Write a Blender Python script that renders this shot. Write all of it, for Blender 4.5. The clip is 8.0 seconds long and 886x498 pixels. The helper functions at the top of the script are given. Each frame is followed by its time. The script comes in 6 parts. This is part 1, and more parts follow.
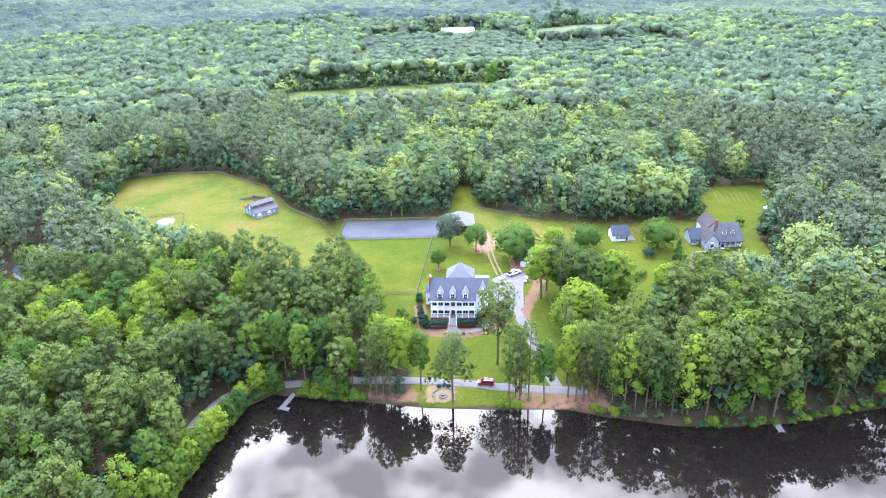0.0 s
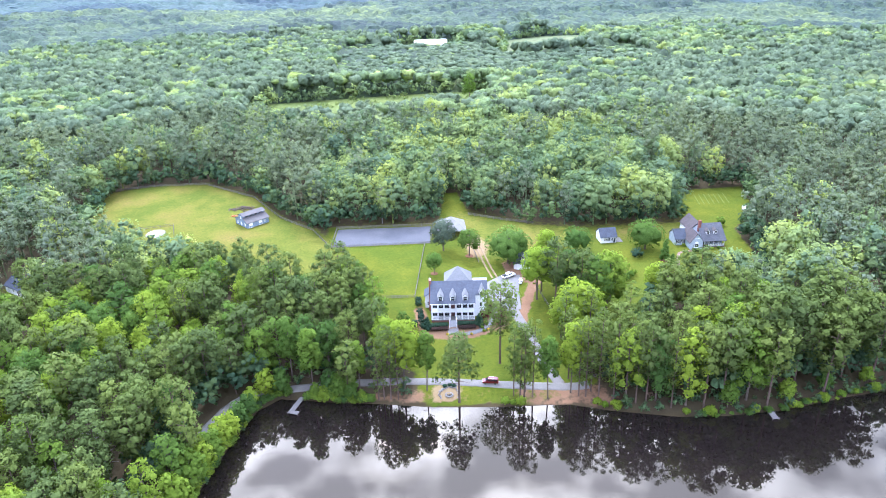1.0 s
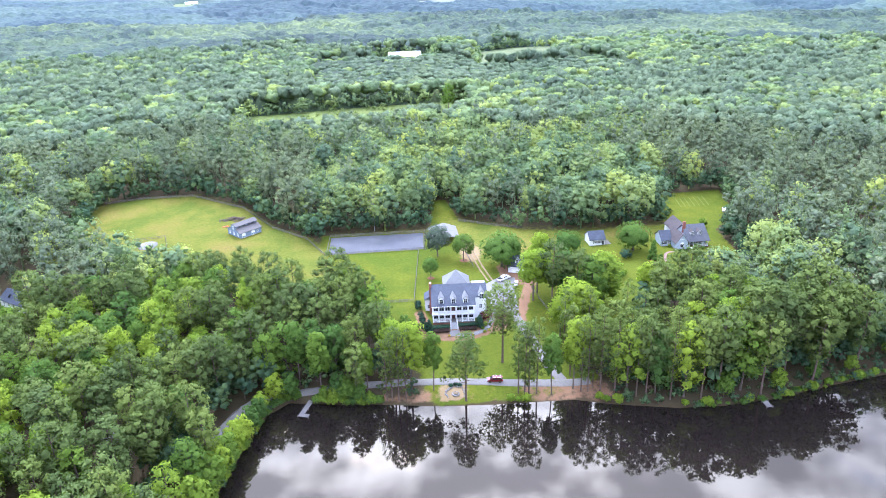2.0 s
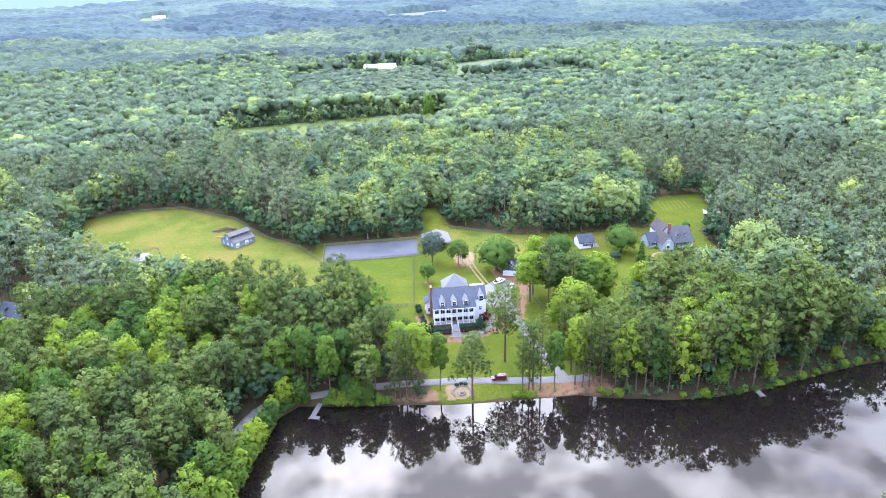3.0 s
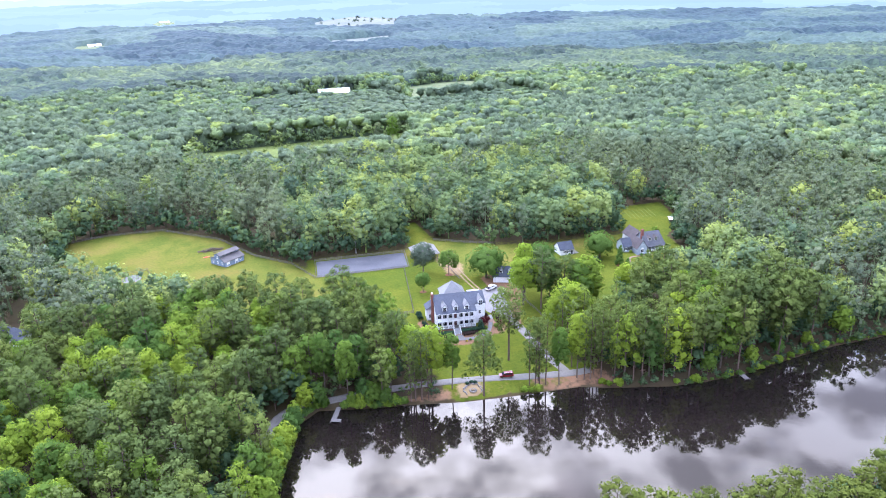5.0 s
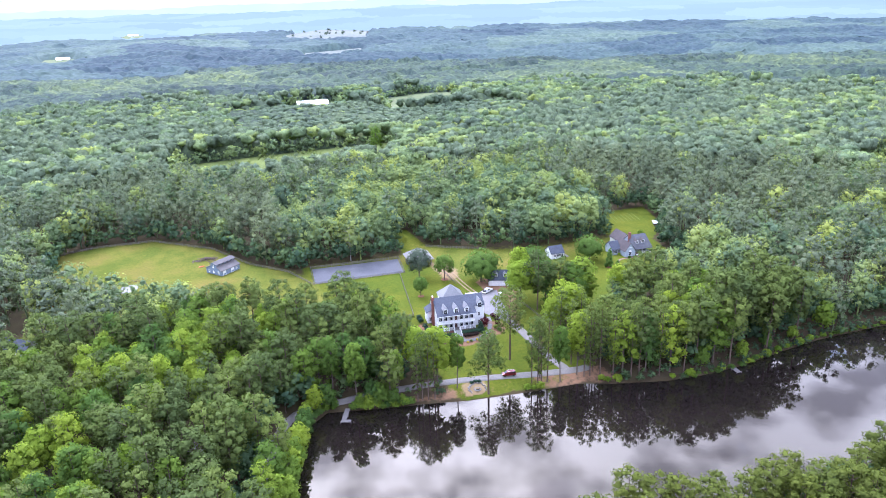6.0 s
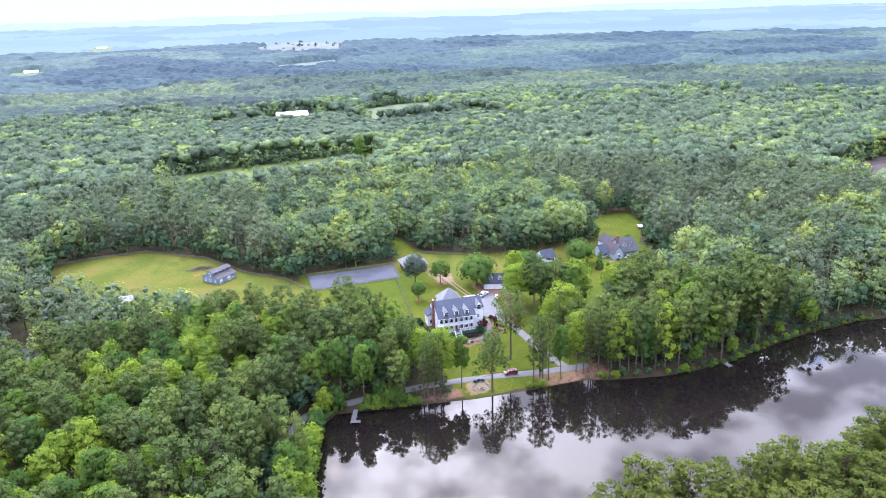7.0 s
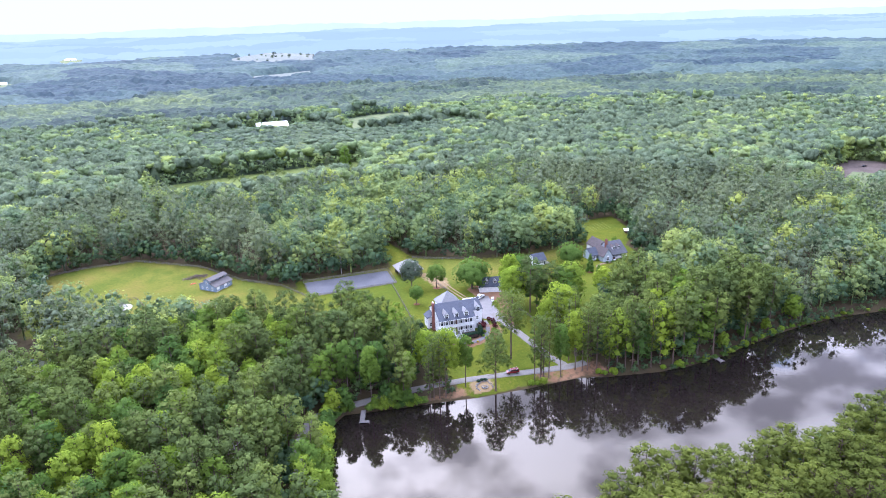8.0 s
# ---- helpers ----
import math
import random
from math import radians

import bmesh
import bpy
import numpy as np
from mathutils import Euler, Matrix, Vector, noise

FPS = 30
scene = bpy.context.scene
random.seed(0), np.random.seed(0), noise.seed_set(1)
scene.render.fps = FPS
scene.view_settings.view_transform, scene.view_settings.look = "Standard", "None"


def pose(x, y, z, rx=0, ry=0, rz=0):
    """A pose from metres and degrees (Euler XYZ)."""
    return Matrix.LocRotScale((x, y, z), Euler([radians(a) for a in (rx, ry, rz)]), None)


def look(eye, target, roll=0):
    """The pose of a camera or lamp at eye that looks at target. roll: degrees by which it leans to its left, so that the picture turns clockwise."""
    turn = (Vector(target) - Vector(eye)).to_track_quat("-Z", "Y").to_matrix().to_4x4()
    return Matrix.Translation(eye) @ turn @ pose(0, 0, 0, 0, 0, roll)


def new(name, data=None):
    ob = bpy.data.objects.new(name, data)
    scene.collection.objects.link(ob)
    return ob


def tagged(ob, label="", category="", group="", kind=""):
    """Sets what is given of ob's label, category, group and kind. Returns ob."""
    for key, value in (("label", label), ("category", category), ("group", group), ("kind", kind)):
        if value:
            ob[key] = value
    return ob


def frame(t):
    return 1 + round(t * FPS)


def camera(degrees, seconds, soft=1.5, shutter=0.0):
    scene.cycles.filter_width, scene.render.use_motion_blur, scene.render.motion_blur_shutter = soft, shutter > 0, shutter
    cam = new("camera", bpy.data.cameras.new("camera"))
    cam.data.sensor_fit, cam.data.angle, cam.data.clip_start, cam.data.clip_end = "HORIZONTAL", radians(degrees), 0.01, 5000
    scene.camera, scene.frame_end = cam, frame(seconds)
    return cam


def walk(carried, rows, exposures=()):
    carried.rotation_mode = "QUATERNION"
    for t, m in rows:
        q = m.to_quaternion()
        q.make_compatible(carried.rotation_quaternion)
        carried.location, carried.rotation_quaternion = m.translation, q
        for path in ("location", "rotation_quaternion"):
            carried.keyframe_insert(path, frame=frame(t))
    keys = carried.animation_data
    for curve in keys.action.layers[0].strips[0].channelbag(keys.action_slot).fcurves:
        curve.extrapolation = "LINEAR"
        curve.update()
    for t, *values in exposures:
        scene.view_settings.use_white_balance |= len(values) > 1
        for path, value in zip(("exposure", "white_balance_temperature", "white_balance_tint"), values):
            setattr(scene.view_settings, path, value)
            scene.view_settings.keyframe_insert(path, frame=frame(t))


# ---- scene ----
cam = camera(64.8, 8.0, soft=0.95)
# seconds, eye, yaw, pitch, roll (degrees)
PATH = [
    (0.0, (1.00, 0.43, 126.39), -0.003, -25.064, -1.621),
    (0.5, (-4.14, -2.40, 126.49), -1.441, -24.632, -1.638),
    (1.0, (-9.43, -5.21, 126.57), -2.864, -24.193, -1.655),
    (1.5, (-14.88, -8.00, 126.66), -4.272, -23.747, -1.673),
    (2.0, (-20.45, -10.75, 126.74), -5.663, -23.297, -1.690),
    (2.5, (-26.14, -13.46, 126.81), -7.038, -22.844, -1.707),
    (3.0, (-31.94, -16.11, 126.89), -8.396, -22.389, -1.724),
    (3.5, (-37.83, -18.70, 126.95), -9.737, -21.936, -1.742),
    (4.0, (-43.80, -21.20, 127.01), -11.060, -21.484, -1.759),
    (4.5, (-49.83, -23.61, 127.07), -12.365, -21.036, -1.776),
    (5.0, (-55.92, -25.91, 127.12), -13.650, -20.594, -1.793),
    (5.5, (-62.05, -28.11, 127.17), -14.916, -20.159, -1.811),
    (6.0, (-68.20, -30.17, 127.21), -16.163, -19.732, -1.828),
    (6.5, (-74.37, -32.10, 127.25), -17.389, -19.317, -1.845),
    (7.0, (-80.53, -33.87, 127.29), -18.595, -18.913, -1.862),
    (7.5, (-86.68, -35.49, 127.31), -19.779, -18.524, -1.880),
    (8.0, (-92.81, -36.93, 127.34), -20.941, -18.150, -1.897),
]


def aim(eye, yaw, pitch, roll):
    """A camera pose from its heading (degrees to the left of +y), rise and lean."""
    a, b = radians(yaw), radians(pitch)
    way = Vector((-math.sin(a) * math.cos(b), math.cos(a) * math.cos(b), math.sin(b)))
    return look(eye, Vector(eye) + way * 10, roll)


walk(cam, [(t, aim(eye, yaw, pitch, roll)) for t, eye, yaw, pitch, roll in PATH], [(0.0, 1.46, 5250, 21), (3.0, 1.32, 5260, 23), (8.0, 1.02, 5380, 28)])

# ---- light: hazy high sun ahead of the camera, bright broken cloud ----
SUN_RISE, SUN_TURN = 49.5, -10.0  # degrees up; degrees from +y towards +x
sun_way = Vector((math.sin(radians(SUN_TURN)) * math.cos(radians(SUN_RISE)),
                  math.cos(radians(SUN_TURN)) * math.cos(radians(SUN_RISE)), math.sin(radians(SUN_RISE))))
sun_data = bpy.data.lights.new("sun", "SUN")
sun_data.energy, sun_data.angle, sun_data.color = 2.15, radians(6.0), (1.0, 0.96, 0.88)
sun = new("sun", sun_data)
sun.matrix_world = look(sun_way * 400, (0, 0, 0))


def build_world():
    world = bpy.data.worlds.new("sky")
    scene.world = world
    world.use_nodes = True
    nt = world.node_tree
    nt.nodes.clear()
    N, L = nt.nodes.new, nt.links.new
    sky = N("ShaderNodeTexSky")
    sky.sky_type, sky.sun_disc = "NISHITA", False
    sky.sun_elevation, sky.sun_rotation = radians(SUN_RISE), radians(SUN_TURN)
    sky.air_density, sky.dust_density = 1.2, 3.0
    blue = N("ShaderNodeVectorMath"); blue.operation = "SCALE"; blue.inputs[3].default_value = 0.15
    L(sky.outputs[0], blue.inputs[0])
    # broken cloud on a flat layer: direction divided by its height
    co = N("ShaderNodeTexCoord")
    sep = N("ShaderNodeSeparateXYZ"); L(co.outputs["Generated"], sep.inputs[0])
    up = N("ShaderNodeMath"); up.operation = "MAXIMUM"; up.inputs[1].default_value = 0.04; L(sep.outputs[2], up.inputs[0])
    dx = N("ShaderNodeMath"); dx.operation = "DIVIDE"; L(sep.outputs[0], dx.inputs[0]); L(up.outputs[0], dx.inputs[1])
    dy = N("ShaderNodeMath"); dy.operation = "DIVIDE"; L(sep.outputs[1], dy.inputs[0]); L(up.outputs[0], dy.inputs[1])
    flat = N("ShaderNodeCombineXYZ"); L(dx.outputs[0], flat.inputs[0]); L(dy.outputs[0], flat.inputs[1]); flat.inputs[2].default_value = 0.7
    puff = N("ShaderNodeTexNoise"); puff.inputs["Scale"].default_value = 4.6; puff.inputs["Detail"].default_value = 7; puff.inputs["Roughness"].default_value = 0.52
    L(flat.outputs[0], puff.inputs["Vector"])
    cover = N("ShaderNodeValToRGB")
    cover.color_ramp.elements[0].position, cover.color_ramp.elements[0].color = 0.28, (0, 0, 0, 1)
    cover.color_ramp.elements[1].position, cover.color_ramp.elements[1].color = 0.42, (1, 1, 1, 1)
    L(puff.outputs[0], cover.inputs[0])
    thick = N("ShaderNodeTexNoise"); thick.inputs["Scale"].default_value = 5.2; thick.inputs["Detail"].default_value = 7
    L(flat.outputs[0], thick.inputs["Vector"])
    shade = N("ShaderNodeValToRGB")
    shade.color_ramp.elements[0].position, shade.color_ramp.elements[0].color = 0.42, (0.52, 0.55, 0.62, 1)
    shade.color_ramp.elements[1].position, shade.color_ramp.elements[1].color = 0.57, (1.66, 1.74, 1.88, 1)
    L(thick.outputs[0], shade.inputs[0])
    # cloud is brighter towards the sun
    toward = N("ShaderNodeVectorMath"); toward.operation = "DOT_PRODUCT"; toward.inputs[1].default_value = sun_way
    L(co.outputs["Generated"], toward.inputs[0])
    glow = N("ShaderNodeMapRange"); glow.inputs[1].default_value, glow.inputs[2].default_value = 0.76, 0.93
    glow.inputs[3].default_value, glow.inputs[4].default_value = 0.68, 1.34
    L(toward.outputs["Value"], glow.inputs[0])
    lit = N("ShaderNodeVectorMath"); lit.operation = "SCALE"; L(shade.outputs[0], lit.inputs[0]); L(glow.outputs[0], lit.inputs[3])
    mix = N("ShaderNodeMix"); mix.data_type = "RGBA"
    L(cover.outputs[0], mix.inputs[0]); L(blue.outputs[0], mix.inputs[6]); L(lit.outputs[0], mix.inputs[7])
    # white haze low over the horizon
    low = N("ShaderNodeMapRange"); low.inputs[1].default_value, low.inputs[2].default_value = 0.06, 0.20
    low.inputs[3].default_value, low.inputs[4].default_value = 1.0, 0.0
    L(sep.outputs[2], low.inputs[0])
    haze = N("ShaderNodeMix"); haze.data_type = "RGBA"; haze.inputs[7].default_value = (0.232, 0.25, 0.264, 1)
    L(low.outputs[0], haze.inputs[0]); L(mix.outputs[2], haze.inputs[6])
    back = N("ShaderNodeBackground"); L(haze.outputs[2], back.inputs[0]); back.inputs[1].default_value = 2.2
    L(back.outputs[0], N("ShaderNodeOutputWorld").inputs[0])


build_world()

# ---- materials ----
def material(name, base, rough=0.8, spec=0.3, metal=0.0):
    """A principled material with helpers to wire procedural colour into it."""
    m = bpy.data.materials.new(name)
    m.use_nodes = True
    b = m.node_tree.nodes["Principled BSDF"]
    b.inputs["Base Color"].default_value = (*base, 1)
    b.inputs["Roughness"].default_value = rough
    b.inputs["Specular IOR Level"].default_value = spec
    b.inputs["Metallic"].default_value = metal
    return m, m.node_tree.nodes, m.node_tree.links, b


def noise_node(nodes, links, scale, detail=4.0, rough=0.55, at=None):
    n = nodes.new("ShaderNodeTexNoise")
    n.inputs["Scale"].default_value, n.inputs["Detail"].default_value, n.inputs["Roughness"].default_value = scale, detail, rough
    links.new(at if at else where(nodes), n.inputs["Vector"])
    return n.outputs[0]


def where(nodes):
    return nodes.new("ShaderNodeNewGeometry").outputs["Position"]


def ramp(nodes, links, fac, stops):
    r = nodes.new("ShaderNodeValToRGB")
    els = r.color_ramp.elements
    while len(els) < len(stops):
        els.new(0.5)
    for e, (p, c) in zip(els, stops):
        e.position, e.color = p, (*c, 1)
    links.new(fac, r.inputs[0])
    return r.outputs[0]


def mixed(nodes, links, fac, a, b, blend="MIX"):
    m = nodes.new("ShaderNodeMix")
    m.data_type, m.blend_type = "RGBA", blend
    for sock, v in ((0, fac), (6, a), (7, b)):
        if isinstance(v, (int, float)):
            m.inputs[sock].default_value = v
        elif isinstance(v, tuple):
            m.inputs[sock].default_value = (*v, 1)
        else:
            links.new(v, m.inputs[sock])
    return m.outputs[2]


def bumped(nodes, links, b, height, strength=0.4, dist=0.05):
    n = nodes.new("ShaderNodeBump")
    n.inputs["Strength"].default_value, n.inputs["Distance"].default_value = strength, dist
    links.new(height, n.inputs["Height"])
    links.new(n.outputs[0], b.inputs["Normal"])


def plain(name, a, b_col, scale, rough=0.8, spec=0.3, metal=0.0, bump=0.2, fine=None):
    """Two colours mottled at two scales, with relief."""
    m, nodes, links, b = material(name, a, rough, spec, metal)
    big = noise_node(nodes, links, scale, 3)
    small = noise_node(nodes, links, fine or scale * 9, 5)
    one = ramp(nodes, links, big, [(0.3, a), (0.7, b_col)])
    dark = ramp(nodes, links, small, [(0.3, (0.72, 0.72, 0.72)), (0.7, (1.1, 1.1, 1.1))])
    links.new(mixed(nodes, links, 1.0, one, dark, "MULTIPLY"), b.inputs["Base Color"])
    if bump:
        bumped(nodes, links, b, small, bump)
    return m


def stand_tone(nodes, links, size):
    """Stands of one age and kind: each block of the woods has a tone of its own, with ragged borders."""
    warp = nodes.new("ShaderNodeTexNoise")
    warp.inputs["Scale"].default_value, warp.inputs["Detail"].default_value = 0.012, 4
    links.new(where(nodes), warp.inputs["Vector"])
    push = nodes.new("ShaderNodeVectorMath"); push.operation = "MULTIPLY_ADD"
    push.inputs[1].default_value = (110, 110, 0)
    links.new(warp.outputs["Color"], push.inputs[0])
    links.new(where(nodes), push.inputs[2])
    v = nodes.new("ShaderNodeTexVoronoi")
    v.voronoi_dimensions = "2D"
    v.inputs["Scale"].default_value = 1.0 / size
    links.new(push.outputs[0], v.inputs["Vector"])
    s = nodes.new("ShaderNodeSeparateColor")
    links.new(v.outputs["Color"], s.inputs[0])
    return ramp(nodes, links, s.outputs[0], [(0.0, (0.66, 0.70, 0.80)), (0.4, (0.84, 0.88, 0.94)), (0.6, (1.08, 1.08, 1.0)), (1.0, (1.42, 1.34, 1.06))])


def leafy(name, stops, by_object=True, cell=9.0, sheer=0.3, sheen=0.0, spread=None, patch=0.13, relief=0.0, stands=0.0, tuft=1.3, mottle=0.22):
    """Foliage: hue differs from tree to tree and from leaf clump to leaf clump; light passes through."""
    # second tone, for joined woods: its extra blue stands in for haze
    tone = (1.04, 1.0, 1.1) if by_object else (1.14, 0.98, 1.2)
    stops = [(p, tuple(a * k for a, k in zip(c, tone))) for p, c in stops]
    m, nodes, links, b = material(name, stops[0][1], 0.75, 0.04)
    if by_object:
        tree = nodes.new("ShaderNodeObjectInfo").outputs["Random"]
    else:
        v = nodes.new("ShaderNodeTexVoronoi")
        v.voronoi_dimensions = "2D"
        v.inputs["Scale"].default_value = 1.0 / cell
        links.new(where(nodes), v.inputs["Vector"])
        s = nodes.new("ShaderNodeSeparateColor")
        links.new(v.outputs["Color"], s.inputs[0])
        tree = s.outputs[0]
    hue = ramp(nodes, links, tree, stops)
    leaf = nodes.new("ShaderNodeNewGeometry").outputs["Random Per Island"]
    vary = ramp(nodes, links, leaf, [(0.0, (0.88, 0.89, 0.88)), (0.6, (1.0, 1.0, 1.0)), (1.0, (1.12, 1.10, 1.04))])
    col = mixed(nodes, links, 1.0, hue, vary, "MULTIPLY")
    big = noise_node(nodes, links, spread or 0.02, 2)
    col = mixed(nodes, links, 1.0, col, ramp(nodes, links, big, [(0.3, (1 - patch, 1 - patch * 0.8, 1 - patch * 0.7)), (0.7, (1 + patch, 1 + patch * 0.8, 1.0))]), "MULTIPLY")
    fine = noise_node(nodes, links, tuft, 3, 0.65)
    col = mixed(nodes, links, 1.0, col, ramp(nodes, links, fine, [(0.34, (1 - mottle, 1 - mottle * 0.95, 1 - mottle * 0.9)), (0.66, (1 + mottle * 0.9, 1 + mottle * 0.86, 1 + mottle * 0.7))]), "MULTIPLY")
    if stands:
        col = mixed(nodes, links, 1.0, col, stand_tone(nodes, links, stands), "MULTIPLY")
    links.new(col, b.inputs["Base Color"])
    b.inputs["Sheen Weight"].default_value = sheen
    b.inputs["Sheen Roughness"].default_value = 0.5
    b.inputs["Sheen Tint"].default_value = (0.80, 0.92, 1.0, 1)
    if relief:
        bumped(nodes, links, b, noise_node(nodes, links, tuft * 0.7, 4, 0.7), 1.0, relief)
    t = nodes.new("ShaderNodeBsdfTranslucent")
    links.new(mixed(nodes, links, 1.0, col, (1.15, 1.25, 0.7), "MULTIPLY"), t.inputs[0])
    mix = nodes.new("ShaderNodeMixShader")
    mix.inputs[0].default_value = sheer
    links.new(b.outputs[0], mix.inputs[1])
    links.new(t.outputs[0], mix.inputs[2])
    links.new(mix.outputs[0], nodes["Material Output"].inputs[0])
    return m


BROAD = [(0.0, (0.060, 0.116, 0.028)), (0.35, (0.090, 0.158, 0.027)), (0.7, (0.132, 0.206, 0.026)), (1.0, (0.205, 0.282, 0.028))]
PINE = [(0.0, (0.070, 0.104, 0.033)), (0.5, (0.094, 0.134, 0.035)), (1.0, (0.124, 0.168, 0.038))]
# bluer than BROAD and PINE: haze over the woods is put into these colours
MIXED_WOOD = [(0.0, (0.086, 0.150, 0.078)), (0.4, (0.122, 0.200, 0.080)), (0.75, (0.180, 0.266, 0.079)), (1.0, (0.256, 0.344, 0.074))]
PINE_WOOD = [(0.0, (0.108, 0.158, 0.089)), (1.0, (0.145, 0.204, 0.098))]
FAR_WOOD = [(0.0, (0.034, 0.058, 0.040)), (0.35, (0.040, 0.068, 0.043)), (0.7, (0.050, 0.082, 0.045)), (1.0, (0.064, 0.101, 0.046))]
leaf_broad = leafy("broadleaf_foliage", BROAD, sheer=0.45, relief=0.08)
leaf_pine = leafy("pine_needles", PINE, sheer=0.34, relief=0.08)
leaf_bright = leafy("young_broadleaf_foliage", [(0.0, (0.138, 0.226, 0.024)), (1.0, (0.205, 0.282, 0.028))], sheer=0.5)
# two lit versions of the pine needles: sunlight is put into the base colour
leaf_airy = leafy("sun_tinted_pine_needles", [(0.0, (0.105, 0.150, 0.042)), (1.0, (0.140, 0.186, 0.047))], sheer=0.5)
leaf_sunny = leafy("sun_tinted_near_needles", [(0.0, (0.088, 0.118, 0.024)), (1.0, (0.118, 0.148, 0.026))], sheer=0.45)
leaf_dark = leafy("dark_evergreen_foliage", [(0.0, (0.024, 0.052, 0.031)), (1.0, (0.031, 0.062, 0.034))], sheer=0.15)
leaf_red = leafy("dark_red_foliage", [(0.0, (0.048, 0.010, 0.012)), (1.0, (0.076, 0.014, 0.017))], sheer=0.15)
leaf_brown = leafy("brown_hedge_foliage", [(0.0, (0.034, 0.024, 0.019)), (1.0, (0.048, 0.031, 0.024))], sheer=0.1)
leaf_yellow = leafy("yellow_flowers", [(0.0, (0.345, 0.276, 0.021)), (1.0, (0.380, 0.310, 0.028))], sheer=0.1)
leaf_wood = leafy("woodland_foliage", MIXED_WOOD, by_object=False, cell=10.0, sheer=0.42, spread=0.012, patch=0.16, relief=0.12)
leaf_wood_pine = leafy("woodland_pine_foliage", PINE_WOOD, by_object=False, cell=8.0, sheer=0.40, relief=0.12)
leaf_under = leafy("undergrowth_foliage", [(0.0, (0.041, 0.086, 0.043)), (0.6, (0.062, 0.118, 0.049)), (1.0, (0.096, 0.162, 0.052))], by_object=False, cell=4.0, sheer=0.4)
leaf_shade = leafy("shade_tree_foliage", [(0.0, (0.070, 0.132, 0.026)), (1.0, (0.105, 0.170, 0.030))], sheer=0.4)
leaf_grey = leafy("grey_green_evergreen_foliage", [(0.0, (0.070, 0.096, 0.064)), (1.0, (0.086, 0.114, 0.074))], sheer=0.25)
# farther woods: haze is painted into the base colours as extra blue
leaf_mid = leafy("haze_tinted_woodland_foliage", [(0.0, (0.111, 0.185, 0.090)), (0.45, (0.137, 0.221, 0.094)), (0.8, (0.181, 0.275, 0.094)), (1.0, (0.240, 0.340, 0.090))], by_object=False, cell=12.0, sheer=0.4, spread=0.011, patch=0.2, relief=0.4, tuft=0.55, mottle=0.28)
leaf_mid_pine = leafy("haze_tinted_pine_foliage", [(0.0, (0.101, 0.158, 0.086)), (1.0, (0.128, 0.195, 0.095))], by_object=False, cell=10.0, sheer=0.35, spread=0.011, patch=0.12, relief=0.4, tuft=0.6, mottle=0.28)
leaf_remote = leafy("haze_tinted_remote_foliage", [(0.0, (0.038, 0.068, 0.061)), (0.5, (0.043, 0.076, 0.065)), (1.0, (0.051, 0.088, 0.068))], by_object=False, cell=22.0, sheer=0.1, spread=0.008, patch=0.12, relief=0.6, stands=260.0, tuft=0.12, mottle=0.2)
leaf_far = leafy("haze_tinted_distant_foliage", FAR_WOOD, by_object=False, cell=11.0, sheer=0.1, spread=0.02, patch=0.12, relief=0.9, stands=150.0, tuft=0.22, mottle=0.35)
# for the sheet added between far crowns: shade is put into its dark colour
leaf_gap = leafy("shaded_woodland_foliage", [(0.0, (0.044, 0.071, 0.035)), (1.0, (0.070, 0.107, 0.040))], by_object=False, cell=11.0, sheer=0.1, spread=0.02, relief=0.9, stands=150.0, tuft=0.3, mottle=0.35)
leaf_scrub = leafy("young_scrub_foliage", [(0.0, (0.125, 0.195, 0.060)), (1.0, (0.180, 0.250, 0.070))], by_object=False, cell=5.0, sheer=0.4)
bark = plain("bark", (0.090, 0.069, 0.055), (0.138, 0.110, 0.090), 1.5, 0.9, 0.1)
pine_bark = plain("pine_bark", (0.083, 0.059, 0.048), (0.138, 0.097, 0.076), 1.5, 0.9, 0.1)
dead_wood = plain("bare_dead_wood", (0.290, 0.276, 0.262), (0.207, 0.193, 0.179), 2.0, 0.9, 0.1)


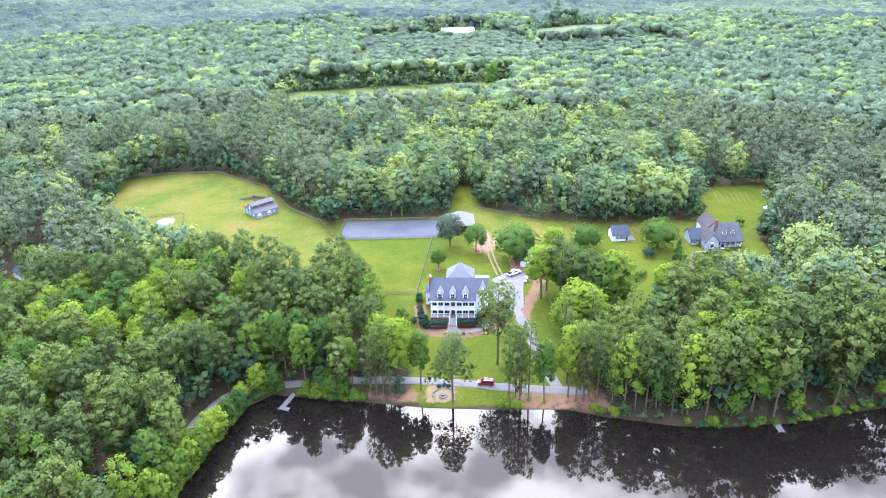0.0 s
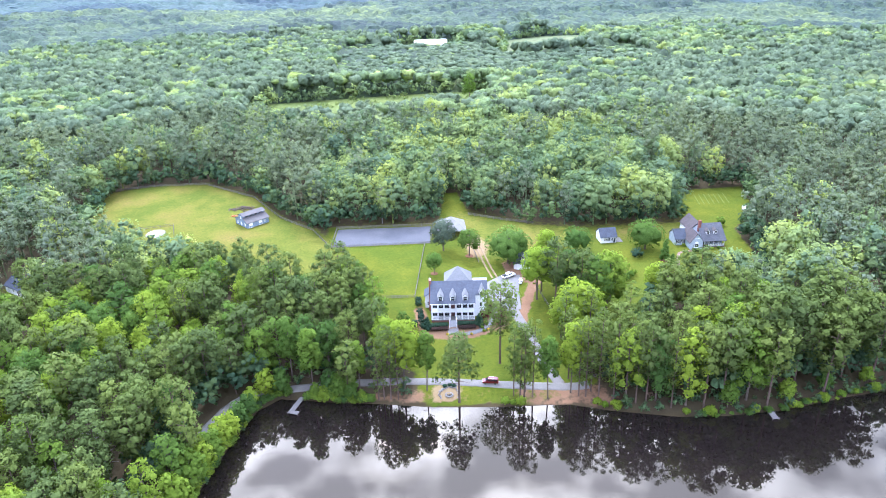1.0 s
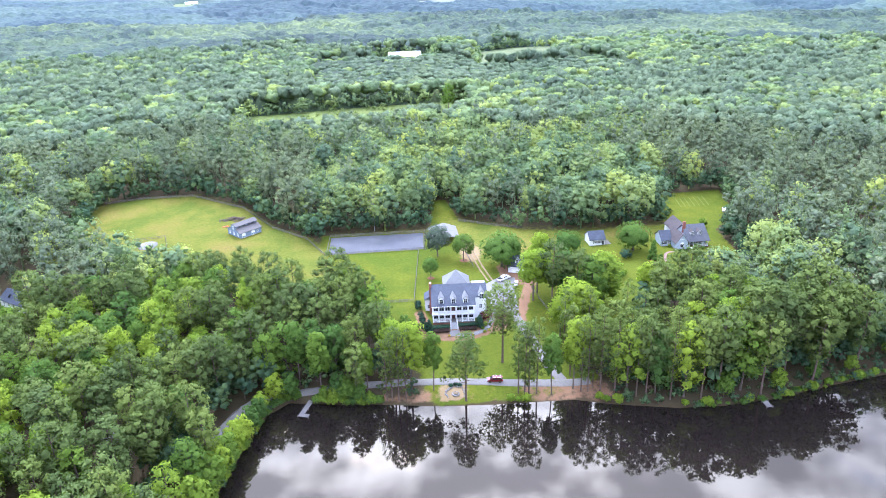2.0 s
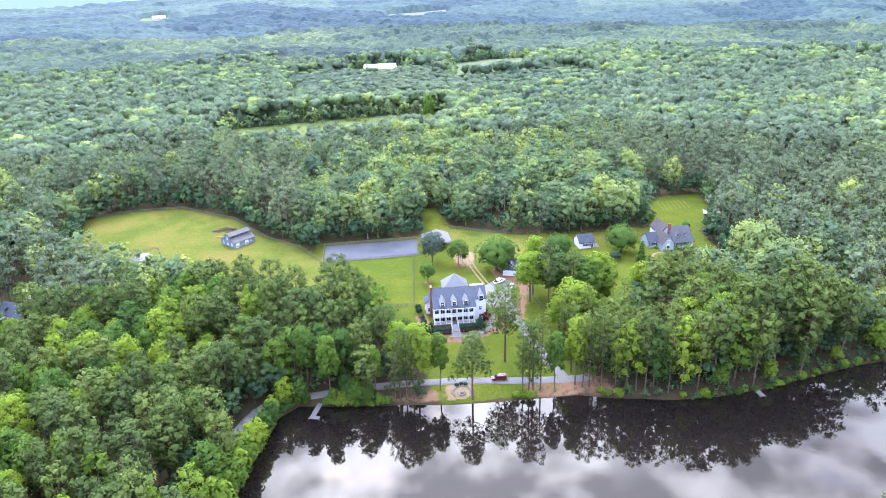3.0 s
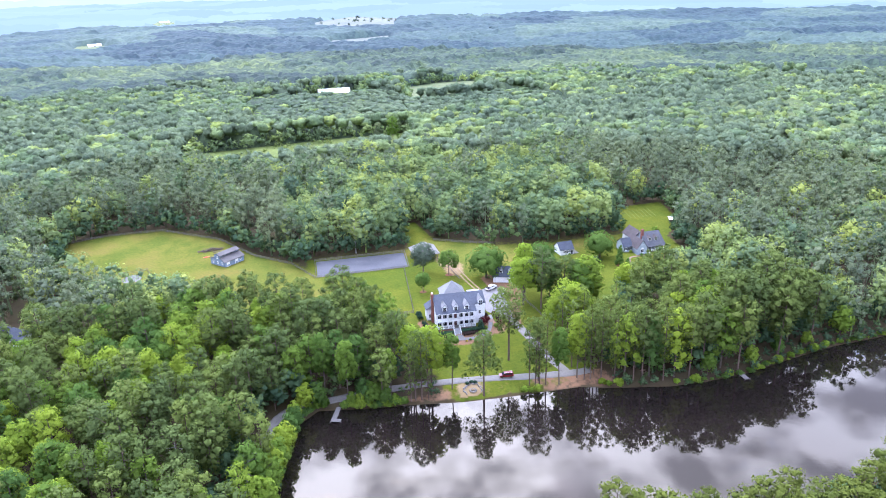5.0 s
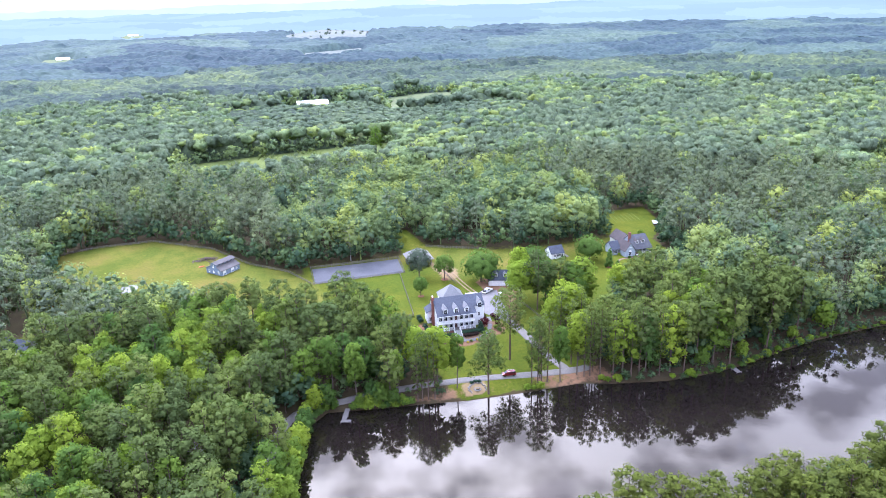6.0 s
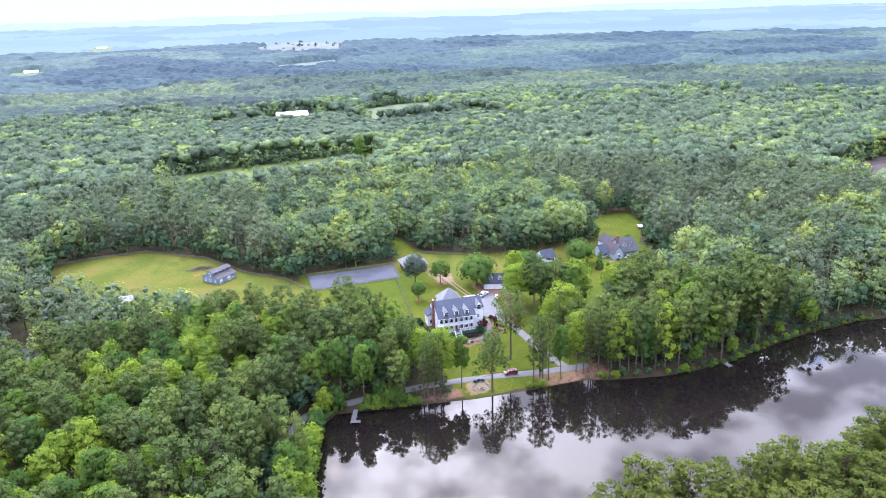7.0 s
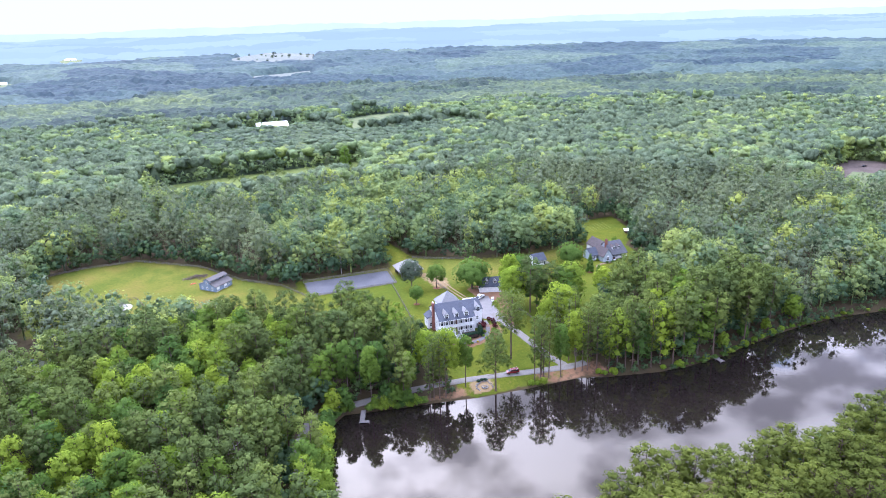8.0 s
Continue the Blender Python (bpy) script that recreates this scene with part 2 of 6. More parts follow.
def ground_material():
    """Grass, dry pasture, pine straw, sand and woodland floor, laid out by the ground's cover layers."""
    m, nodes, links, b = material("ground_cover", (0.1, 0.15, 0.03), 0.95, 0.02)

    def layer(name):
        a = nodes.new("ShaderNodeAttribute")
        a.attribute_name = name
        return a.outputs["Fac"]

    ragged = noise_node(nodes, links, 0.45, 5, 0.65)

    def edge(name, width=0.22):
        add = nodes.new("ShaderNodeMath"); add.operation = "ADD"
        links.new(layer(name), add.inputs[0]); links.new(ragged, add.inputs[1])
        return ramp(nodes, links, add.outputs[0], [(0.5 - width / 2 + 0.38, (0, 0, 0)), (0.5 + width / 2 + 0.38, (1, 1, 1))])

    fine = noise_node(nodes, links, 5.0, 6, 0.7)
    mid = noise_node(nodes, links, 0.12, 4, 0.6)
    wide = noise_node(nodes, links, 0.055, 5, 0.62)
    floor = ramp(nodes, links, mid, [(0.3, (0.050, 0.038, 0.024)), (0.7, (0.062, 0.052, 0.028))])
    lawn = ramp(nodes, links, mid, [(0.3, (0.065, 0.083, 0.010)), (0.7, (0.088, 0.104, 0.013))])
    dry = ramp(nodes, links, wide, [(0.36, (0.074, 0.094, 0.015)), (0.5, (0.106, 0.112, 0.020)), (0.62, (0.126, 0.114, 0.026)), (0.80, (0.150, 0.105, 0.040))])
    straw = ramp(nodes, links, mid, [(0.3, (0.150, 0.085, 0.050)), (0.7, (0.205, 0.125, 0.076))])
    sand = ramp(nodes, links, mid, [(0.3, (0.186, 0.131, 0.066)), (0.7, (0.235, 0.172, 0.097))])
    mud = (0.052, 0.040, 0.022)
    tuft = ramp(nodes, links, noise_node(nodes, links, 0.9, 5, 0.7), [(0.32, (0.74, 0.80, 0.80)), (0.5, (1.0, 1.0, 1.0)), (0.7, (1.26, 1.14, 1.05))])
    patchy = ramp(nodes, links, wide, [(0.36, (0.80, 0.90, 0.9)), (0.62, (1.14, 1.06, 1.0))])
    lawn = mixed(nodes, links, 1.0, mixed(nodes, links, 1.0, lawn, tuft, "MULTIPLY"), patchy, "MULTIPLY")
    dry = mixed(nodes, links, 1.0, dry, tuft, "MULTIPLY")
    col = mixed(nodes, links, edge("lawn"), floor, lawn)
    col = mixed(nodes, links, edge("dry", 0.5), col, dry)
    col = mixed(nodes, links, edge("straw"), col, straw)
    col = mixed(nodes, links, edge("sand", 0.3), col, sand)
    col = mixed(nodes, links, edge("mud", 0.3), col, mud)
    col = mixed(nodes, links, 1.0, col, ramp(nodes, links, fine, [(0.3, (0.74, 0.76, 0.74)), (0.7, (1.14, 1.12, 1.1))]), "MULTIPLY")
    links.new(col, b.inputs["Base Color"])
    bumped(nodes, links, b, fine, 0.5, 0.15)
    return m


ground_mat = ground_material()


def water_material():
    m, nodes, links, b = material("pond_water", (0.009, 0.0066, 0.006), 0.03, 1.0)
    b.inputs["IOR"].default_value = 1.34
    b.inputs["Specular Tint"].default_value = (1.0, 0.87, 0.58, 1)
    n = noise_node(nodes, links, 0.55, 4)
    bumped(nodes, links, b, n, 0.018, 0.2)
    gloss = nodes.new("ShaderNodeBsdfGlossy")
    gloss.inputs["Roughness"].default_value = 0.02
    gloss.inputs["Color"].default_value = (1.0, 0.84, 0.56, 1)
    bump = [x for x in nodes if x.type == "BUMP"][0]
    links.new(bump.outputs[0], gloss.inputs["Normal"])
    mix = nodes.new("ShaderNodeMixShader")
    mix.inputs[0].default_value = 0.018
    links.new(b.outputs[0], mix.inputs[1])
    links.new(gloss.outputs[0], mix.inputs[2])
    links.new(mix.outputs[0], nodes["Material Output"].inputs[0])
    return m


water_mat = water_material()
gravel = plain("grey_gravel", (0.150, 0.140, 0.126), (0.188, 0.176, 0.160), 0.25, 0.95, 0.1, bump=0.3, fine=6)
concrete = plain("pale_concrete", (0.150, 0.143, 0.137), (0.180, 0.172, 0.165), 0.4, 0.9, 0.2, fine=5)
arena_sand = plain("arena_grey_sand", (0.079, 0.081, 0.088), (0.100, 0.101, 0.109), 0.12, 0.95, 0.1, fine=3)
track = plain("sandy_track", (0.221, 0.166, 0.097), (0.172, 0.124, 0.069), 0.5, 0.95, 0.1)
white_paint = plain("white_paint", (0.80, 0.80, 0.80), (0.74, 0.74, 0.73), 0.7, 0.5, 0.4, bump=0.05)
cream_siding = plain("white_clapboard", (0.76, 0.76, 0.75), (0.70, 0.70, 0.70), 0.7, 0.6, 0.3, bump=0.05)


def roof_mat(name, a, c, course=0.28):
    """Shingles: courses along the slope, each strip a little different."""
    m, nodes, links, b = material(name, a, 0.85, 0.25)
    tc = nodes.new("ShaderNodeTexCoord").outputs["Object"]
    brick = nodes.new("ShaderNodeTexBrick")
    brick.inputs["Scale"].default_value = 1.0
    brick.inputs["Brick Width"].default_value, brick.inputs["Row Height"].default_value = 0.9, course
    brick.inputs["Mortar Size"].default_value = 0.012
    brick.inputs["Color1"].default_value, brick.inputs["Color2"].default_value = (*a, 1), (*c, 1)
    brick.inputs["Mortar"].default_value = (*[v * 0.55 for v in a], 1)
    links.new(tc, brick.inputs["Vector"])
    big = noise_node(nodes, links, 0.35, 4)
    col = mixed(nodes, links, 1.0, brick.outputs[0], ramp(nodes, links, big, [(0.3, (0.82, 0.82, 0.82)), (0.7, (1.12, 1.12, 1.12))]), "MULTIPLY")
    links.new(col, b.inputs["Base Color"])
    bumped(nodes, links, b, brick.outputs[1], 0.3, 0.02)
    return m


roof_blue = roof_mat("blue_grey_shingles", (0.043, 0.050, 0.066), (0.055, 0.062, 0.079))
roof_brown = roof_mat("brown_grey_shingles", (0.059, 0.050, 0.050), (0.076, 0.063, 0.062))
roof_pale = plain("pale_metal_roof", (0.113, 0.116, 0.116), (0.141, 0.141, 0.141), 0.4, 0.5, 0.5)
roof_barn = plain("weathered_barn_roof", (0.069, 0.063, 0.062), (0.093, 0.084, 0.079), 0.5, 0.7, 0.3)
white_metal = plain("white_metal_roof", (0.85, 0.85, 0.84), (0.78, 0.78, 0.78), 0.2, 0.45, 0.5, bump=0)
brick_red = plain("red_brick", (0.179, 0.069, 0.052), (0.235, 0.103, 0.076), 1.2, 0.9, 0.15)
blue_siding = plain("faded_blue_siding", (0.153, 0.207, 0.278), (0.211, 0.258, 0.322), 0.6, 0.75, 0.2)
pale_blue_siding = plain("pale_blue_clapboard", (0.380, 0.428, 0.469), (0.331, 0.386, 0.435), 0.6, 0.7, 0.2)
shutter_mat = plain("dark_shutter_paint", (0.024, 0.028, 0.034), (0.034, 0.038, 0.045), 1.0, 0.6, 0.3, bump=0)
door_mat = plain("dark_red_door_paint", (0.069, 0.024, 0.021), (0.090, 0.034, 0.028), 1.0, 0.45, 0.4, bump=0)
fence_wood = plain("weathered_fence_wood", (0.122, 0.108, 0.094), (0.169, 0.155, 0.136), 0.8, 0.9, 0.1)
deck_wood = plain("grey_dock_planks", (0.144, 0.133, 0.123), (0.178, 0.167, 0.157), 0.8, 0.9, 0.1)
stone = plain("grey_fieldstone", (0.155, 0.145, 0.134), (0.232, 0.217, 0.197), 2.0, 0.9, 0.1)
black_stuff = plain("black_rubber", (0.014, 0.014, 0.014), (0.021, 0.021, 0.021), 2.0, 0.8, 0.2, bump=0)
chrome = plain("bright_metal", (0.6, 0.6, 0.6), (0.5, 0.5, 0.5), 2.0, 0.25, 0.5, 1.0, bump=0)
car_white = plain("white_car_paint", (0.82, 0.82, 0.82), (0.78, 0.78, 0.78), 1.0, 0.25, 0.6, bump=0)
car_red = plain("dark_red_car_paint", (0.11, 0.008, 0.012), (0.14, 0.010, 0.015), 1.0, 0.25, 0.6, bump=0)
red_lamp = plain("red_lamp_glass", (0.5, 0.02, 0.02), (0.45, 0.02, 0.02), 1.0, 0.2, 0.5, bump=0)
straw_mulch = plain("red_brown_mulch", (0.117, 0.055, 0.033), (0.152, 0.072, 0.043), 0.8, 0.95, 0.1)
brick_paver = plain("brick_paver", (0.170, 0.112, 0.090), (0.210, 0.145, 0.118), 0.8, 0.9, 0.15)
glass_mat = material("window_glass", (0.012, 0.015, 0.02), 0.08, 0.35)[0]
lot_dirt = plain("brown_packed_dirt", (0.069, 0.055, 0.046), (0.097, 0.077, 0.065), 0.08, 0.95, 0.1, fine=0.6)
row_green = plain("planted_row_green", (0.088, 0.112, 0.020), (0.108, 0.130, 0.026), 0.5, 0.95, 0.1)
meadow_grass = plain("bright_meadow_grass", (0.092, 0.122, 0.032), (0.120, 0.148, 0.038), 0.05, 0.95, 0.1, fine=0.5)
far_grass = plain("light_green_grass", (0.103, 0.128, 0.059), (0.131, 0.152, 0.069), 0.05, 0.95, 0.1, fine=0.5)
pale_field = plain("pale_dry_field", (0.110, 0.127, 0.105), (0.149, 0.160, 0.132), 0.01, 0.95, 0.1, fine=0.1)

roof_slate = roof_mat("slate_grey_shingles", (0.058, 0.060, 0.068), (0.075, 0.077, 0.086))
picnic_wood = plain("brown_weathered_planks", (0.16, 0.10, 0.07), (0.22, 0.15, 0.10), 1.5, 0.85, 0.15)
roof_flat = plain("pale_flat_roof", (0.30, 0.30, 0.30), (0.36, 0.36, 0.36), 0.4, 0.6, 0.3)
roof_tan = plain("weathered_tan_metal_roof", (0.150, 0.144, 0.134), (0.185, 0.178, 0.165), 0.5, 0.6, 0.3)

# ---- geometry helpers ----
def finish(name, bm, mat, smooth=False):
    me = bpy.data.meshes.new(name)
    bm.to_mesh(me)
    bm.free()
    for one in (mat if isinstance(mat, (list, tuple)) else (mat,)):
        me.materials.append(one)
    if smooth:
        me.polygons.foreach_set("use_smooth", [True] * len(me.polygons))
    return new(name, me)


def part(name, bm, mat, parent, label="", smooth=False):
    ob = finish(name, bm, mat, smooth)
    ob.parent = parent
    return tagged(ob, label)


def thing(name, m, label, category, group="", kind=""):
    ob = new(name)
    ob.empty_display_size = 0.5
    ob.matrix_basis = m
    return tagged(ob, label, category, group, kind)


def box(bm, x0, y0, z0, x1, y1, z1):
    v = [bm.verts.new((x, y, z)) for z in (z0, z1) for x, y in ((x0, y0), (x1, y0), (x1, y1), (x0, y1))]
    for f in ((3, 2, 1, 0), (4, 5, 6, 7), (0, 1, 5, 4), (1, 2, 6, 5), (2, 3, 7, 6), (3, 0, 4, 7)):
        bm.faces.new([v[i] for i in f])
    return bm


def slab(bm, pts, thick):
    """A plate from its upper outline, thickened straight down."""
    top = [bm.verts.new(p) for p in pts]
    low = [bm.verts.new((p[0], p[1], p[2] - thick)) for p in pts]
    bm.faces.new(top)
    bm.faces.new(low[::-1])
    for i in range(len(pts)):
        j = (i + 1) % len(pts)
        bm.faces.new((top[j], top[i], low[i], low[j]))
    return bm


def prism(bm, outline, axis, a, b):
    """A profile in the plane across axis 'x' or 'y', drawn out from a to b."""
    put = (lambda u, w, s: (s, u, w)) if axis == "x" else (lambda u, w, s: (u, s, w))
    one = [bm.verts.new(put(u, w, a)) for u, w in outline]
    two = [bm.verts.new(put(u, w, b)) for u, w in outline]
    bm.faces.new(one), bm.faces.new(two[::-1])
    for i in range(len(outline)):
        j = (i + 1) % len(outline)
        bm.faces.new((one[j], one[i], two[i], two[j]))
    bmesh.ops.recalc_face_normals(bm, faces=bm.faces)
    return bm


def tube(bm, pts, radii, sides=6):
    """A tapered round bar along points."""
    rings = []
    for i, (p, r) in enumerate(zip(pts, radii)):
        p = Vector(p)
        d = (Vector(pts[min(i + 1, len(pts) - 1)]) - Vector(pts[max(i - 1, 0)])).normalized()
        u = d.orthogonal().normalized()
        w = d.cross(u)
        rings.append([bm.verts.new(p + (u * math.cos(a) + w * math.sin(a)) * r) for a in (2 * math.pi * k / sides for k in range(sides))])
    for a, b in zip(rings, rings[1:]):
        for k in range(sides):
            bm.faces.new((a[k], a[(k + 1) % sides], b[(k + 1) % sides], b[k]))
    bm.faces.new(rings[0][::-1]), bm.faces.new(rings[-1])
    return bm


def B():
    return bmesh.new()


# ---- land ----
POND = [(-70, 60), (-68, 110), (-66, 133), (-62, 150), (-57, 166), (-51, 171.5), (-44, 170), (-31, 167.5), (-20, 166), (-5, 163), (12, 161.5),
        (35, 160.5), (46, 156.5), (64, 152), (77, 151), (95, 152), (115, 156), (135, 159), (165, 160), (190, 156), (235, 150), (300, 150),
        (300, 118), (200, 108), (140, 100), (94, 95), (60, 91), (20, 95), (0, 93), (-25, 90), (-45, 75), (-55, 60)]
PASTURE = [(-160, 300), (-162, 356), (-146, 362), (-119, 362), (-88, 337), (-70, 306), (-52, 289), (-43, 268), (-38, 219), (-50, 220), (-66, 232), (-95, 249), (-130, 268), (-152, 294)]
YARD = [(-46, 291), (4, 290), (9, 330), (15, 330), (18, 302), (45, 283), (66, 277), (112, 277), (122, 318), (158, 320), (150, 288), (131, 268), (128, 242),
        (119, 222), (104, 216), (88, 208), (74, 204), (67, 194), (61, 184), (50, 179), (38, 175), (46, 168), (20, 161), (-8, 162.5), (-10, 178), (-24, 205), (-33, 222), (-44, 245)]
BANK = [(-24, 166.5), (-24, 171), (-8, 171), (20, 168), (22, 171), (46, 167), (50, 161), (50, 156), (46, 157), (12, 161.8)]
BARN_LOT = [(-14, 800), (-14, 862), (56, 864), (62, 838), (56, 796)]
BARN_FIELD = [(92, 722), (112, 868), (168, 900), (222, 892), (204, 812), (172, 738)]
MEADOW = [(-118, 462), (-60, 457), (-14, 468), (45, 490), (66, 578), (-20, 572), (-118, 556)]
CAR_LOT = [(306, 288), (322, 272), (352, 276), (402, 306), (442, 350), (424, 372), (372, 352), (330, 340), (320, 320)]
PALE_FIELD = [(100, 2150), (126, 2380), (288, 2790), (427, 2570), (350, 2200), (318, 1975)]
LONG_FIELD = [(92, 1565), (116, 1762), (266, 1820), (239, 1668)]
FAR_FIELDS = [BARN_FIELD, CAR_LOT, PALE_FIELD, LONG_FIELD, [(-166, 230), (-150, 228), (-146, 248), (-160, 252)], [(-160, 278), (-150, 276), (-148, 292), (-158, 292)],
              [(-420, 1720), (-396, 1860), (-440, 1940), (-500, 1960), (-480, 1760)], [(-345, 2540), (-340, 2800), (-410, 2860), (-420, 2600)]]
CLEAR = [POND, PASTURE, YARD, BARN_LOT, MEADOW, *FAR_FIELDS]
ROAD = [(-75, 100), (-74.5, 125), (-72, 145), (-68, 160), (-62, 170.5), (-53, 174.5), (-38, 175.2), (-20, 174.8), (-6, 173.3), (8, 171.3), (20, 169.2), (34, 167.5), (42, 167.0)]
DRIVE = [(33.5, 168.5), (31.5, 176), (29.5, 187), (27.5, 196), (25.5, 205), (25, 214)]
HOUSE = (3.7, 201.6)


def ease(v):
    v = np.clip(v, 0, 1)
    return v * v * (3 - 2 * v)


def beyond(x, y, poly):
    """Metres from the outline of an area; minus within it."""
    x, y = np.asarray(x, float), np.asarray(y, float)
    best, within = np.full(x.shape, 1e18), np.zeros(x.shape, bool)
    for (ax, ay), (bx, by) in zip(poly, poly[1:] + poly[:1]):
        dx, dy = bx - ax, by - ay
        k = np.clip(((x - ax) * dx + (y - ay) * dy) / (dx * dx + dy * dy), 0, 1)
        best = np.minimum(best, (x - ax - k * dx) ** 2 + (y - ay - k * dy) ** 2)
        within ^= ((ay > y) != (by > y)) & (x < dx * (y - ay) / (dy if dy else 1e-9) + ax)
    return np.where(within, -np.sqrt(best), np.sqrt(best))


def height(x, y):
    """The lie of the land: a low bank at the water, then a rise to nearly level ground; far off it climbs to fit the
    horizon in the camera's view.
    """
    d = beyond(x, y, POND)
    rise = -0.12 + 0.45 * ease(d / 1.2) + 1.9 * ease(d / 12) + 4.4 * ease((d - 12) / 36)
    far = ease((np.hypot(x, np.asarray(y) - 200) - 350) / 900)
    roll = 5 * np.sin(np.asarray(x) / 310 + 1.0) * np.sin(np.asarray(y) / 270) + 3 * np.sin(np.asarray(x) / 120 + np.asarray(y) / 190)
    return np.where(d < 0, -0.12 + np.maximum(d * 0.4, -2), rise) + far * roll + 62 * ease((np.hypot(x, y) - 1300) / 3400)


def z_at(x, y):
    return float(height(np.array([x]), np.array([y]))[0])


def lines(lo, hi, step, reach_lo, reach_hi, grow=1.13):
    mid = list(np.arange(lo, hi + step, step))
    a, s = lo, step
    while a > reach_lo:
        s *= grow
        a -= s
        mid.insert(0, a)
    b, s = mid[-1], step
    while b < reach_hi:
        s *= grow
        b += s
        mid.append(b)
    return np.array(mid)


def build_ground():
    xs = lines(-80, 165, 2.3, -5200, 5200)
    ys = lines(88, 325, 2.3, -900, 5400)
    gx, gy = np.meshgrid(xs, ys)
    x, y = gx.ravel(), gy.ravel()
    z = height(x, y)
    w, h = len(xs), len(ys)
    i = np.arange(w * h).reshape(h, w)
    quads = np.stack([i[:-1, :-1], i[:-1, 1:], i[1:, 1:], i[1:, :-1]], -1).reshape(-1, 4)
    me = bpy.data.meshes.new("ground")
    me.from_pydata(np.stack([x, y, z], -1).tolist(), [], quads.tolist())
    soft = lambda poly, s=2.0: np.clip(0.5 - beyond(x, y, poly) / (2 * s), 0, 1)
    yard, pasture = soft(YARD), soft(PASTURE, 3)
    lawn = np.maximum.reduce([yard, pasture, soft(BARN_LOT, 6), soft(MEADOW, 6), *[soft(f, 12) for f in FAR_FIELDS]])
    dry = np.maximum(pasture * 0.95, 0.2 * soft(MEADOW, 8))
    dry = np.maximum(dry, 0.6 * soft([(18, 250), (16, 300), (40, 280), (60, 262), (38, 256)], 8))
    # duller lawn along the woods: dry turf, plus a stand-in for the woods' shade
    dry = np.maximum(dry, 0.5 * soft([(-40, 292), (4, 278), (30, 268), (70, 262), (112, 266), (112, 280), (66, 280), (45, 286), (18, 304), (4, 292)], 7))
    straw = np.maximum.reduce([soft(BANK, 1.5) * np.where((x > -7) & (x < 19), 0.22, 0.45), soft([(31, 180), (27, 196), (31, 208), (36, 222), (42, 235), (36, 248), (26, 246), (27, 236), (34, 226), (29, 212), (26.5, 200), (30, 180)], 0.8),
                               soft([(-8, 194.4), (8, 193.2), (15, 194.6), (19, 199), (17, 205), (13, 200), (-5, 200.5), (-6.5, 212), (-9, 212)], 0.8),
                               soft([(20, 195), (22.4, 199), (22, 204), (16, 206), (15, 200)], 0.6)])
    sand = np.maximum(0.8 * soft([(15, 252), (20, 252), (23, 262), (20, 274), (13, 276), (14, 262)], 2.5), soft([(-4.6, 165), (2.4, 164.8), (3, 170.4), (-4.4, 170.8)], 1.2))
    mud = np.clip(1.0 - beyond(x, y, POND) / 0.9, 0, 1)
    for name, values in (("lawn", lawn), ("dry", dry), ("straw", straw), ("sand", sand), ("mud", mud)):
        me.attributes.new(name, "FLOAT", "POINT").data.foreach_set("value", values.astype(np.float32))
    me.materials.append(ground_mat)
    me.polygons.foreach_set("use_smooth", [True] * len(me.polygons))
    return tagged(new("ground", me), "mown lawn, dry pasture, pine straw and woodland floor", "ground", kind="structure")


build_ground()

bm = B()
bm.faces.new([bm.verts.new((x, y, 0)) for x, y in POND])
bmesh.ops.triangulate(bm, faces=bm.faces)
tagged(finish("water", bm, water_mat), "still dark brown pond mirroring clouds and trees", "pond", kind="structure")


def spline(pts, step=1.5):
    """Evenly spaced points on a smooth line through pts."""
    out, p = [], [np.array(q, float) for q in (pts[0], *pts, pts[-1])]
    for a, b, c, d in zip(p, p[1:], p[2:], p[3:]):
        n = max(2, int(np.linalg.norm(c - b) / step))
        for k in range(n):
            t = k / n
            out.append(0.5 * (2 * b + (c - a) * t + (2 * a - 5 * b + 4 * c - d) * t * t + (3 * b - a - 3 * c + d) * t ** 3))
    return np.array(out + [p[-1]])


def ribbon(name, pts, wide, mat, lift, label, category, crown=0.04):
    """A road surface that follows the ground, slightly crowned, its edges let into the soil."""
    c = spline(pts)
    d = np.gradient(c, axis=0)
    n = np.stack([-d[:, 1], d[:, 0]], -1) / np.linalg.norm(d, axis=1)[:, None]
    rng = np.random.default_rng(5)
    bm, rows = B(), []
    for i in range(len(c)):
        row = []
        for k in (-1.08, -1, -0.5, 0, 0.5, 1, 1.08):
            q = c[i] + n[i] * k * wide / 2 * (1 + 0.05 * rng.standard_normal() * (abs(k) >= 1))
            row.append(bm.verts.new((q[0], q[1], z_at(*q) + (lift + crown * (1 - k * k) if abs(k) <= 1 else -0.1))))
        rows.append(row)
    for a, b in zip(rows, rows[1:]):
        for k in range(len(a) - 1):
            bm.faces.new((a[k], a[k + 1], b[k + 1], b[k]))
    return tagged(finish(name, bm, mat, True), label, category, kind="structure")


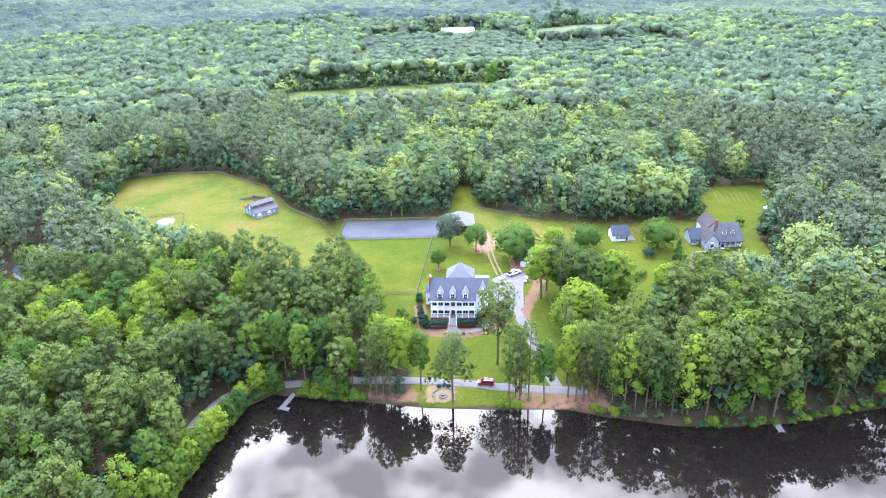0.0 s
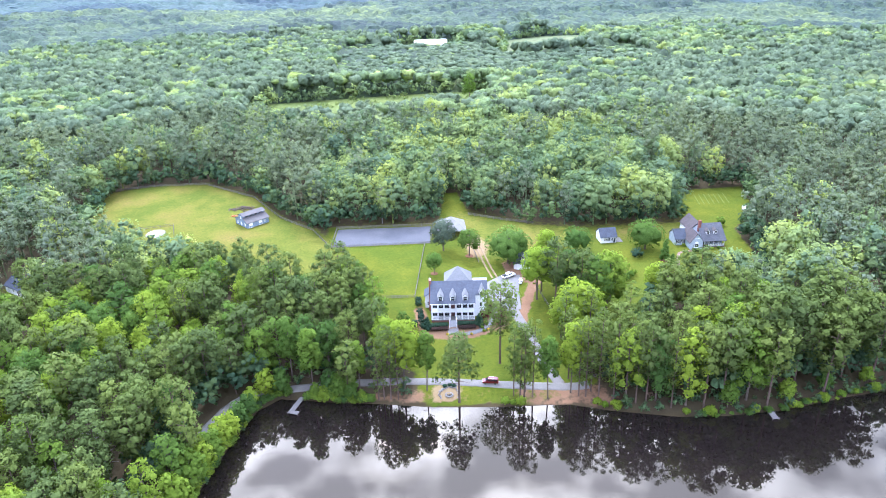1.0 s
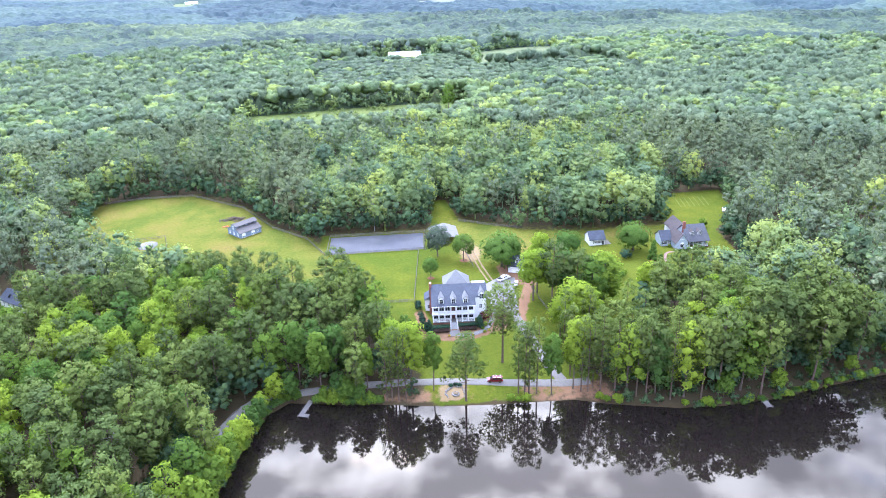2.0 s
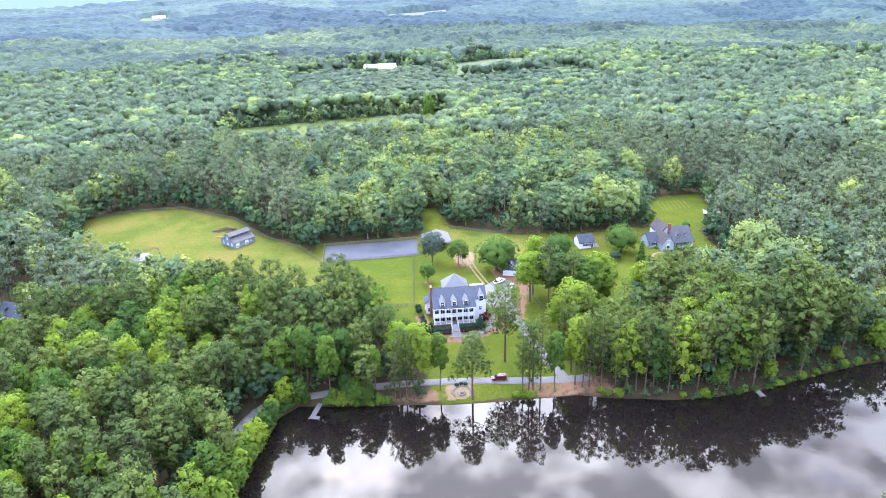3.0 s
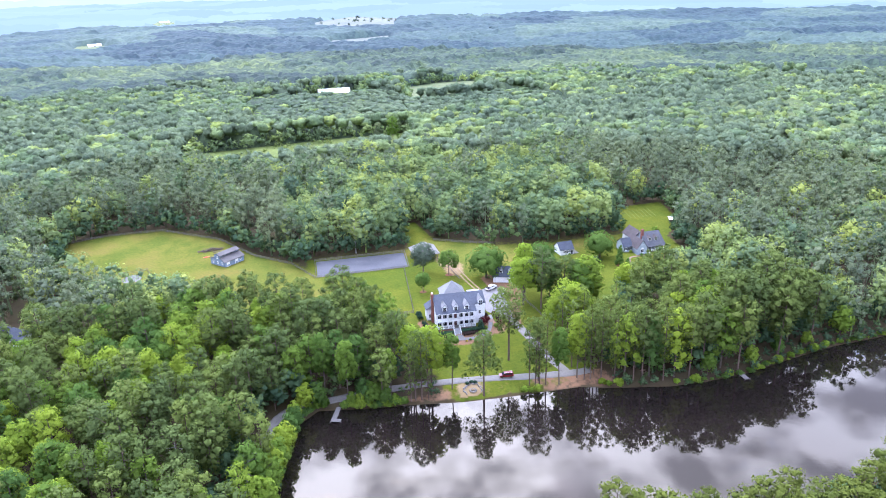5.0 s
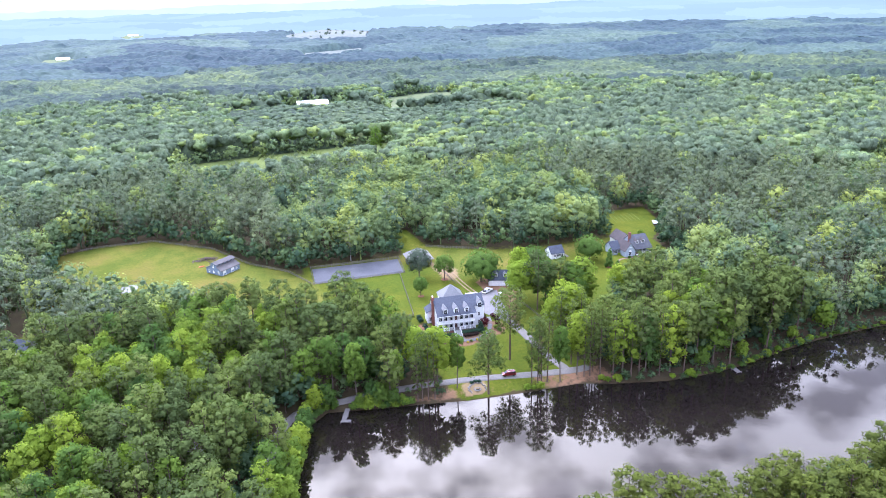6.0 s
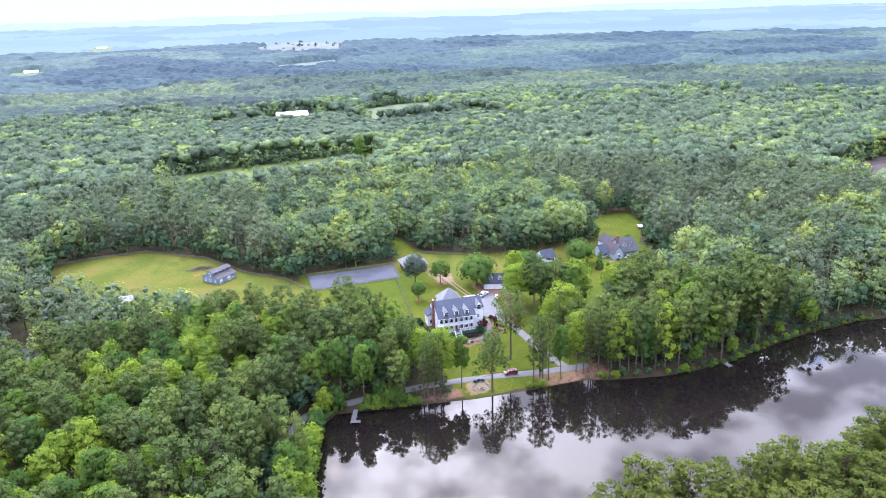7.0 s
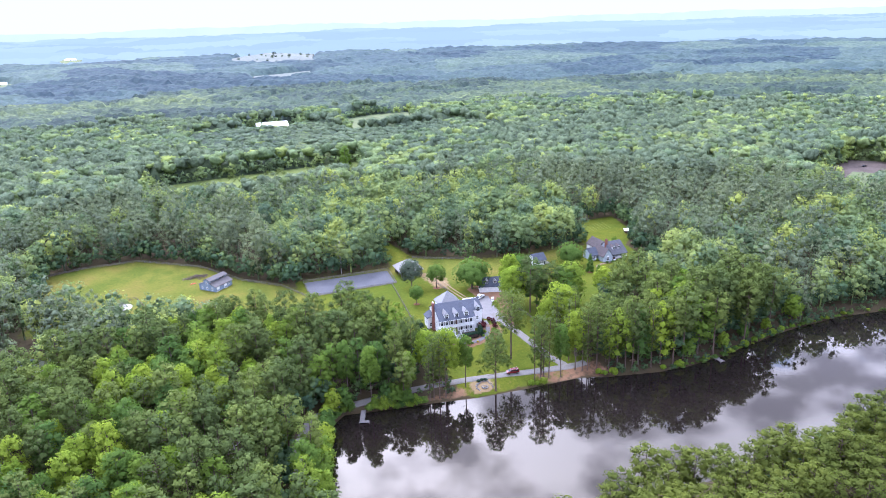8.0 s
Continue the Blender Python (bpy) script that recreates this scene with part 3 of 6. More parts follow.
def plate(name, pts, mat, lift, label, category, step=2.0):
    """A flat-laid surface over the ground within an outline."""
    pts = [tuple(p) for p in pts]
    bm = B()
    f = bm.faces.new([bm.verts.new((x, y, 0)) for x, y in pts])
    x0, x1 = min(p[0] for p in pts), max(p[0] for p in pts)
    y0, y1 = min(p[1] for p in pts), max(p[1] for p in pts)
    for a in np.arange(x0 + step, x1, step):
        bmesh.ops.bisect_plane(bm, geom=bm.verts[:] + bm.edges[:] + bm.faces[:], plane_co=(a, 0, 0), plane_no=(1, 0, 0))
    for a in np.arange(y0 + step, y1, step):
        bmesh.ops.bisect_plane(bm, geom=bm.verts[:] + bm.edges[:] + bm.faces[:], plane_co=(0, a, 0), plane_no=(0, 1, 0))
    for v in bm.verts:
        v.co.z = z_at(v.co.x, v.co.y) + lift
    bmesh.ops.recalc_face_normals(bm, faces=bm.faces)
    if sum(f.normal.z for f in bm.faces) < 0:
        bmesh.ops.reverse_faces(bm, faces=bm.faces)
    rim = bmesh.ops.extrude_edge_only(bm, edges=[e for e in bm.edges if e.is_boundary])
    for v in rim["geom"]:
        if isinstance(v, bmesh.types.BMVert):
            v.co.z -= lift + 0.12
    return tagged(finish(name, bm, mat), label, category, kind="structure")


ribbon("road", ROAD, 2.8, gravel, 0.09, "pale grey gravel lane along the pond bank", "road")
ribbon("driveway", DRIVE, 3.3, gravel, 0.07, "pale gravel driveway curving up to the house", "driveway")
plate("parking_court", [(22.5, 206), (28, 207), (29.5, 222), (32, 233.5), (26, 235), (18.8, 229), (17.2, 222), (19, 212)], concrete, 0.09, "pale concrete parking court beside the house", "driveway")
for side in (-0.95, 0.95):
    ribbon("wheel_track", [(22 + side, 232), (20.3 + side, 245), (18.8 + side, 262), (17.6 + side, 274)], 0.75, track, 0.05, "worn sandy wheel track through the grass", "track", 0.02)
plate("riding_arena", [(-42.6, 268.6), (-1.3, 268.2), (0.2, 287), (-41.8, 288)], arena_sand, 0.08, "riding arena of raked grey sand", "arena", 4.0)
plate("car_park", [(p[0], p[1]) for p in CAR_LOT], lot_dirt, 0.6, "bare brown dirt clearing with parked cars", "clearing", 12.0)
plate("far_lawn", [(349, 306), (362, 299), (398, 326), (388, 338), (372, 330)], far_grass, 0.8, "small bright lawn in a far clearing", "lawn", 8.0)
plate("lot_lane", [(318, 306), (336, 288), (352, 284), (374, 300), (360, 298), (348, 306), (330, 322)], gravel, 0.75, "pale gravel lane into a far clearing", "road", 8.0)
plate("far_field", PALE_FIELD, pale_field, 3.0, "pale cut field far across the woods", "field", 60.0)
plate("far_field", LONG_FIELD, pale_field, 3.0, "long pale field between distant woods", "field", 40.0)
plate("far_field", BARN_FIELD, far_grass, 1.2, "light green field beside the far barn", "field", 20.0)
for spot in FAR_FIELDS[-2:]:
    plate("far_yard", spot, far_grass, 2.0, "grassy farmyard far across the woods", "field", 40.0)
plate("meadow", MEADOW, meadow_grass, 0.8, "rough green meadow in a clearing of the woods", "meadow", 20.0)

# ---- trees ----
def leaf_plates(c, n, size, aspect, rng):
    """Small leaf sprays: four-cornered plates at points c, facing n, turned at random."""
    k = len(c)
    n = n / np.linalg.norm(n, axis=1)[:, None]
    a = np.cross(n, rng.standard_normal((k, 3)))
    a /= np.linalg.norm(a, axis=1)[:, None]
    b = np.cross(n, a)
    s = size * rng.uniform(0.65, 1.35, (k, 1)) / 2
    cut = rng.uniform(0.55, 1.0, (4, k, 1))
    bend = n * s * rng.uniform(-0.35, 0.35, (k, 1))
    v = np.stack([c + a * s * cut[0] + bend, c + b * s * aspect * cut[1] - bend, c - a * s * cut[2] + bend, c - b * s * aspect * cut[3] - bend], 1)
    return v.reshape(-1, 3)


def clump(rng, around, rows, rough):
    """A ragged rounded mass of leaves, one unit across the radius."""
    v = []
    for r in range(rows + 1):
        e = math.radians(-48 + 133 * r / rows)
        for a in range(around):
            b = 2 * math.pi * (a + 0.5 * (r % 2)) / around
            k = 1 + rough * rng.uniform(-1, 1)
            v.append((math.cos(b) * math.cos(e) * k, math.sin(b) * math.cos(e) * k, math.sin(e) * k))
    f = [(r * around + a, r * around + (a + 1) % around, (r + 1) * around + (a + 1) % around, (r + 1) * around + a) for r in range(rows) for a in range(around)]
    return np.array(v), np.array(f)


def unit(a):
    return a / np.maximum(np.linalg.norm(a, axis=-1, keepdims=True), 1e-9)


def lobes_to_mesh(lobes, flat, count, size, aspect, rng, grain=(7, 4), loose=0.5, core=0.74, upward=0.5, rough=0.26, whole=0.35):
    """The leaf masses of a crown with loose sprays all over them; leaves face outwards from their mass and from the crown."""
    v, f, n, at = [], [], [], 0
    cs = np.array([l[:3] for l in lobes])
    rs = np.array([l[3] for l in lobes])
    squash = np.array([1, 1, flat])
    hub = cs.mean(axis=0) - np.array([0, 0, 0.25 * np.ptp(cs[:, 2])])
    span = np.maximum(np.ptp(cs, axis=0) / 2 + rs.mean(), 0.1)

    def facing(p, d):
        return unit((1 - whole) * d + whole * unit((p - hub) / span) + np.array([0, 0, 0.12]) + rng.standard_normal(p.shape) * 0.10)

    for i, (x, y, z, r) in enumerate(lobes):
        w, g = clump(rng, grain[0], grain[1], rough)
        turn = np.array(Euler((rng.uniform(-0.5, 0.5), rng.uniform(-0.5, 0.5), rng.uniform(0, 6))).to_matrix())
        d = unit(w @ turn.T)
        w = w @ turn.T * r * core * squash + cs[i]
        v.append(w)
        f.append(g + at)
        n.append(facing(w, d))
        at += len(w)
        d = rng.standard_normal((count * 2, 3))
        d[:, 2] += 0.35
        d = unit(d)
        p = cs[i] + d * r * squash * rng.uniform(0.78, 1.12, (len(d), 1))
        free = np.ones(len(p), bool)
        for j in range(len(lobes)):
            if j != i:
                free &= np.linalg.norm((p - cs[j]) / squash, axis=1) > rs[j] * 0.92
        p, d = p[free][:count], d[free][:count]
        if len(p):
            w = leaf_plates(p, d + rng.standard_normal(d.shape) * loose + np.array([0, 0, upward]), size, aspect, rng)
            v.append(w)
            f.append(np.arange(len(w)).reshape(-1, 4) + at)
            n.append(np.repeat(facing(p, d), 4, axis=0))
            at += len(w)
    return np.concatenate(v), np.concatenate(f), np.concatenate(n)


def broad_crown(rng, tall, wide, lobes, count, size, low=0.28, squat=1.0, grain=(5, 2), core=0.60, loose=0.5, whole=0.62, knobs=(0.30, 0.46)):
    """A rounded, uneven broadleaf crown."""
    mid, half = tall * (1 + low) / 2, tall * (1 - low) / 2
    out = []
    for i in range(lobes):
        u = 1 - 1.55 * (i + 0.5) / lobes
        a = i * 2.39996 + rng.uniform(-0.4, 0.4)
        ring = math.sqrt(max(0.0, 1 - u * u))
        r = wide * rng.uniform(*knobs)
        k = rng.uniform(0.78, 1.05)
        out.append((math.cos(a) * ring * (wide - r) * k, math.sin(a) * ring * (wide - r) * k, mid + u * (half - r * 0.7) * k, r))
    out.append((0, 0, mid, wide * 0.5))
    return lobes_to_mesh(out, 0.85 * squat, count, size, 0.8, rng, grain, core=core, loose=loose, whole=whole)


def dome_crown(rng, tall, wide, lobes, count, size, flat=0.8, grain=(7, 3)):
    """A far crown: one broad dome with a few bulges on its shoulders and some loose sprays."""
    mid = tall - wide * flat
    out = [(0, 0, mid, wide)]
    for i in range(lobes):
        a, e = i * 2.39996 + rng.uniform(-0.5, 0.5), rng.uniform(0.15, 1.1)
        r = wide * rng.uniform(0.36, 0.5)
        out.append((math.cos(a) * math.cos(e) * (wide - r * 0.55), math.sin(a) * math.cos(e) * (wide - r * 0.55), mid + math.sin(e) * (wide - r * 0.55) * flat, r))
    return lobes_to_mesh(out, flat, count, size, 0.8, rng, grain, core=0.86, loose=0.5, whole=0.88, rough=0.22)


def pine_crown(rng, tall, wide, lobes, count, size, low=0.5, slim=False, grain=(5, 2), airy=False, core=0.66, loose=0.7):
    """A pine's crown: needle tufts at the ends of branches, open below, a rounded dome above."""
    out = []
    for i in range(lobes):
        u = (i + 0.5) / lobes
        a = i * 2.39996 + rng.uniform(-0.5, 0.5)
        if slim:
            prof = 0.95 - 0.75 * u
        else:
            prof = 0.55 + 0.75 * u if u < 0.6 else math.sqrt(max(0.0, 1 - ((u - 0.6) / 0.43) ** 2))
        reach = wide * prof * (rng.uniform(0.35, 0.95) if slim or airy else rng.uniform(0.42, 0.86))
        r = wide * (rng.uniform(0.19, 0.29) if airy else rng.uniform(0.26, 0.38)) * (1.0 if u < 0.85 else 0.85)
        out.append((math.cos(a) * reach, math.sin(a) * reach, tall * (low + (1 - low) * u) - 0.3, r))
    return lobes_to_mesh(out, 0.9, count, size, 0.7, rng, grain, loose=loose, core=0.35 if airy else core, upward=0.3, rough=0.28, whole=0.78)


def raw_mesh(name, shape, mat):
    """A mesh straight from arrays of corners, four-cornered faces and the way each corner faces."""
    v, f, n = shape
    me = bpy.data.meshes.new(name)
    me.vertices.add(len(v))
    me.vertices.foreach_set("co", np.ascontiguousarray(v, np.float32).ravel())
    me.loops.add(4 * len(f))
    me.loops.foreach_set("vertex_index", np.ascontiguousarray(f, np.int32).ravel())
    me.polygons.add(len(f))
    me.polygons.foreach_set("loop_start", np.arange(len(f), dtype=np.int32) * 4)
    me.polygons.foreach_set("use_smooth", np.ones(len(f), bool))
    me.update(calc_edges=True)
    me.normals_split_custom_set_from_vertices(np.ascontiguousarray(n, np.float32))
    me.materials.append(mat)
    return me


def trunk_mesh(rng, tall, girth, limbs, low, wide, mat, lean=0.02):
    bm = B()
    top = Vector((rng.normal() * lean * tall, rng.normal() * lean * tall, tall * 0.94))
    pts = [Vector((0, 0, -0.4)), Vector((0, 0, 0.5)), top * 0.35, top * 0.7, top]
    tube(bm, pts, [girth * 1.5, girth * 1.05, girth * 0.85, girth * 0.55, girth * 0.15], 7)
    for i in range(limbs):
        u = low + (0.9 - low) * (i + 0.5) / limbs
        a = i * 2.4 + rng.uniform(-0.4, 0.4)
        p = top * u
        reach = wide * rng.uniform(0.5, 0.8)
        end = p + Vector((math.cos(a) * reach, math.sin(a) * reach, reach * rng.uniform(0.15, 0.6)))
        tube(bm, [p, (p + end) / 2 + Vector((0, 0, 0.1 * reach)), end], [girth * 0.35, girth * 0.22, girth * 0.06], 4)
    me = bpy.data.meshes.new("trunk")
    bm.to_mesh(me)
    bm.free()
    me.materials.append(mat)
    return me


KINDS = {}


def tree_kind(key, name, label, category, group, crown, trunk):
    KINDS[key] = (name, label, category, group, crown, trunk)


def place_tree(key, x, y, scale=1.0, turn=0.0, squash=1.0):
    """One tree on the ground, made of a trunk with limbs and a crown."""
    name, label, category, group, crown, trunk = KINDS[key]
    ob = thing(name, pose(x, y, z_at(x, y), 0, 0, turn) @ Matrix.Diagonal((scale * squash, scale * squash, scale, 1)), label, category, group)
    for n, me in (("trunk", trunk), ("crown", crown)):
        p = new(n, me)
        p.parent = ob
    return ob


for i in range(5):
    rng = np.random.default_rng(100 + i)
    tall, wide = 20 + 2 * rng.random(), 5.0 + 0.9 * rng.random()
    shape = broad_crown(rng, tall, wide, 24 + i, 40, 0.82, low=-0.10 + 0.06 * (i % 3), grain=(4, 2), core=0.62, whole=0.68, knobs=(0.24, 0.40))
    tree_kind("broad%d" % i, "broadleaf_tree", "tall broadleaf tree in full green leaf", "tree", "woodland broadleaf trees",
              raw_mesh("crown", shape, leaf_broad), trunk_mesh(rng, tall, 0.26, 6, 0.3, wide, bark))
    rng = np.random.default_rng(200 + i)
    tall, wide = 24 + 2 * rng.random(), 4.4 + 0.7 * rng.random()
    shape = pine_crown(rng, tall, wide, 26 + i, 38, 0.78, low=0.38 + 0.05 * (i % 3), grain=(4, 2), core=0.60)
    tree_kind("pine%d" % i, "pine_tree", "tall pine with a bare trunk and olive-green needles", "tree", "woodland pines",
              raw_mesh("crown", shape, leaf_pine), trunk_mesh(rng, tall, 0.24, 7, 0.42, wide, pine_bark, 0.012))
rng = np.random.default_rng(300)
shape = pine_crown(rng, 27.5, 7.0, 60, 52, 0.70, low=0.46, airy=True)
tree_kind("lawn_pine", "pine_tree", "lone tall pine with a long bare trunk on the front lawn", "tree", "", raw_mesh("crown", shape, leaf_airy), trunk_mesh(rng, 27.5, 0.36, 16, 0.5, 6.2, pine_bark, 0.004))
shape = pine_crown(rng, 23, 6.0, 50, 50, 0.62, low=0.42, slim=True, airy=True)
tree_kind("bank_pine", "pine_tree", "slender pine with feathery branches on the pond bank", "tree", "", raw_mesh("crown", shape, leaf_airy), trunk_mesh(rng, 23, 0.26, 18, 0.25, 4.6, pine_bark, 0.003))
shape = broad_crown(rng, 24, 6.2, 30, 60, 0.85, low=0.2)
tree_kind("bright_big", "broadleaf_tree", "large broadleaf tree in bright yellow-green spring leaf", "tree", "", raw_mesh("crown", shape, leaf_bright), trunk_mesh(rng, 24, 0.32, 8, 0.2, 5.5, bark))
shape = broad_crown(rng, 18, 4.6, 22, 56, 0.8, low=0.2)
tree_kind("bright", "broadleaf_tree", "broadleaf tree in bright yellow-green spring leaf", "tree", "bright young trees", raw_mesh("crown", shape, leaf_bright), trunk_mesh(rng, 18, 0.25, 7, 0.2, 4.2, bark))
shape = broad_crown(rng, 10.5, 7.0, 30, 70, 0.7, low=0.0)
tree_kind("spreading", "shade_tree", "wide round shade tree with dense green leaves", "tree", "", raw_mesh("crown", shape, leaf_shade), trunk_mesh(rng, 9.5, 0.35, 8, 0.2, 5.5, bark))
shape = broad_crown(rng, 8.6, 3.6, 20, 60, 0.55, low=0.14)
tree_kind("lawn_small", "shade_tree", "small round lawn tree in a mulch ring", "tree", "small lawn trees", raw_mesh("crown", shape, leaf_shade), trunk_mesh(rng, 9, 0.16, 7, 0.25, 3.0, bark))
shape = broad_crown(rng, 11, 4.6, 22, 70, 0.6, low=0.1)
tree_kind("holly", "evergreen_tree", "dense grey-green evergreen tree on the lawn", "tree", "", raw_mesh("crown", shape, leaf_grey), trunk_mesh(rng, 11, 0.22, 6, 0.15, 4.0, bark))
shape = broad_crown(rng, 21, 3.4, 24, 56, 0.8, low=0.2, squat=1.2)
tree_kind("slim_broad", "broadleaf_tree", "slim leafy tree with a visible trunk on the bank", "tree", "slim bank trees", raw_mesh("crown", shape, leaf_broad), trunk_mesh(rng, 21, 0.2, 8, 0.2, 3.0, bark))

# the same pine crowns again, recoloured as if in sun
for i in range(3):
    name, label, category, group, crown, trunk = KINDS["pine%d" % i]
    crown = crown.copy()
    crown.materials[0] = leaf_sunny
    tree_kind("sunny%d" % i, "pine_tree", "bushy pine on the near bank in a sunlit tint", "tree", "pines on the near bank", crown, trunk)
for i in range(3):
    rng = np.random.default_rng(320 + i)
    shape = pine_crown(rng, 26, 3.4, 36, 25, 0.66, low=0.17 + 0.08 * i, airy=True)
    tree_kind("airy%d" % i, "pine_tree", "slender pine with thin foliage in a sunlit tint on the pond bank", "tree", "slender bank pines", raw_mesh("crown", shape, leaf_airy), trunk_mesh(rng, 26, 0.22, 12, 0.3, 2.8, pine_bark, 0.008))

FEATURED = [("lawn_pine", 16.8, 180.2, 1.0), ("bank_pine", 2.6, 164.2, 1.0), ("slim_broad", -6.7, 169.9, 1.0),
            ("airy0", -21.2, 167.8, 0.85), ("airy1", -19.6, 168.0, 0.95), ("airy2", -17.6, 167.6, 0.98), ("bright_big", -13.4, 171.0, 1.02), ("bright", -18.5, 177.5, 1.2), ("airy0", -15.4, 167.2, 0.95),
            ("airy1", 18.9, 165.2, 0.95), ("airy2", 20.6, 164.0, 1.0), ("airy0", 21.8, 163.6, 0.96), ("airy1", 24.4, 164.4, 1.04), ("airy2", 22.6, 166.6, 0.9), ("slim_broad", 28.8, 163.4, 1.02),
            ("slim_broad", 36.0, 165.0, 1.15), ("airy1", 38.0, 163.4, 1.0), ("airy0", 40.0, 162.9, 1.05), ("airy2", 42.0, 164.6, 0.98), ("airy1", 43.8, 162.6, 1.02),
            ("airy0", 47.5, 160.2, 1.0), ("broad1", 51.0, 159.8, 1.15), ("airy2", 53.6, 158.4, 1.08), ("pine4", 56.4, 157.9, 1.05), ("broad3", 59.5, 158.6, 1.1), ("airy1", 63.0, 155.4, 1.05), ("broad0", 67.5, 156.0, 1.15), ("pine2", 72.0, 154.2, 1.1),
            ("airy1", 49.0, 164.5, 0.95), ("airy2", 45.5, 168.8, 0.95), ("bright", 40.5, 172.5, 1.1), ("airy0", 36.5, 170.5, 0.98),
            ("holly", 4.0, 259.5, 1.3), ("lawn_small", 14.2, 253.2, 1.4), ("lawn_small", -0.9, 238.5, 1.05), ("spreading", 28.9, 244.6, 1.42),
            ("bright_big", 34.6, 213.5, 0.86), ("bright", 41.0, 229.5, 1.15), ("bright", 37.5, 219.5, 0.98), ("pine3", 40.2, 208.5, 1.0), ("broad3", 45.2, 211.5, 0.98), ("broad2", 52.6, 203.0, 1.06), ("broad4", 57.4, 204.5, 1.08), ("broad1", 59.8, 209.0, 0.85),
            ("bright_big", 42.4, 187.5, 0.96), ("bright", 46.8, 189.5, 1.05), ("bright", 38.6, 190.5, 0.85), ("pine0", 48.4, 205.0, 0.9), ("airy1", 37.2, 181.0, 0.95), ("airy2", 44.8, 180.5, 0.95), ("bright", 75.0, 205.5, 0.9),
            ("spreading", 86.6, 251.5, 1.18), ("spreading", 58.5, 252.5, 1.0),
            ("pine4", -31.5, 212.0, 0.86), ("broad3", -29.0, 216.5, 0.85), ("broad0", -22.5, 199.5, 0.95), ("pine0", -26.0, 207.0, 0.8), ("slim_broad", -41.0, 172.2, 1.12), ("broad2", 42.0, 540.0, 1.15),
            ("broad1", -57.0, 178.0, 0.95), ("slim_broad", -48.0, 178.2, 1.1), ("broad3", -52.0, 181.5, 1.0), ("broad4", -36.5, 179.0, 0.95), ("pine2", -30.0, 178.6, 0.9), ("broad0", -43.0, 180.0, 1.0), ("slim_broad", -27.0, 172.0, 0.85)]
for i, (key, x, y, s) in enumerate(FEATURED):
    place_tree(key, x, y, s, 73 * i % 360, 1.28 if 32 < x < 78 and 184 < y < 222 or key == "bank_pine" else 1.0)


def scattered(rng, step, keep, x0, x1, y0, y1, jitter=0.36):
    """Points on a loosened hexagonal grid where keep(x, y) holds."""
    ys = np.arange(y0, y1, step * 0.866)
    rows = []
    for i, y in enumerate(ys):
        xs = np.arange(x0 + (i % 2) * step / 2, x1, step)
        rows.append(np.stack([xs, np.full(len(xs), y)], -1))
    p = np.concatenate(rows) + rng.uniform(-jitter, jitter, (sum(map(len, rows)), 2)) * step
    return p[keep(p[:, 0], p[:, 1])]


def wooded(x, y, gap=2.2):
    """Whether trees stand here: outside every clearing, the roads and the pond."""
    ok = np.ones(len(x), bool)
    for poly in CLEAR:
        ok &= beyond(x, y, poly) > (gap if poly is not POND else 1.2)
    for line, room in ((ROAD, 2.2), (DRIVE, 4.0)):
        c = spline(line, 4)
        ok &= np.min((x[:, None] - c[:, 0]) ** 2 + (y[:, None] - c[:, 1]) ** 2, axis=1) > room ** 2
    return ok


PINE_STANDS = [[(-60, 590), (-60, 780), (80, 770), (200, 750), (210, 640), (60, 590)], [(-420, 560), (-420, 680), (-60, 650), (-60, 590), (-160, 580)],
               [(126, 325), (136, 262), (185, 230), (250, 260), (260, 420), (160, 420)], [(-140, 362), (-110, 362), (-60, 318), (-50, 345), (-90, 400), (-150, 400)],
               [(-10, 880), (250, 910), (260, 1000), (-80, 980)], [(300, 500), (600, 560), (620, 660), (320, 640)]]


PLANTATION = [(-70, 585), (-70, 800), (70, 800), (110, 700), (230, 740), (240, 620), (60, 585)]


def pine_share(x, y):
    """How likely a tree is a pine: stands of their own, else patches."""
    s = 0.50 + 0.4 * np.sin(x / 17.0 + 1.3 * np.sin(y / 23.0)) * np.sin(y / 19.0 + 0.7)
    s = s + 0.45 * np.sin(x / 95.0 + 2.0 * np.sin(y / 140.0)) * np.sin(y / 80.0 + 1.1 * np.sin(x / 170.0)) * ease((y - 330) / 150)
    for poly in PINE_STANDS:
        s = np.where(beyond(x, y, poly) < 0, 0.93, s)
    hardwood = beyond(x, y, [(-46, 291), (4, 292), (40, 285), (112, 280), (125, 330), (40, 400), (-60, 380)]) < 0
    return np.where(hardwood, 0.06, s)


def in_view(x, y):
    """The stretch of land that the walk looks over."""
    return ((x > -0.70 * y - 26) | (x > -104 - 0.33 * (y + 37))) & (x < -62 + 1.45 * (y + 37))


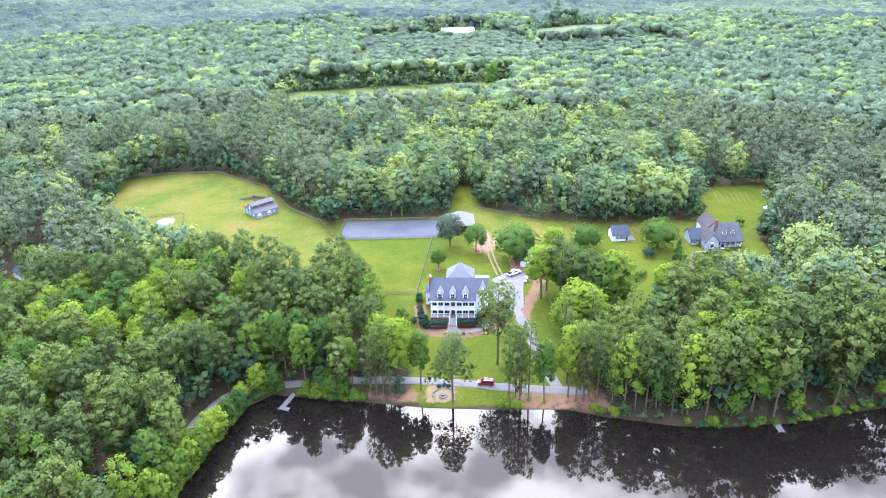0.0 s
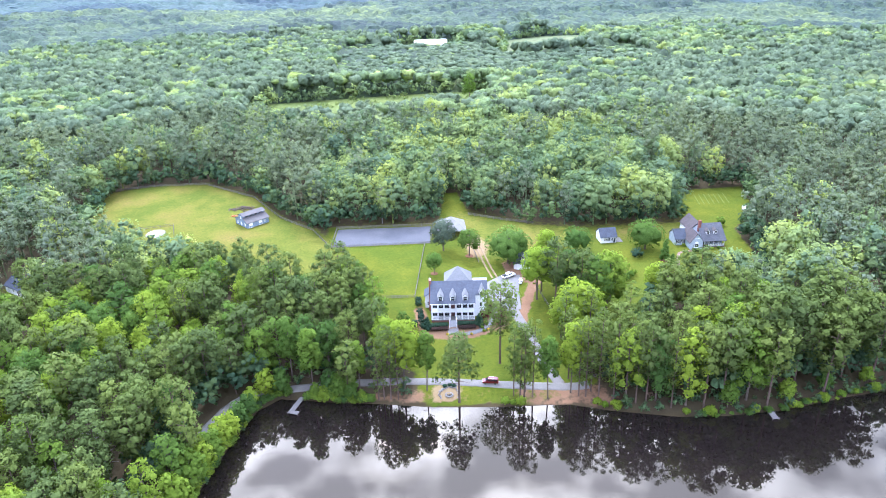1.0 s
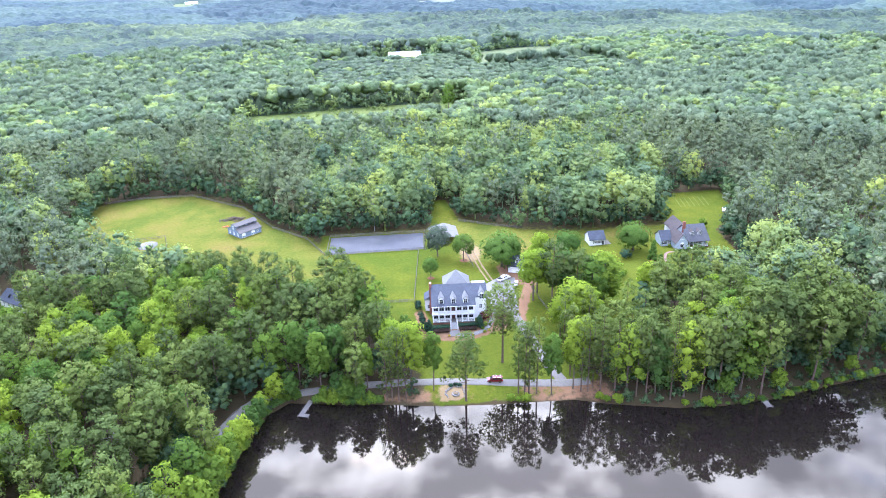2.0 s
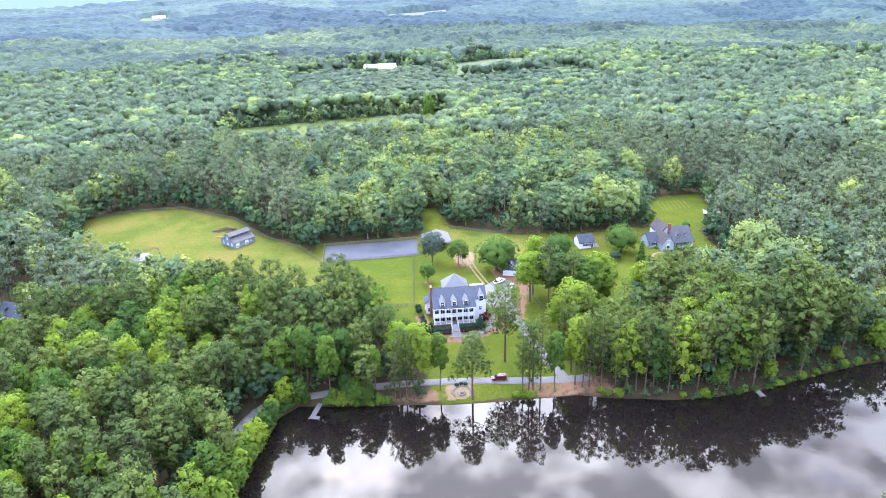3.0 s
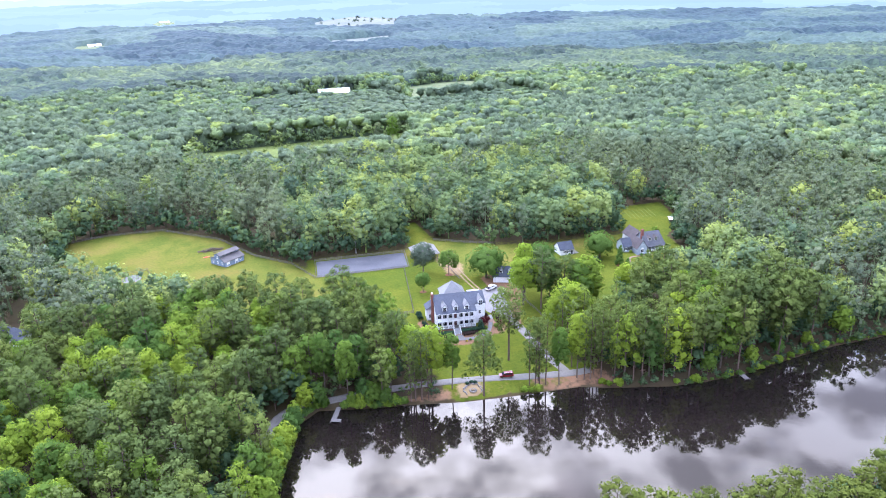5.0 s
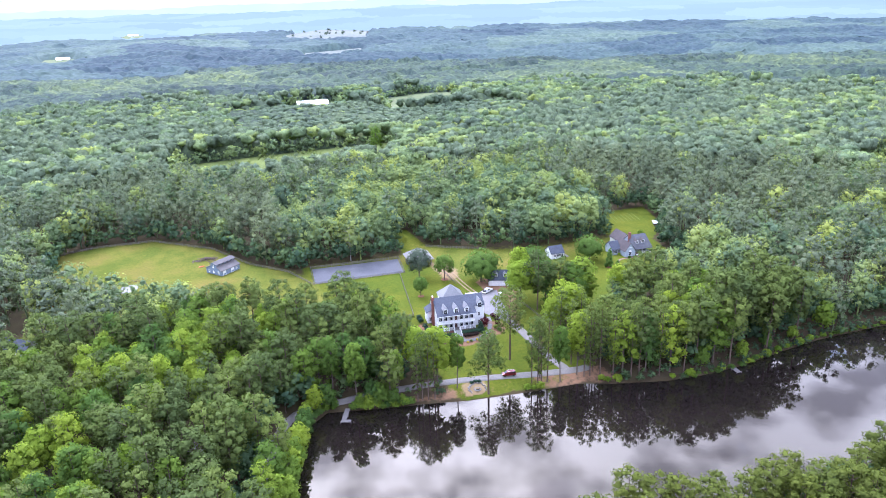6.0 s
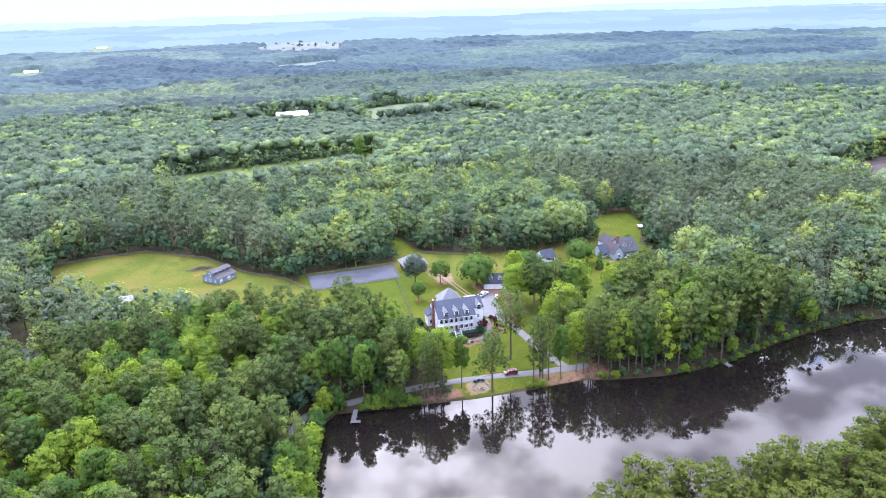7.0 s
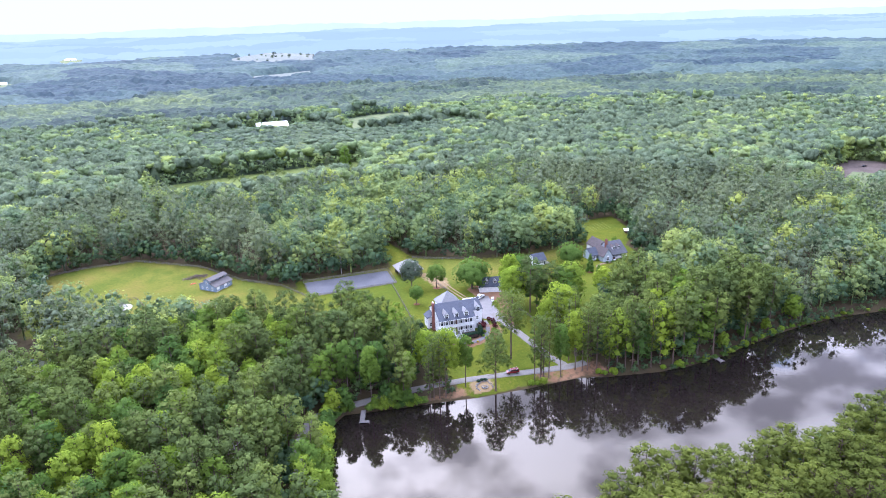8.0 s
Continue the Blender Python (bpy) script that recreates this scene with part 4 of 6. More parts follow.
NEAR_EDGE = 252.0
rng = np.random.default_rng(41)
spots = scattered(rng, 7.7, lambda x, y: in_view(x, y) & wooded(x, y) & (np.hypot(x + 40, y + 15) < NEAR_EDGE) & ((y > 92) | (x > -30)) & ((y > 92) | (y < 87) & (y > 58)), -200, 260, 48, 260)
taken = np.array([(x, y) for _, x, y, _ in FEATURED])
spots = spots[np.min(np.hypot(spots[:, :1] - taken[:, 0], spots[:, 1:] - taken[:, 1]), axis=1) > 4.0]
share = pine_share(spots[:, 0], spots[:, 1])
pines = 0
for (x, y), s in zip(spots, share):
    k = int(rng.integers(5))
    if y < 98 and x > -45:
        place_tree("sunny%d" % (k % 3), x, y, rng.uniform(0.6, 0.74), rng.uniform(0, 360), rng.uniform(1.3, 1.6))
        continue
    if y < 182 and 34 < x < 76 and rng.random() < 0.6:
        place_tree(("airy%d" if rng.random() < 0.7 else "pine%d") % (k % 3), x, y, rng.uniform(0.85, 1.02), rng.uniform(0, 360), rng.uniform(0.95, 1.2))
        continue
    if y < 176 and x >= 76:
        place_tree(("pine%d" if rng.random() < 0.65 else "broad%d") % k, x, y, rng.uniform(1.04, 1.28), rng.uniform(0, 360), rng.uniform(1.05, 1.25))
        continue
    if rng.random() < s and pines < 300:
        pines += 1
        place_tree("pine%d" % k, x, y, rng.uniform(0.72, 1.0), rng.uniform(0, 360), rng.uniform(1.0, 1.3))
    elif rng.random() < (0.34 if y > 182 or x < 20 else 0.12):
        place_tree("bright", x, y, rng.uniform(0.8, 1.1), rng.uniform(0, 360), rng.uniform(0.9, 1.1))
    else:
        place_tree("broad%d" % k, x, y, rng.uniform(0.75, 1.05), rng.uniform(0, 360), rng.uniform(0.9, 1.15))


def spread(templates, spots, pick, rng, tall):
    """Many trees from a few shapes, as one set of corners and faces."""
    v, f, out, at = [], [], [], 0
    z = height(spots[:, 0], spots[:, 1])
    for k, (tv, tf, tn) in enumerate(templates):
        mine = np.flatnonzero(pick == k)
        if not len(mine):
            continue
        a = rng.uniform(0, 2 * math.pi, len(mine))
        s = rng.uniform(tall[0], tall[1], len(mine))
        w = s * rng.uniform(0.92, 1.2, len(mine))
        c, n = np.cos(a)[:, None], np.sin(a)[:, None]
        x = (tv[None, :, 0] * c - tv[None, :, 1] * n) * w[:, None] + spots[mine, 0][:, None]
        y = (tv[None, :, 0] * n + tv[None, :, 1] * c) * w[:, None] + spots[mine, 1][:, None]
        out.append(np.stack([tn[None, :, 0] * c - tn[None, :, 1] * n, tn[None, :, 0] * n + tn[None, :, 1] * c, np.broadcast_to(tn[None, :, 2], (len(mine), len(tn)))], -1).reshape(-1, 3))
        s = s * np.where(beyond(spots[mine, 0], spots[mine, 1], PLANTATION) < 0, 0.62, 1.0)
        q = tv[None, :, 2] * s[:, None] + z[mine][:, None]
        v.append(np.stack([x, y, q], -1).reshape(-1, 3))
        f.append((tf[None] + (np.arange(len(mine)) * len(tv))[:, None, None]).reshape(-1, 4) + at)
        at += len(mine) * len(tv)
    return np.concatenate(v), np.concatenate(f), np.concatenate(out)


def joined(*shapes):
    """Several sets of corners and faces as one."""
    ends = np.cumsum([0] + [len(s[0]) for s in shapes])
    return np.concatenate([s[0] for s in shapes]), np.concatenate([s[1] + e for s, e in zip(shapes, ends)]), np.concatenate([s[2] for s in shapes])


def stem(v, f, n, tall, girth):
    """A plain four-sided trunk added to a crown."""
    s = np.array([[x * girth * k, y * girth * k, z] for z, k in ((-0.5, 1.3), (tall * 0.85, 0.5)) for x, y in ((-1, -1), (1, -1), (1, 1), (-1, 1))])
    g = np.array([[0, 1, 5, 4], [1, 2, 6, 5], [2, 3, 7, 6], [3, 0, 4, 7]]) + len(v)
    return np.concatenate([v, s]), np.concatenate([f, g]), np.concatenate([n, unit(s * np.array([1, 1, 0]))])


def belt(name, label, lo, hi, step, shapes, seed, mats, tall=(0.75, 1.2), thin=0.0):
    """One ring of woodland between two distances, broadleaf trees and pines apart."""
    rng = np.random.default_rng(seed)
    reach = lambda x, y: np.hypot(x + 40, y + 15) * (1 + 0.05 * np.sin(x / 31.0) * np.sin(y / 37.0 + x / 90.0) * (np.hypot(x + 40, y + 15) > NEAR_EDGE + 40))
    spots = scattered(rng, step, lambda x, y: in_view(x, y) & (reach(x, y) >= lo) & (reach(x, y) < hi), -0.72 * hi - 30, hi * 1.0 + 20, 60, hi)
    spots = spots[wooded(spots[:, 0], spots[:, 1])]
    if thin:
        spots = spots[rng.random(len(spots)) > ease((reach(spots[:, 0], spots[:, 1]) - thin) / (hi - thin))]
    is_pine = rng.random(len(spots)) < pine_share(spots[:, 0], spots[:, 1])
    for what, chosen, mat in (("broadleaf", ~is_pine, mats[0]), ("pine", is_pine, mats[1])):
        some = spots[chosen]
        shape = spread(shapes[what], some, rng.integers(0, len(shapes[what]), len(some)), rng, tall)
        tagged(new(name % what, raw_mesh(name % what, shape, mat)), label % what, "woodland", kind="stuff")


rng = np.random.default_rng(51)
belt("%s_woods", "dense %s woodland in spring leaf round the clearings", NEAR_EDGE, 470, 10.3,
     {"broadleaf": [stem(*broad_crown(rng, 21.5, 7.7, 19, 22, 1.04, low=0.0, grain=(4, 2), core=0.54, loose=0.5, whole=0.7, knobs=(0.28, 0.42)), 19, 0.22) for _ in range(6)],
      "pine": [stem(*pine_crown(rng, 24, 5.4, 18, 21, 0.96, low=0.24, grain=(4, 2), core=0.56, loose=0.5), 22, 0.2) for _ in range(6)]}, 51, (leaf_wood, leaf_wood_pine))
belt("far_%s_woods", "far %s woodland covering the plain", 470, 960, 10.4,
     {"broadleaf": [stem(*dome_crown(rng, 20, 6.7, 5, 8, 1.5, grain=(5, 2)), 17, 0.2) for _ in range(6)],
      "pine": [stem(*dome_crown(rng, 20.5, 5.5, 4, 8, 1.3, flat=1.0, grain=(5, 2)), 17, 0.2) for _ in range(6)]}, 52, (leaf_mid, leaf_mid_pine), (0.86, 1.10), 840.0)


def canopy():
    """The unbroken roof of the distant woods: crown beside crown, down to the ground round the fields."""
    a = np.radians(np.arange(-39.0, 57.5, 0.31))
    r = 505 * np.exp(np.arange(0, math.log(9.46), 0.0054))
    gr, ga = np.meshgrid(r, a, indexing="ij")
    rng = np.random.default_rng(57)
    gr = gr * (1 + 0.0016 * rng.standard_normal(gr.shape))
    x, y = (-40 + gr * np.sin(ga)).ravel(), (-15 + gr * np.cos(ga)).ravel()

    def crowns(cell):
        """Rounded tops on a loosened grid, each of its own height."""
        best = np.zeros(x.shape)
        ci, cj = np.floor(x / cell), np.floor(y / cell)
        for di in (-1, 0, 1):
            for dj in (-1, 0, 1):
                u, w = ci + di, cj + dj
                h1, h2, h3 = (np.modf(np.abs(np.sin(u * p + w * q) * 43758.5453))[0] for p, q in ((127.1, 311.7), (269.5, 183.3), (419.2, 71.9)))
                d = np.hypot(x - (u + 0.2 + 0.6 * h1) * cell, y - (w + 0.2 + 0.6 * h2) * cell) / (0.60 * cell)
                best = np.maximum(best, np.sqrt(np.clip(1 - d * d, 0, 1)) * (0.55 + 0.45 * h3))
        return best

    far = np.hypot(x + 40, y + 15)
    stand = 3.2 * np.sin(x / 83.0 + 2 * np.sin(y / 190.0)) * np.sin(y / 140.0 + x / 260.0)
    stand = stand + 2.6 * np.sign(np.sin(x / 97.0 + 1.7 * np.sin(y / 120.0)) * np.sin(y / 74.0 + 1.3 * np.sin(x / 150.0)))
    w1, w2 = ease((far - 800) / 250), ease((far - 1700) / 600)
    stand = stand * (0.3 + 0.7 * ease((far - 820) / 160))
    up = 8 + stand + 10.0 * ((1 - w1) * crowns(11.0) + w1 * (1 - w2) * crowns(18.0) + w2 * crowns(34.0))
    up = up * np.where(beyond(x, y, PLANTATION) < 0, 0.62, 1.0)
    up = up + 1.5 * (1 - ease((far - 820) / 160))
    inside = np.min([beyond(x, y, poly) for poly in CLEAR], axis=0)
    up = up * ease((inside - 3) / 11) - 2.0 * (inside < 3)
    up = up * ease((far - 508) / 36) - 2.5 * (1 - ease((far - 508) / 36))
    v = np.stack([x, y, height(x, y) + up], -1)
    n, m = gr.shape
    k = np.arange(n * m).reshape(n, m)
    grid = v.reshape(n, m, 3)
    away, along = np.gradient(grid, axis=0), np.gradient(grid, axis=1)
    tops = unit(np.cross(along, away)).reshape(-1, 3)
    tops = unit(tops * np.where(tops[:, 2:] < 0, -1, 1) * np.array([0.55, 0.55, 1.0]))
    # farther rings take bluer foliage colours in place of haze
    belt_end, near, split = int(np.searchsorted(r, 860.0)), int(np.searchsorted(r, 1350.0)), int(np.searchsorted(r, 2500.0))
    for name, label, rows, mat, kind in (("woodland_gap_filler", "sheet of foliage filling between the far crowns, coloured as in shade", k[:belt_end + 1], leaf_gap, "stuff"),
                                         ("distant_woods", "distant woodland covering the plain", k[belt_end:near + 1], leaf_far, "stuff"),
                                         ("remote_woods", "remote woodland on the plain, tinted blue-grey for haze", k[near:split + 1], leaf_remote, "stuff"),
                                         ("backdrop_plain", "wooded plain below the horizon, glowing in a haze colour", k[split:], hazy_plain(), "structure")):
        f = np.stack([rows[:-1, :-1], rows[1:, :-1], rows[1:, 1:], rows[:-1, 1:]], -1).reshape(-1, 4)[:, ::-1] - rows[0, 0]
        w, up_way = v[rows[0, 0]:rows[-1, -1] + 1], tops[rows[0, 0]:rows[-1, -1] + 1]
        if mat is leaf_far:
            # leaf sprays that break up the outline of the crowns, tilted to fit the camera's view
            first = rows[0, 0]
            high, far_off = up[first:first + len(w)], far[first:first + len(w)]
            pick = np.flatnonzero((high > 4) & (rng.random(len(w)) < 0.6))
            c = w[pick] + rng.uniform(-1, 1, (len(pick), 3)) * np.array([2.2, 2.2, 0.9]) * (far_off[pick] / 800)[:, None]
            q = leaf_plates(c, rng.standard_normal(c.shape) * 0.12 + np.array([0, -0.25, 0.9]), (far_off[pick] / 800)[:, None] * 2.3, 0.8, rng)
            f = np.concatenate([f, np.arange(len(q)).reshape(-1, 4) + len(w)])
            w, up_way = np.concatenate([w, q]), np.concatenate([up_way, np.repeat(up_way[pick], 4, axis=0)])
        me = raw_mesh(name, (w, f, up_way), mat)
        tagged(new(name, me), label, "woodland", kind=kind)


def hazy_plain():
    """Backdrop of the last miles of wooded plain; its pale glow stands in for haze."""
    m, nodes, links, b = material("painted_haze_plain", (0.2, 0.25, 0.3), 1.0, 0.0)
    # haze is painted as a pale blue emission over the stand tones
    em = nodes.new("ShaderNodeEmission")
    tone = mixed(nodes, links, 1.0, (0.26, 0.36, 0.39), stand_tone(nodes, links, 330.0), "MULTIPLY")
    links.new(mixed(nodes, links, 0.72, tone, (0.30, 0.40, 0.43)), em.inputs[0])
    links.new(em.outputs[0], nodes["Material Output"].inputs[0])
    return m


canopy()


def understory():
    """Saplings and shrubs that close the foot of the woods towards the clearings and the water."""
    rng = np.random.default_rng(61)
    shapes = [broad_crown(rng, 6.0, 2.6, 5, 8, 1.05, low=0.02, grain=(5, 2)) for _ in range(4)]

    lane = spline(ROAD, 4)

    def keep(x, y):
        d = np.min([np.abs(beyond(x, y, poly) - 2.0) for poly in (PASTURE, YARD)], axis=0)
        near = ((d < 3.4) | (np.abs(np.min(np.hypot(x[:, None] - lane[:, 0], y[:, None] - lane[:, 1]), axis=1) - 4.8) < 2.6) & (x < -22) & (beyond(x, y, POND) > 4)) & ~((x > -12) & (x < 46) & (y < 200)) & ~((x > 28) & (x < 64) & (y > 182) & (y < 262))
        bank = (beyond(x, y, POND) < np.where(x > 46, 15.0, 7.0)) & (beyond(x, y, POND) > -0.9) & ((x > 47) | (x < -54))
        return (near & (beyond(x, y, YARD) > 0.8) & (beyond(x, y, PASTURE) > 0.8) & (beyond(x, y, POND) > 1) | bank) & in_view(x, y)

    spots = scattered(rng, 3.9, keep, -200, 240, 84, 400)
    c = spline(ROAD, 4)
    spots = spots[np.min((spots[:, :1] - c[:, 0]) ** 2 + (spots[:, 1:] - c[:, 1]) ** 2, axis=1) > 2.6 ** 2]
    low = beyond(spots[:, 0], spots[:, 1], POND) < 7.0
    high = spread(shapes, spots[~low], rng.integers(0, 4, (~low).sum()), rng, (0.75, 2.2))
    short = spread(shapes, spots[low], rng.integers(0, 4, low.sum()), rng, (0.3, 0.75))
    tagged(new("understory", raw_mesh("understory", joined(high, short), leaf_under)), "leafy saplings and shrubs along the foot of the woods", "undergrowth", kind="stuff")


understory()

# low growth along the edges of the far clearings
rng = np.random.default_rng(62)
FAR_CLEAR = [MEADOW, BARN_LOT, *FAR_FIELDS]
spots = np.concatenate([scattered(rng, 6.0, lambda x, y: np.abs(beyond(x, y, poly) - 0.5) < 4.5, min(p[0] for p in poly) - 8, max(p[0] for p in poly) + 8, min(p[1] for p in poly) - 8, max(p[1] for p in poly) + 8)
                        for poly in FAR_CLEAR if max(p[1] for p in poly) < 1000 and (min(p[1] for p in poly) > 400 or poly is CAR_LOT)])
shape = spread([broad_crown(rng, 8.5, 3.4, 4, 5, 2.0, low=0.0, grain=(5, 2)) for _ in range(5)], spots, rng.integers(0, 5, len(spots)), rng, (0.6, 2.0))
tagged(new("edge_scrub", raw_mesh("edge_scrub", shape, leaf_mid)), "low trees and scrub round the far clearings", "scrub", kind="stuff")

# single trees on the pale field
rng = np.random.default_rng(66)
spots = scattered(rng, 62, lambda x, y: (beyond(x, y, PALE_FIELD) < -8) & (np.sin(x / 40.0) * np.sin(y / 61.0) > -0.25), 90, 440, 1970, 2800, 0.5)
shape = spread([broad_crown(rng, 17, 9, 7, 6, 3.0, low=0.0, grain=(5, 2)) for _ in range(4)], spots, rng.integers(0, 4, len(spots)), rng, (0.35, 0.75))
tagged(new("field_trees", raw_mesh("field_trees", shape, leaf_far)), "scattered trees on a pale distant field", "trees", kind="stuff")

# young scrub over the meadow
rng = np.random.default_rng(63)
spots = scattered(rng, 6.5, lambda x, y: (beyond(x, y, MEADOW) < -3) & (np.sin(x / 9.0) * np.sin(y / 7.0 + x / 23.0) > 0.05), -135, 70, 435, 580)
shape = spread([broad_crown(rng, 5.5, 2.6, 3, 5, 1.6, low=0.0, grain=(5, 2)) for _ in range(4)], spots, rng.integers(0, 4, len(spots)), rng, (0.3, 0.9))
tagged(new("meadow_scrub", raw_mesh("meadow_scrub", shape, leaf_scrub)), "young scrub scattered over a rough meadow", "scrub", kind="stuff")

# shrubs and small trees that hang over the water
rng = np.random.default_rng(71)
shape = broad_crown(rng, 3.2, 2.0, 12, 26, 0.6, low=0.0)
tree_kind("shrub", "shore_shrub", "bright green leafy shrub hanging over the water's edge", "shrub", "shore shrubs", raw_mesh("crown", shape, leaf_bright), trunk_mesh(rng, 2.6, 0.07, 4, 0.1, 1.4, bark))
shape = broad_crown(rng, 9.5, 3.2, 16, 34, 0.85, low=0.05)
tree_kind("shore_tree", "shore_tree", "small leafy tree leaning over the water's edge", "tree", "small trees along the bank", raw_mesh("crown", shape, leaf_broad), trunk_mesh(rng, 9, 0.14, 6, 0.1, 2.6, bark))
for i, (x, y) in enumerate([(18.2, 161.9), (20.5, 161.6), (16, 162.2), (44.5, 158.0), (47.5, 156.9), (42.5, 159.0), (66.5, 152.6), (73, 151.8), (86, 151.9), (98, 153.2),
                            (103, 154.2), (108, 155.1), (114, 156.4), (119, 157.3), (125, 158.2), (131, 159.2), (138, 160.0), (-26, 167.4), (-30, 168.2)]):
    place_tree("shrub", x, y, 0.55 + 0.5 * (i * 37 % 10) / 10, 51 * i % 360)
for i, (x, y) in enumerate([(-66.2, 128), (-65.4, 133), (-64.6, 138), (-63.4, 143), (-62.4, 148), (-61.2, 152.5), (-60.0, 157), (-58.6, 161.5), (-57.2, 165.8), (-68, 122), (-68.6, 116), (-67.5, 125),
                            (-54.4, 170.2), (-50.4, 172.2), (-36, 170.2), (-32, 170.0), (-28.5, 170.2), (80, 153), (97, 154.5), (110, 157.5), (124, 160.5), (140, 162)]):
    place_tree("shore_tree", x - 1.6 * (i * 13 % 7) / 7, y + 1.5 * (i * 17 % 5) / 5, (0.5 if -56 < x < -25 else 0.7) + 0.75 * (i * 29 % 10) / 10, 83 * i % 360)

for i in range(11):
    x = -54.0 + 2.75 * i
    if not -47.5 < x < -42.0:
        place_tree("shore_tree", x, 171.2 - 0.16 * (x + 50) + (i * 7 % 3) * 0.5, 0.42 + 0.3 * (i * 31 % 10) / 10, 67 * i % 360)

# low leafy growth down to the water's edge
rng = np.random.default_rng(73)
shape = broad_crown(rng, 2.6, 2.1, 11, 26, 0.55, low=0.0)
tree_kind("low_shore", "shore_shrub", "low green leafy shrub along the water's edge", "shrub", "low shore shrubs", raw_mesh("crown", shape, leaf_broad), trunk_mesh(rng, 2.0, 0.06, 4, 0.1, 1.4, bark))
edge_line = spline(POND[1:9], 1.9)
for x, y in edge_line:
    if not (-47.2 < x < -42.6) and x < -23.5 and y > 118:
        a = rng.uniform(0.2, 1.6)
        place_tree("low_shore", x - a * (1.0 if x < -57 else 0.2), y + a * (0.25 if x < -57 else 0.9), rng.uniform(0.6, 1.15), rng.uniform(0, 360), rng.uniform(0.9, 1.3))
for x, y in spline(POND[13:20], 2.3):
    if rng.random() < (0.3 if x < 68 else 0.9):
        place_tree("low_shore", x + rng.uniform(-0.5, 0.5), y + rng.uniform(0.0, 1.0), rng.uniform(0.3, 0.8), rng.uniform(0, 360), rng.uniform(0.9, 1.35))

# ---- buildings ----
def window(parent, x, y, z, w, h, turn=0, shutters=False, arch=False, bars=True):
    """A framed window that looks along its own -y, its foot at z: frame, pane, sill, and shutters where it has them."""
    bm = B()
    t = 0.09
    for a in ((-w / 2, -t, 0, -w / 2 + t, 0.02, h), (w / 2 - t, -t, 0, w / 2, 0.02, h), (-w / 2 + t, -t, h - t, w / 2 - t, 0.02, h), (-w / 2 + t, -t, 0, w / 2 - t, 0.02, t)):
        box(bm, *a)
    if bars:
        box(bm, -0.025, -t * 0.8, t, 0.025, 0, h - t)
        box(bm, -w / 2 + t, -t * 0.75, h / 2 - 0.03, w / 2 - t, 0, h / 2 + 0.03)
    if arch:
        prism(bm, [(w / 2 * math.cos(a), h + w / 2 * math.sin(a)) for a in np.linspace(0, math.pi, 9)], "y", -t, 0.0)
    win = part("window", bm, white_paint, parent)
    win.matrix_basis = pose(x, y, z, 0, 0, turn)
    part("pane", box(B(), -w / 2 + t, -0.03, t, w / 2 - t, -0.012, h - t), glass_mat, win, "dark window glass")
    part("sill", box(B(), -w / 2 - 0.08, -0.2, -0.07, w / 2 + 0.08, -0.002, -0.002), white_paint, win)
    if shutters:
        for s in (-1, 1):
            bm = B()
            c = s * (w / 2 + 0.22)
            box(bm, c - 0.2, -0.06, 0, c + 0.2, 0.0, h)
            for k in range(7):
                box(bm, c - 0.15, -0.085, 0.1 + k * (h - 0.2) / 7, c + 0.15, -0.06, 0.1 + (k + 0.6) * (h - 0.2) / 7)
            part("shutter", bm, shutter_mat, win, "dark louvred shutter")
    return win


def door(parent, x, y, z, w, h, turn=0, mat=None):
    bm = B()
    box(bm, -w / 2 - 0.12, -0.1, 0, -w / 2, 0.02, h + 0.12), box(bm, w / 2, -0.1, 0, w / 2 + 0.12, 0.02, h + 0.12), box(bm, -w / 2, -0.1, h, w / 2, 0.02, h + 0.12)
    d = part("door", bm, white_paint, parent, "panelled door in a white frame")
    d.matrix_basis = pose(x, y, z, 0, 0, turn)
    bm = box(B(), -w / 2, -0.05, 0.02, w / 2, -0.005, h)
    for a, b in ((0.12, 0.42), (0.5, 0.92)):
        for s in (-1, 1):
            box(bm, s * w * 0.24 - w * 0.17, -0.07, h * a, s * w * 0.24 + w * 0.17, -0.05, h * b)
    part("leaf", bm, mat or door_mat, d, "dark panelled door leaf")
    part("handle", box(B(), w * 0.36, -0.12, h * 0.48, w * 0.42, -0.07, h * 0.5), chrome, d)
    return d


def slope(parent, x0, x1, y0, z0, y1, z1, mat, name="roof", thick=0.16, label=""):
    """One roof plane from its eave (y0, z0) to its ridge (y1, z1)."""
    bm = B()
    slab(bm, [(x0, y0, z0), (x1, y0, z0), (x1, y1, z1), (x0, y1, z1)] if y1 > y0 else [(x1, y0, z0), (x0, y0, z0), (x0, y1, z1), (x1, y1, z1)], thick)
    return part(name, bm, mat, parent, label)


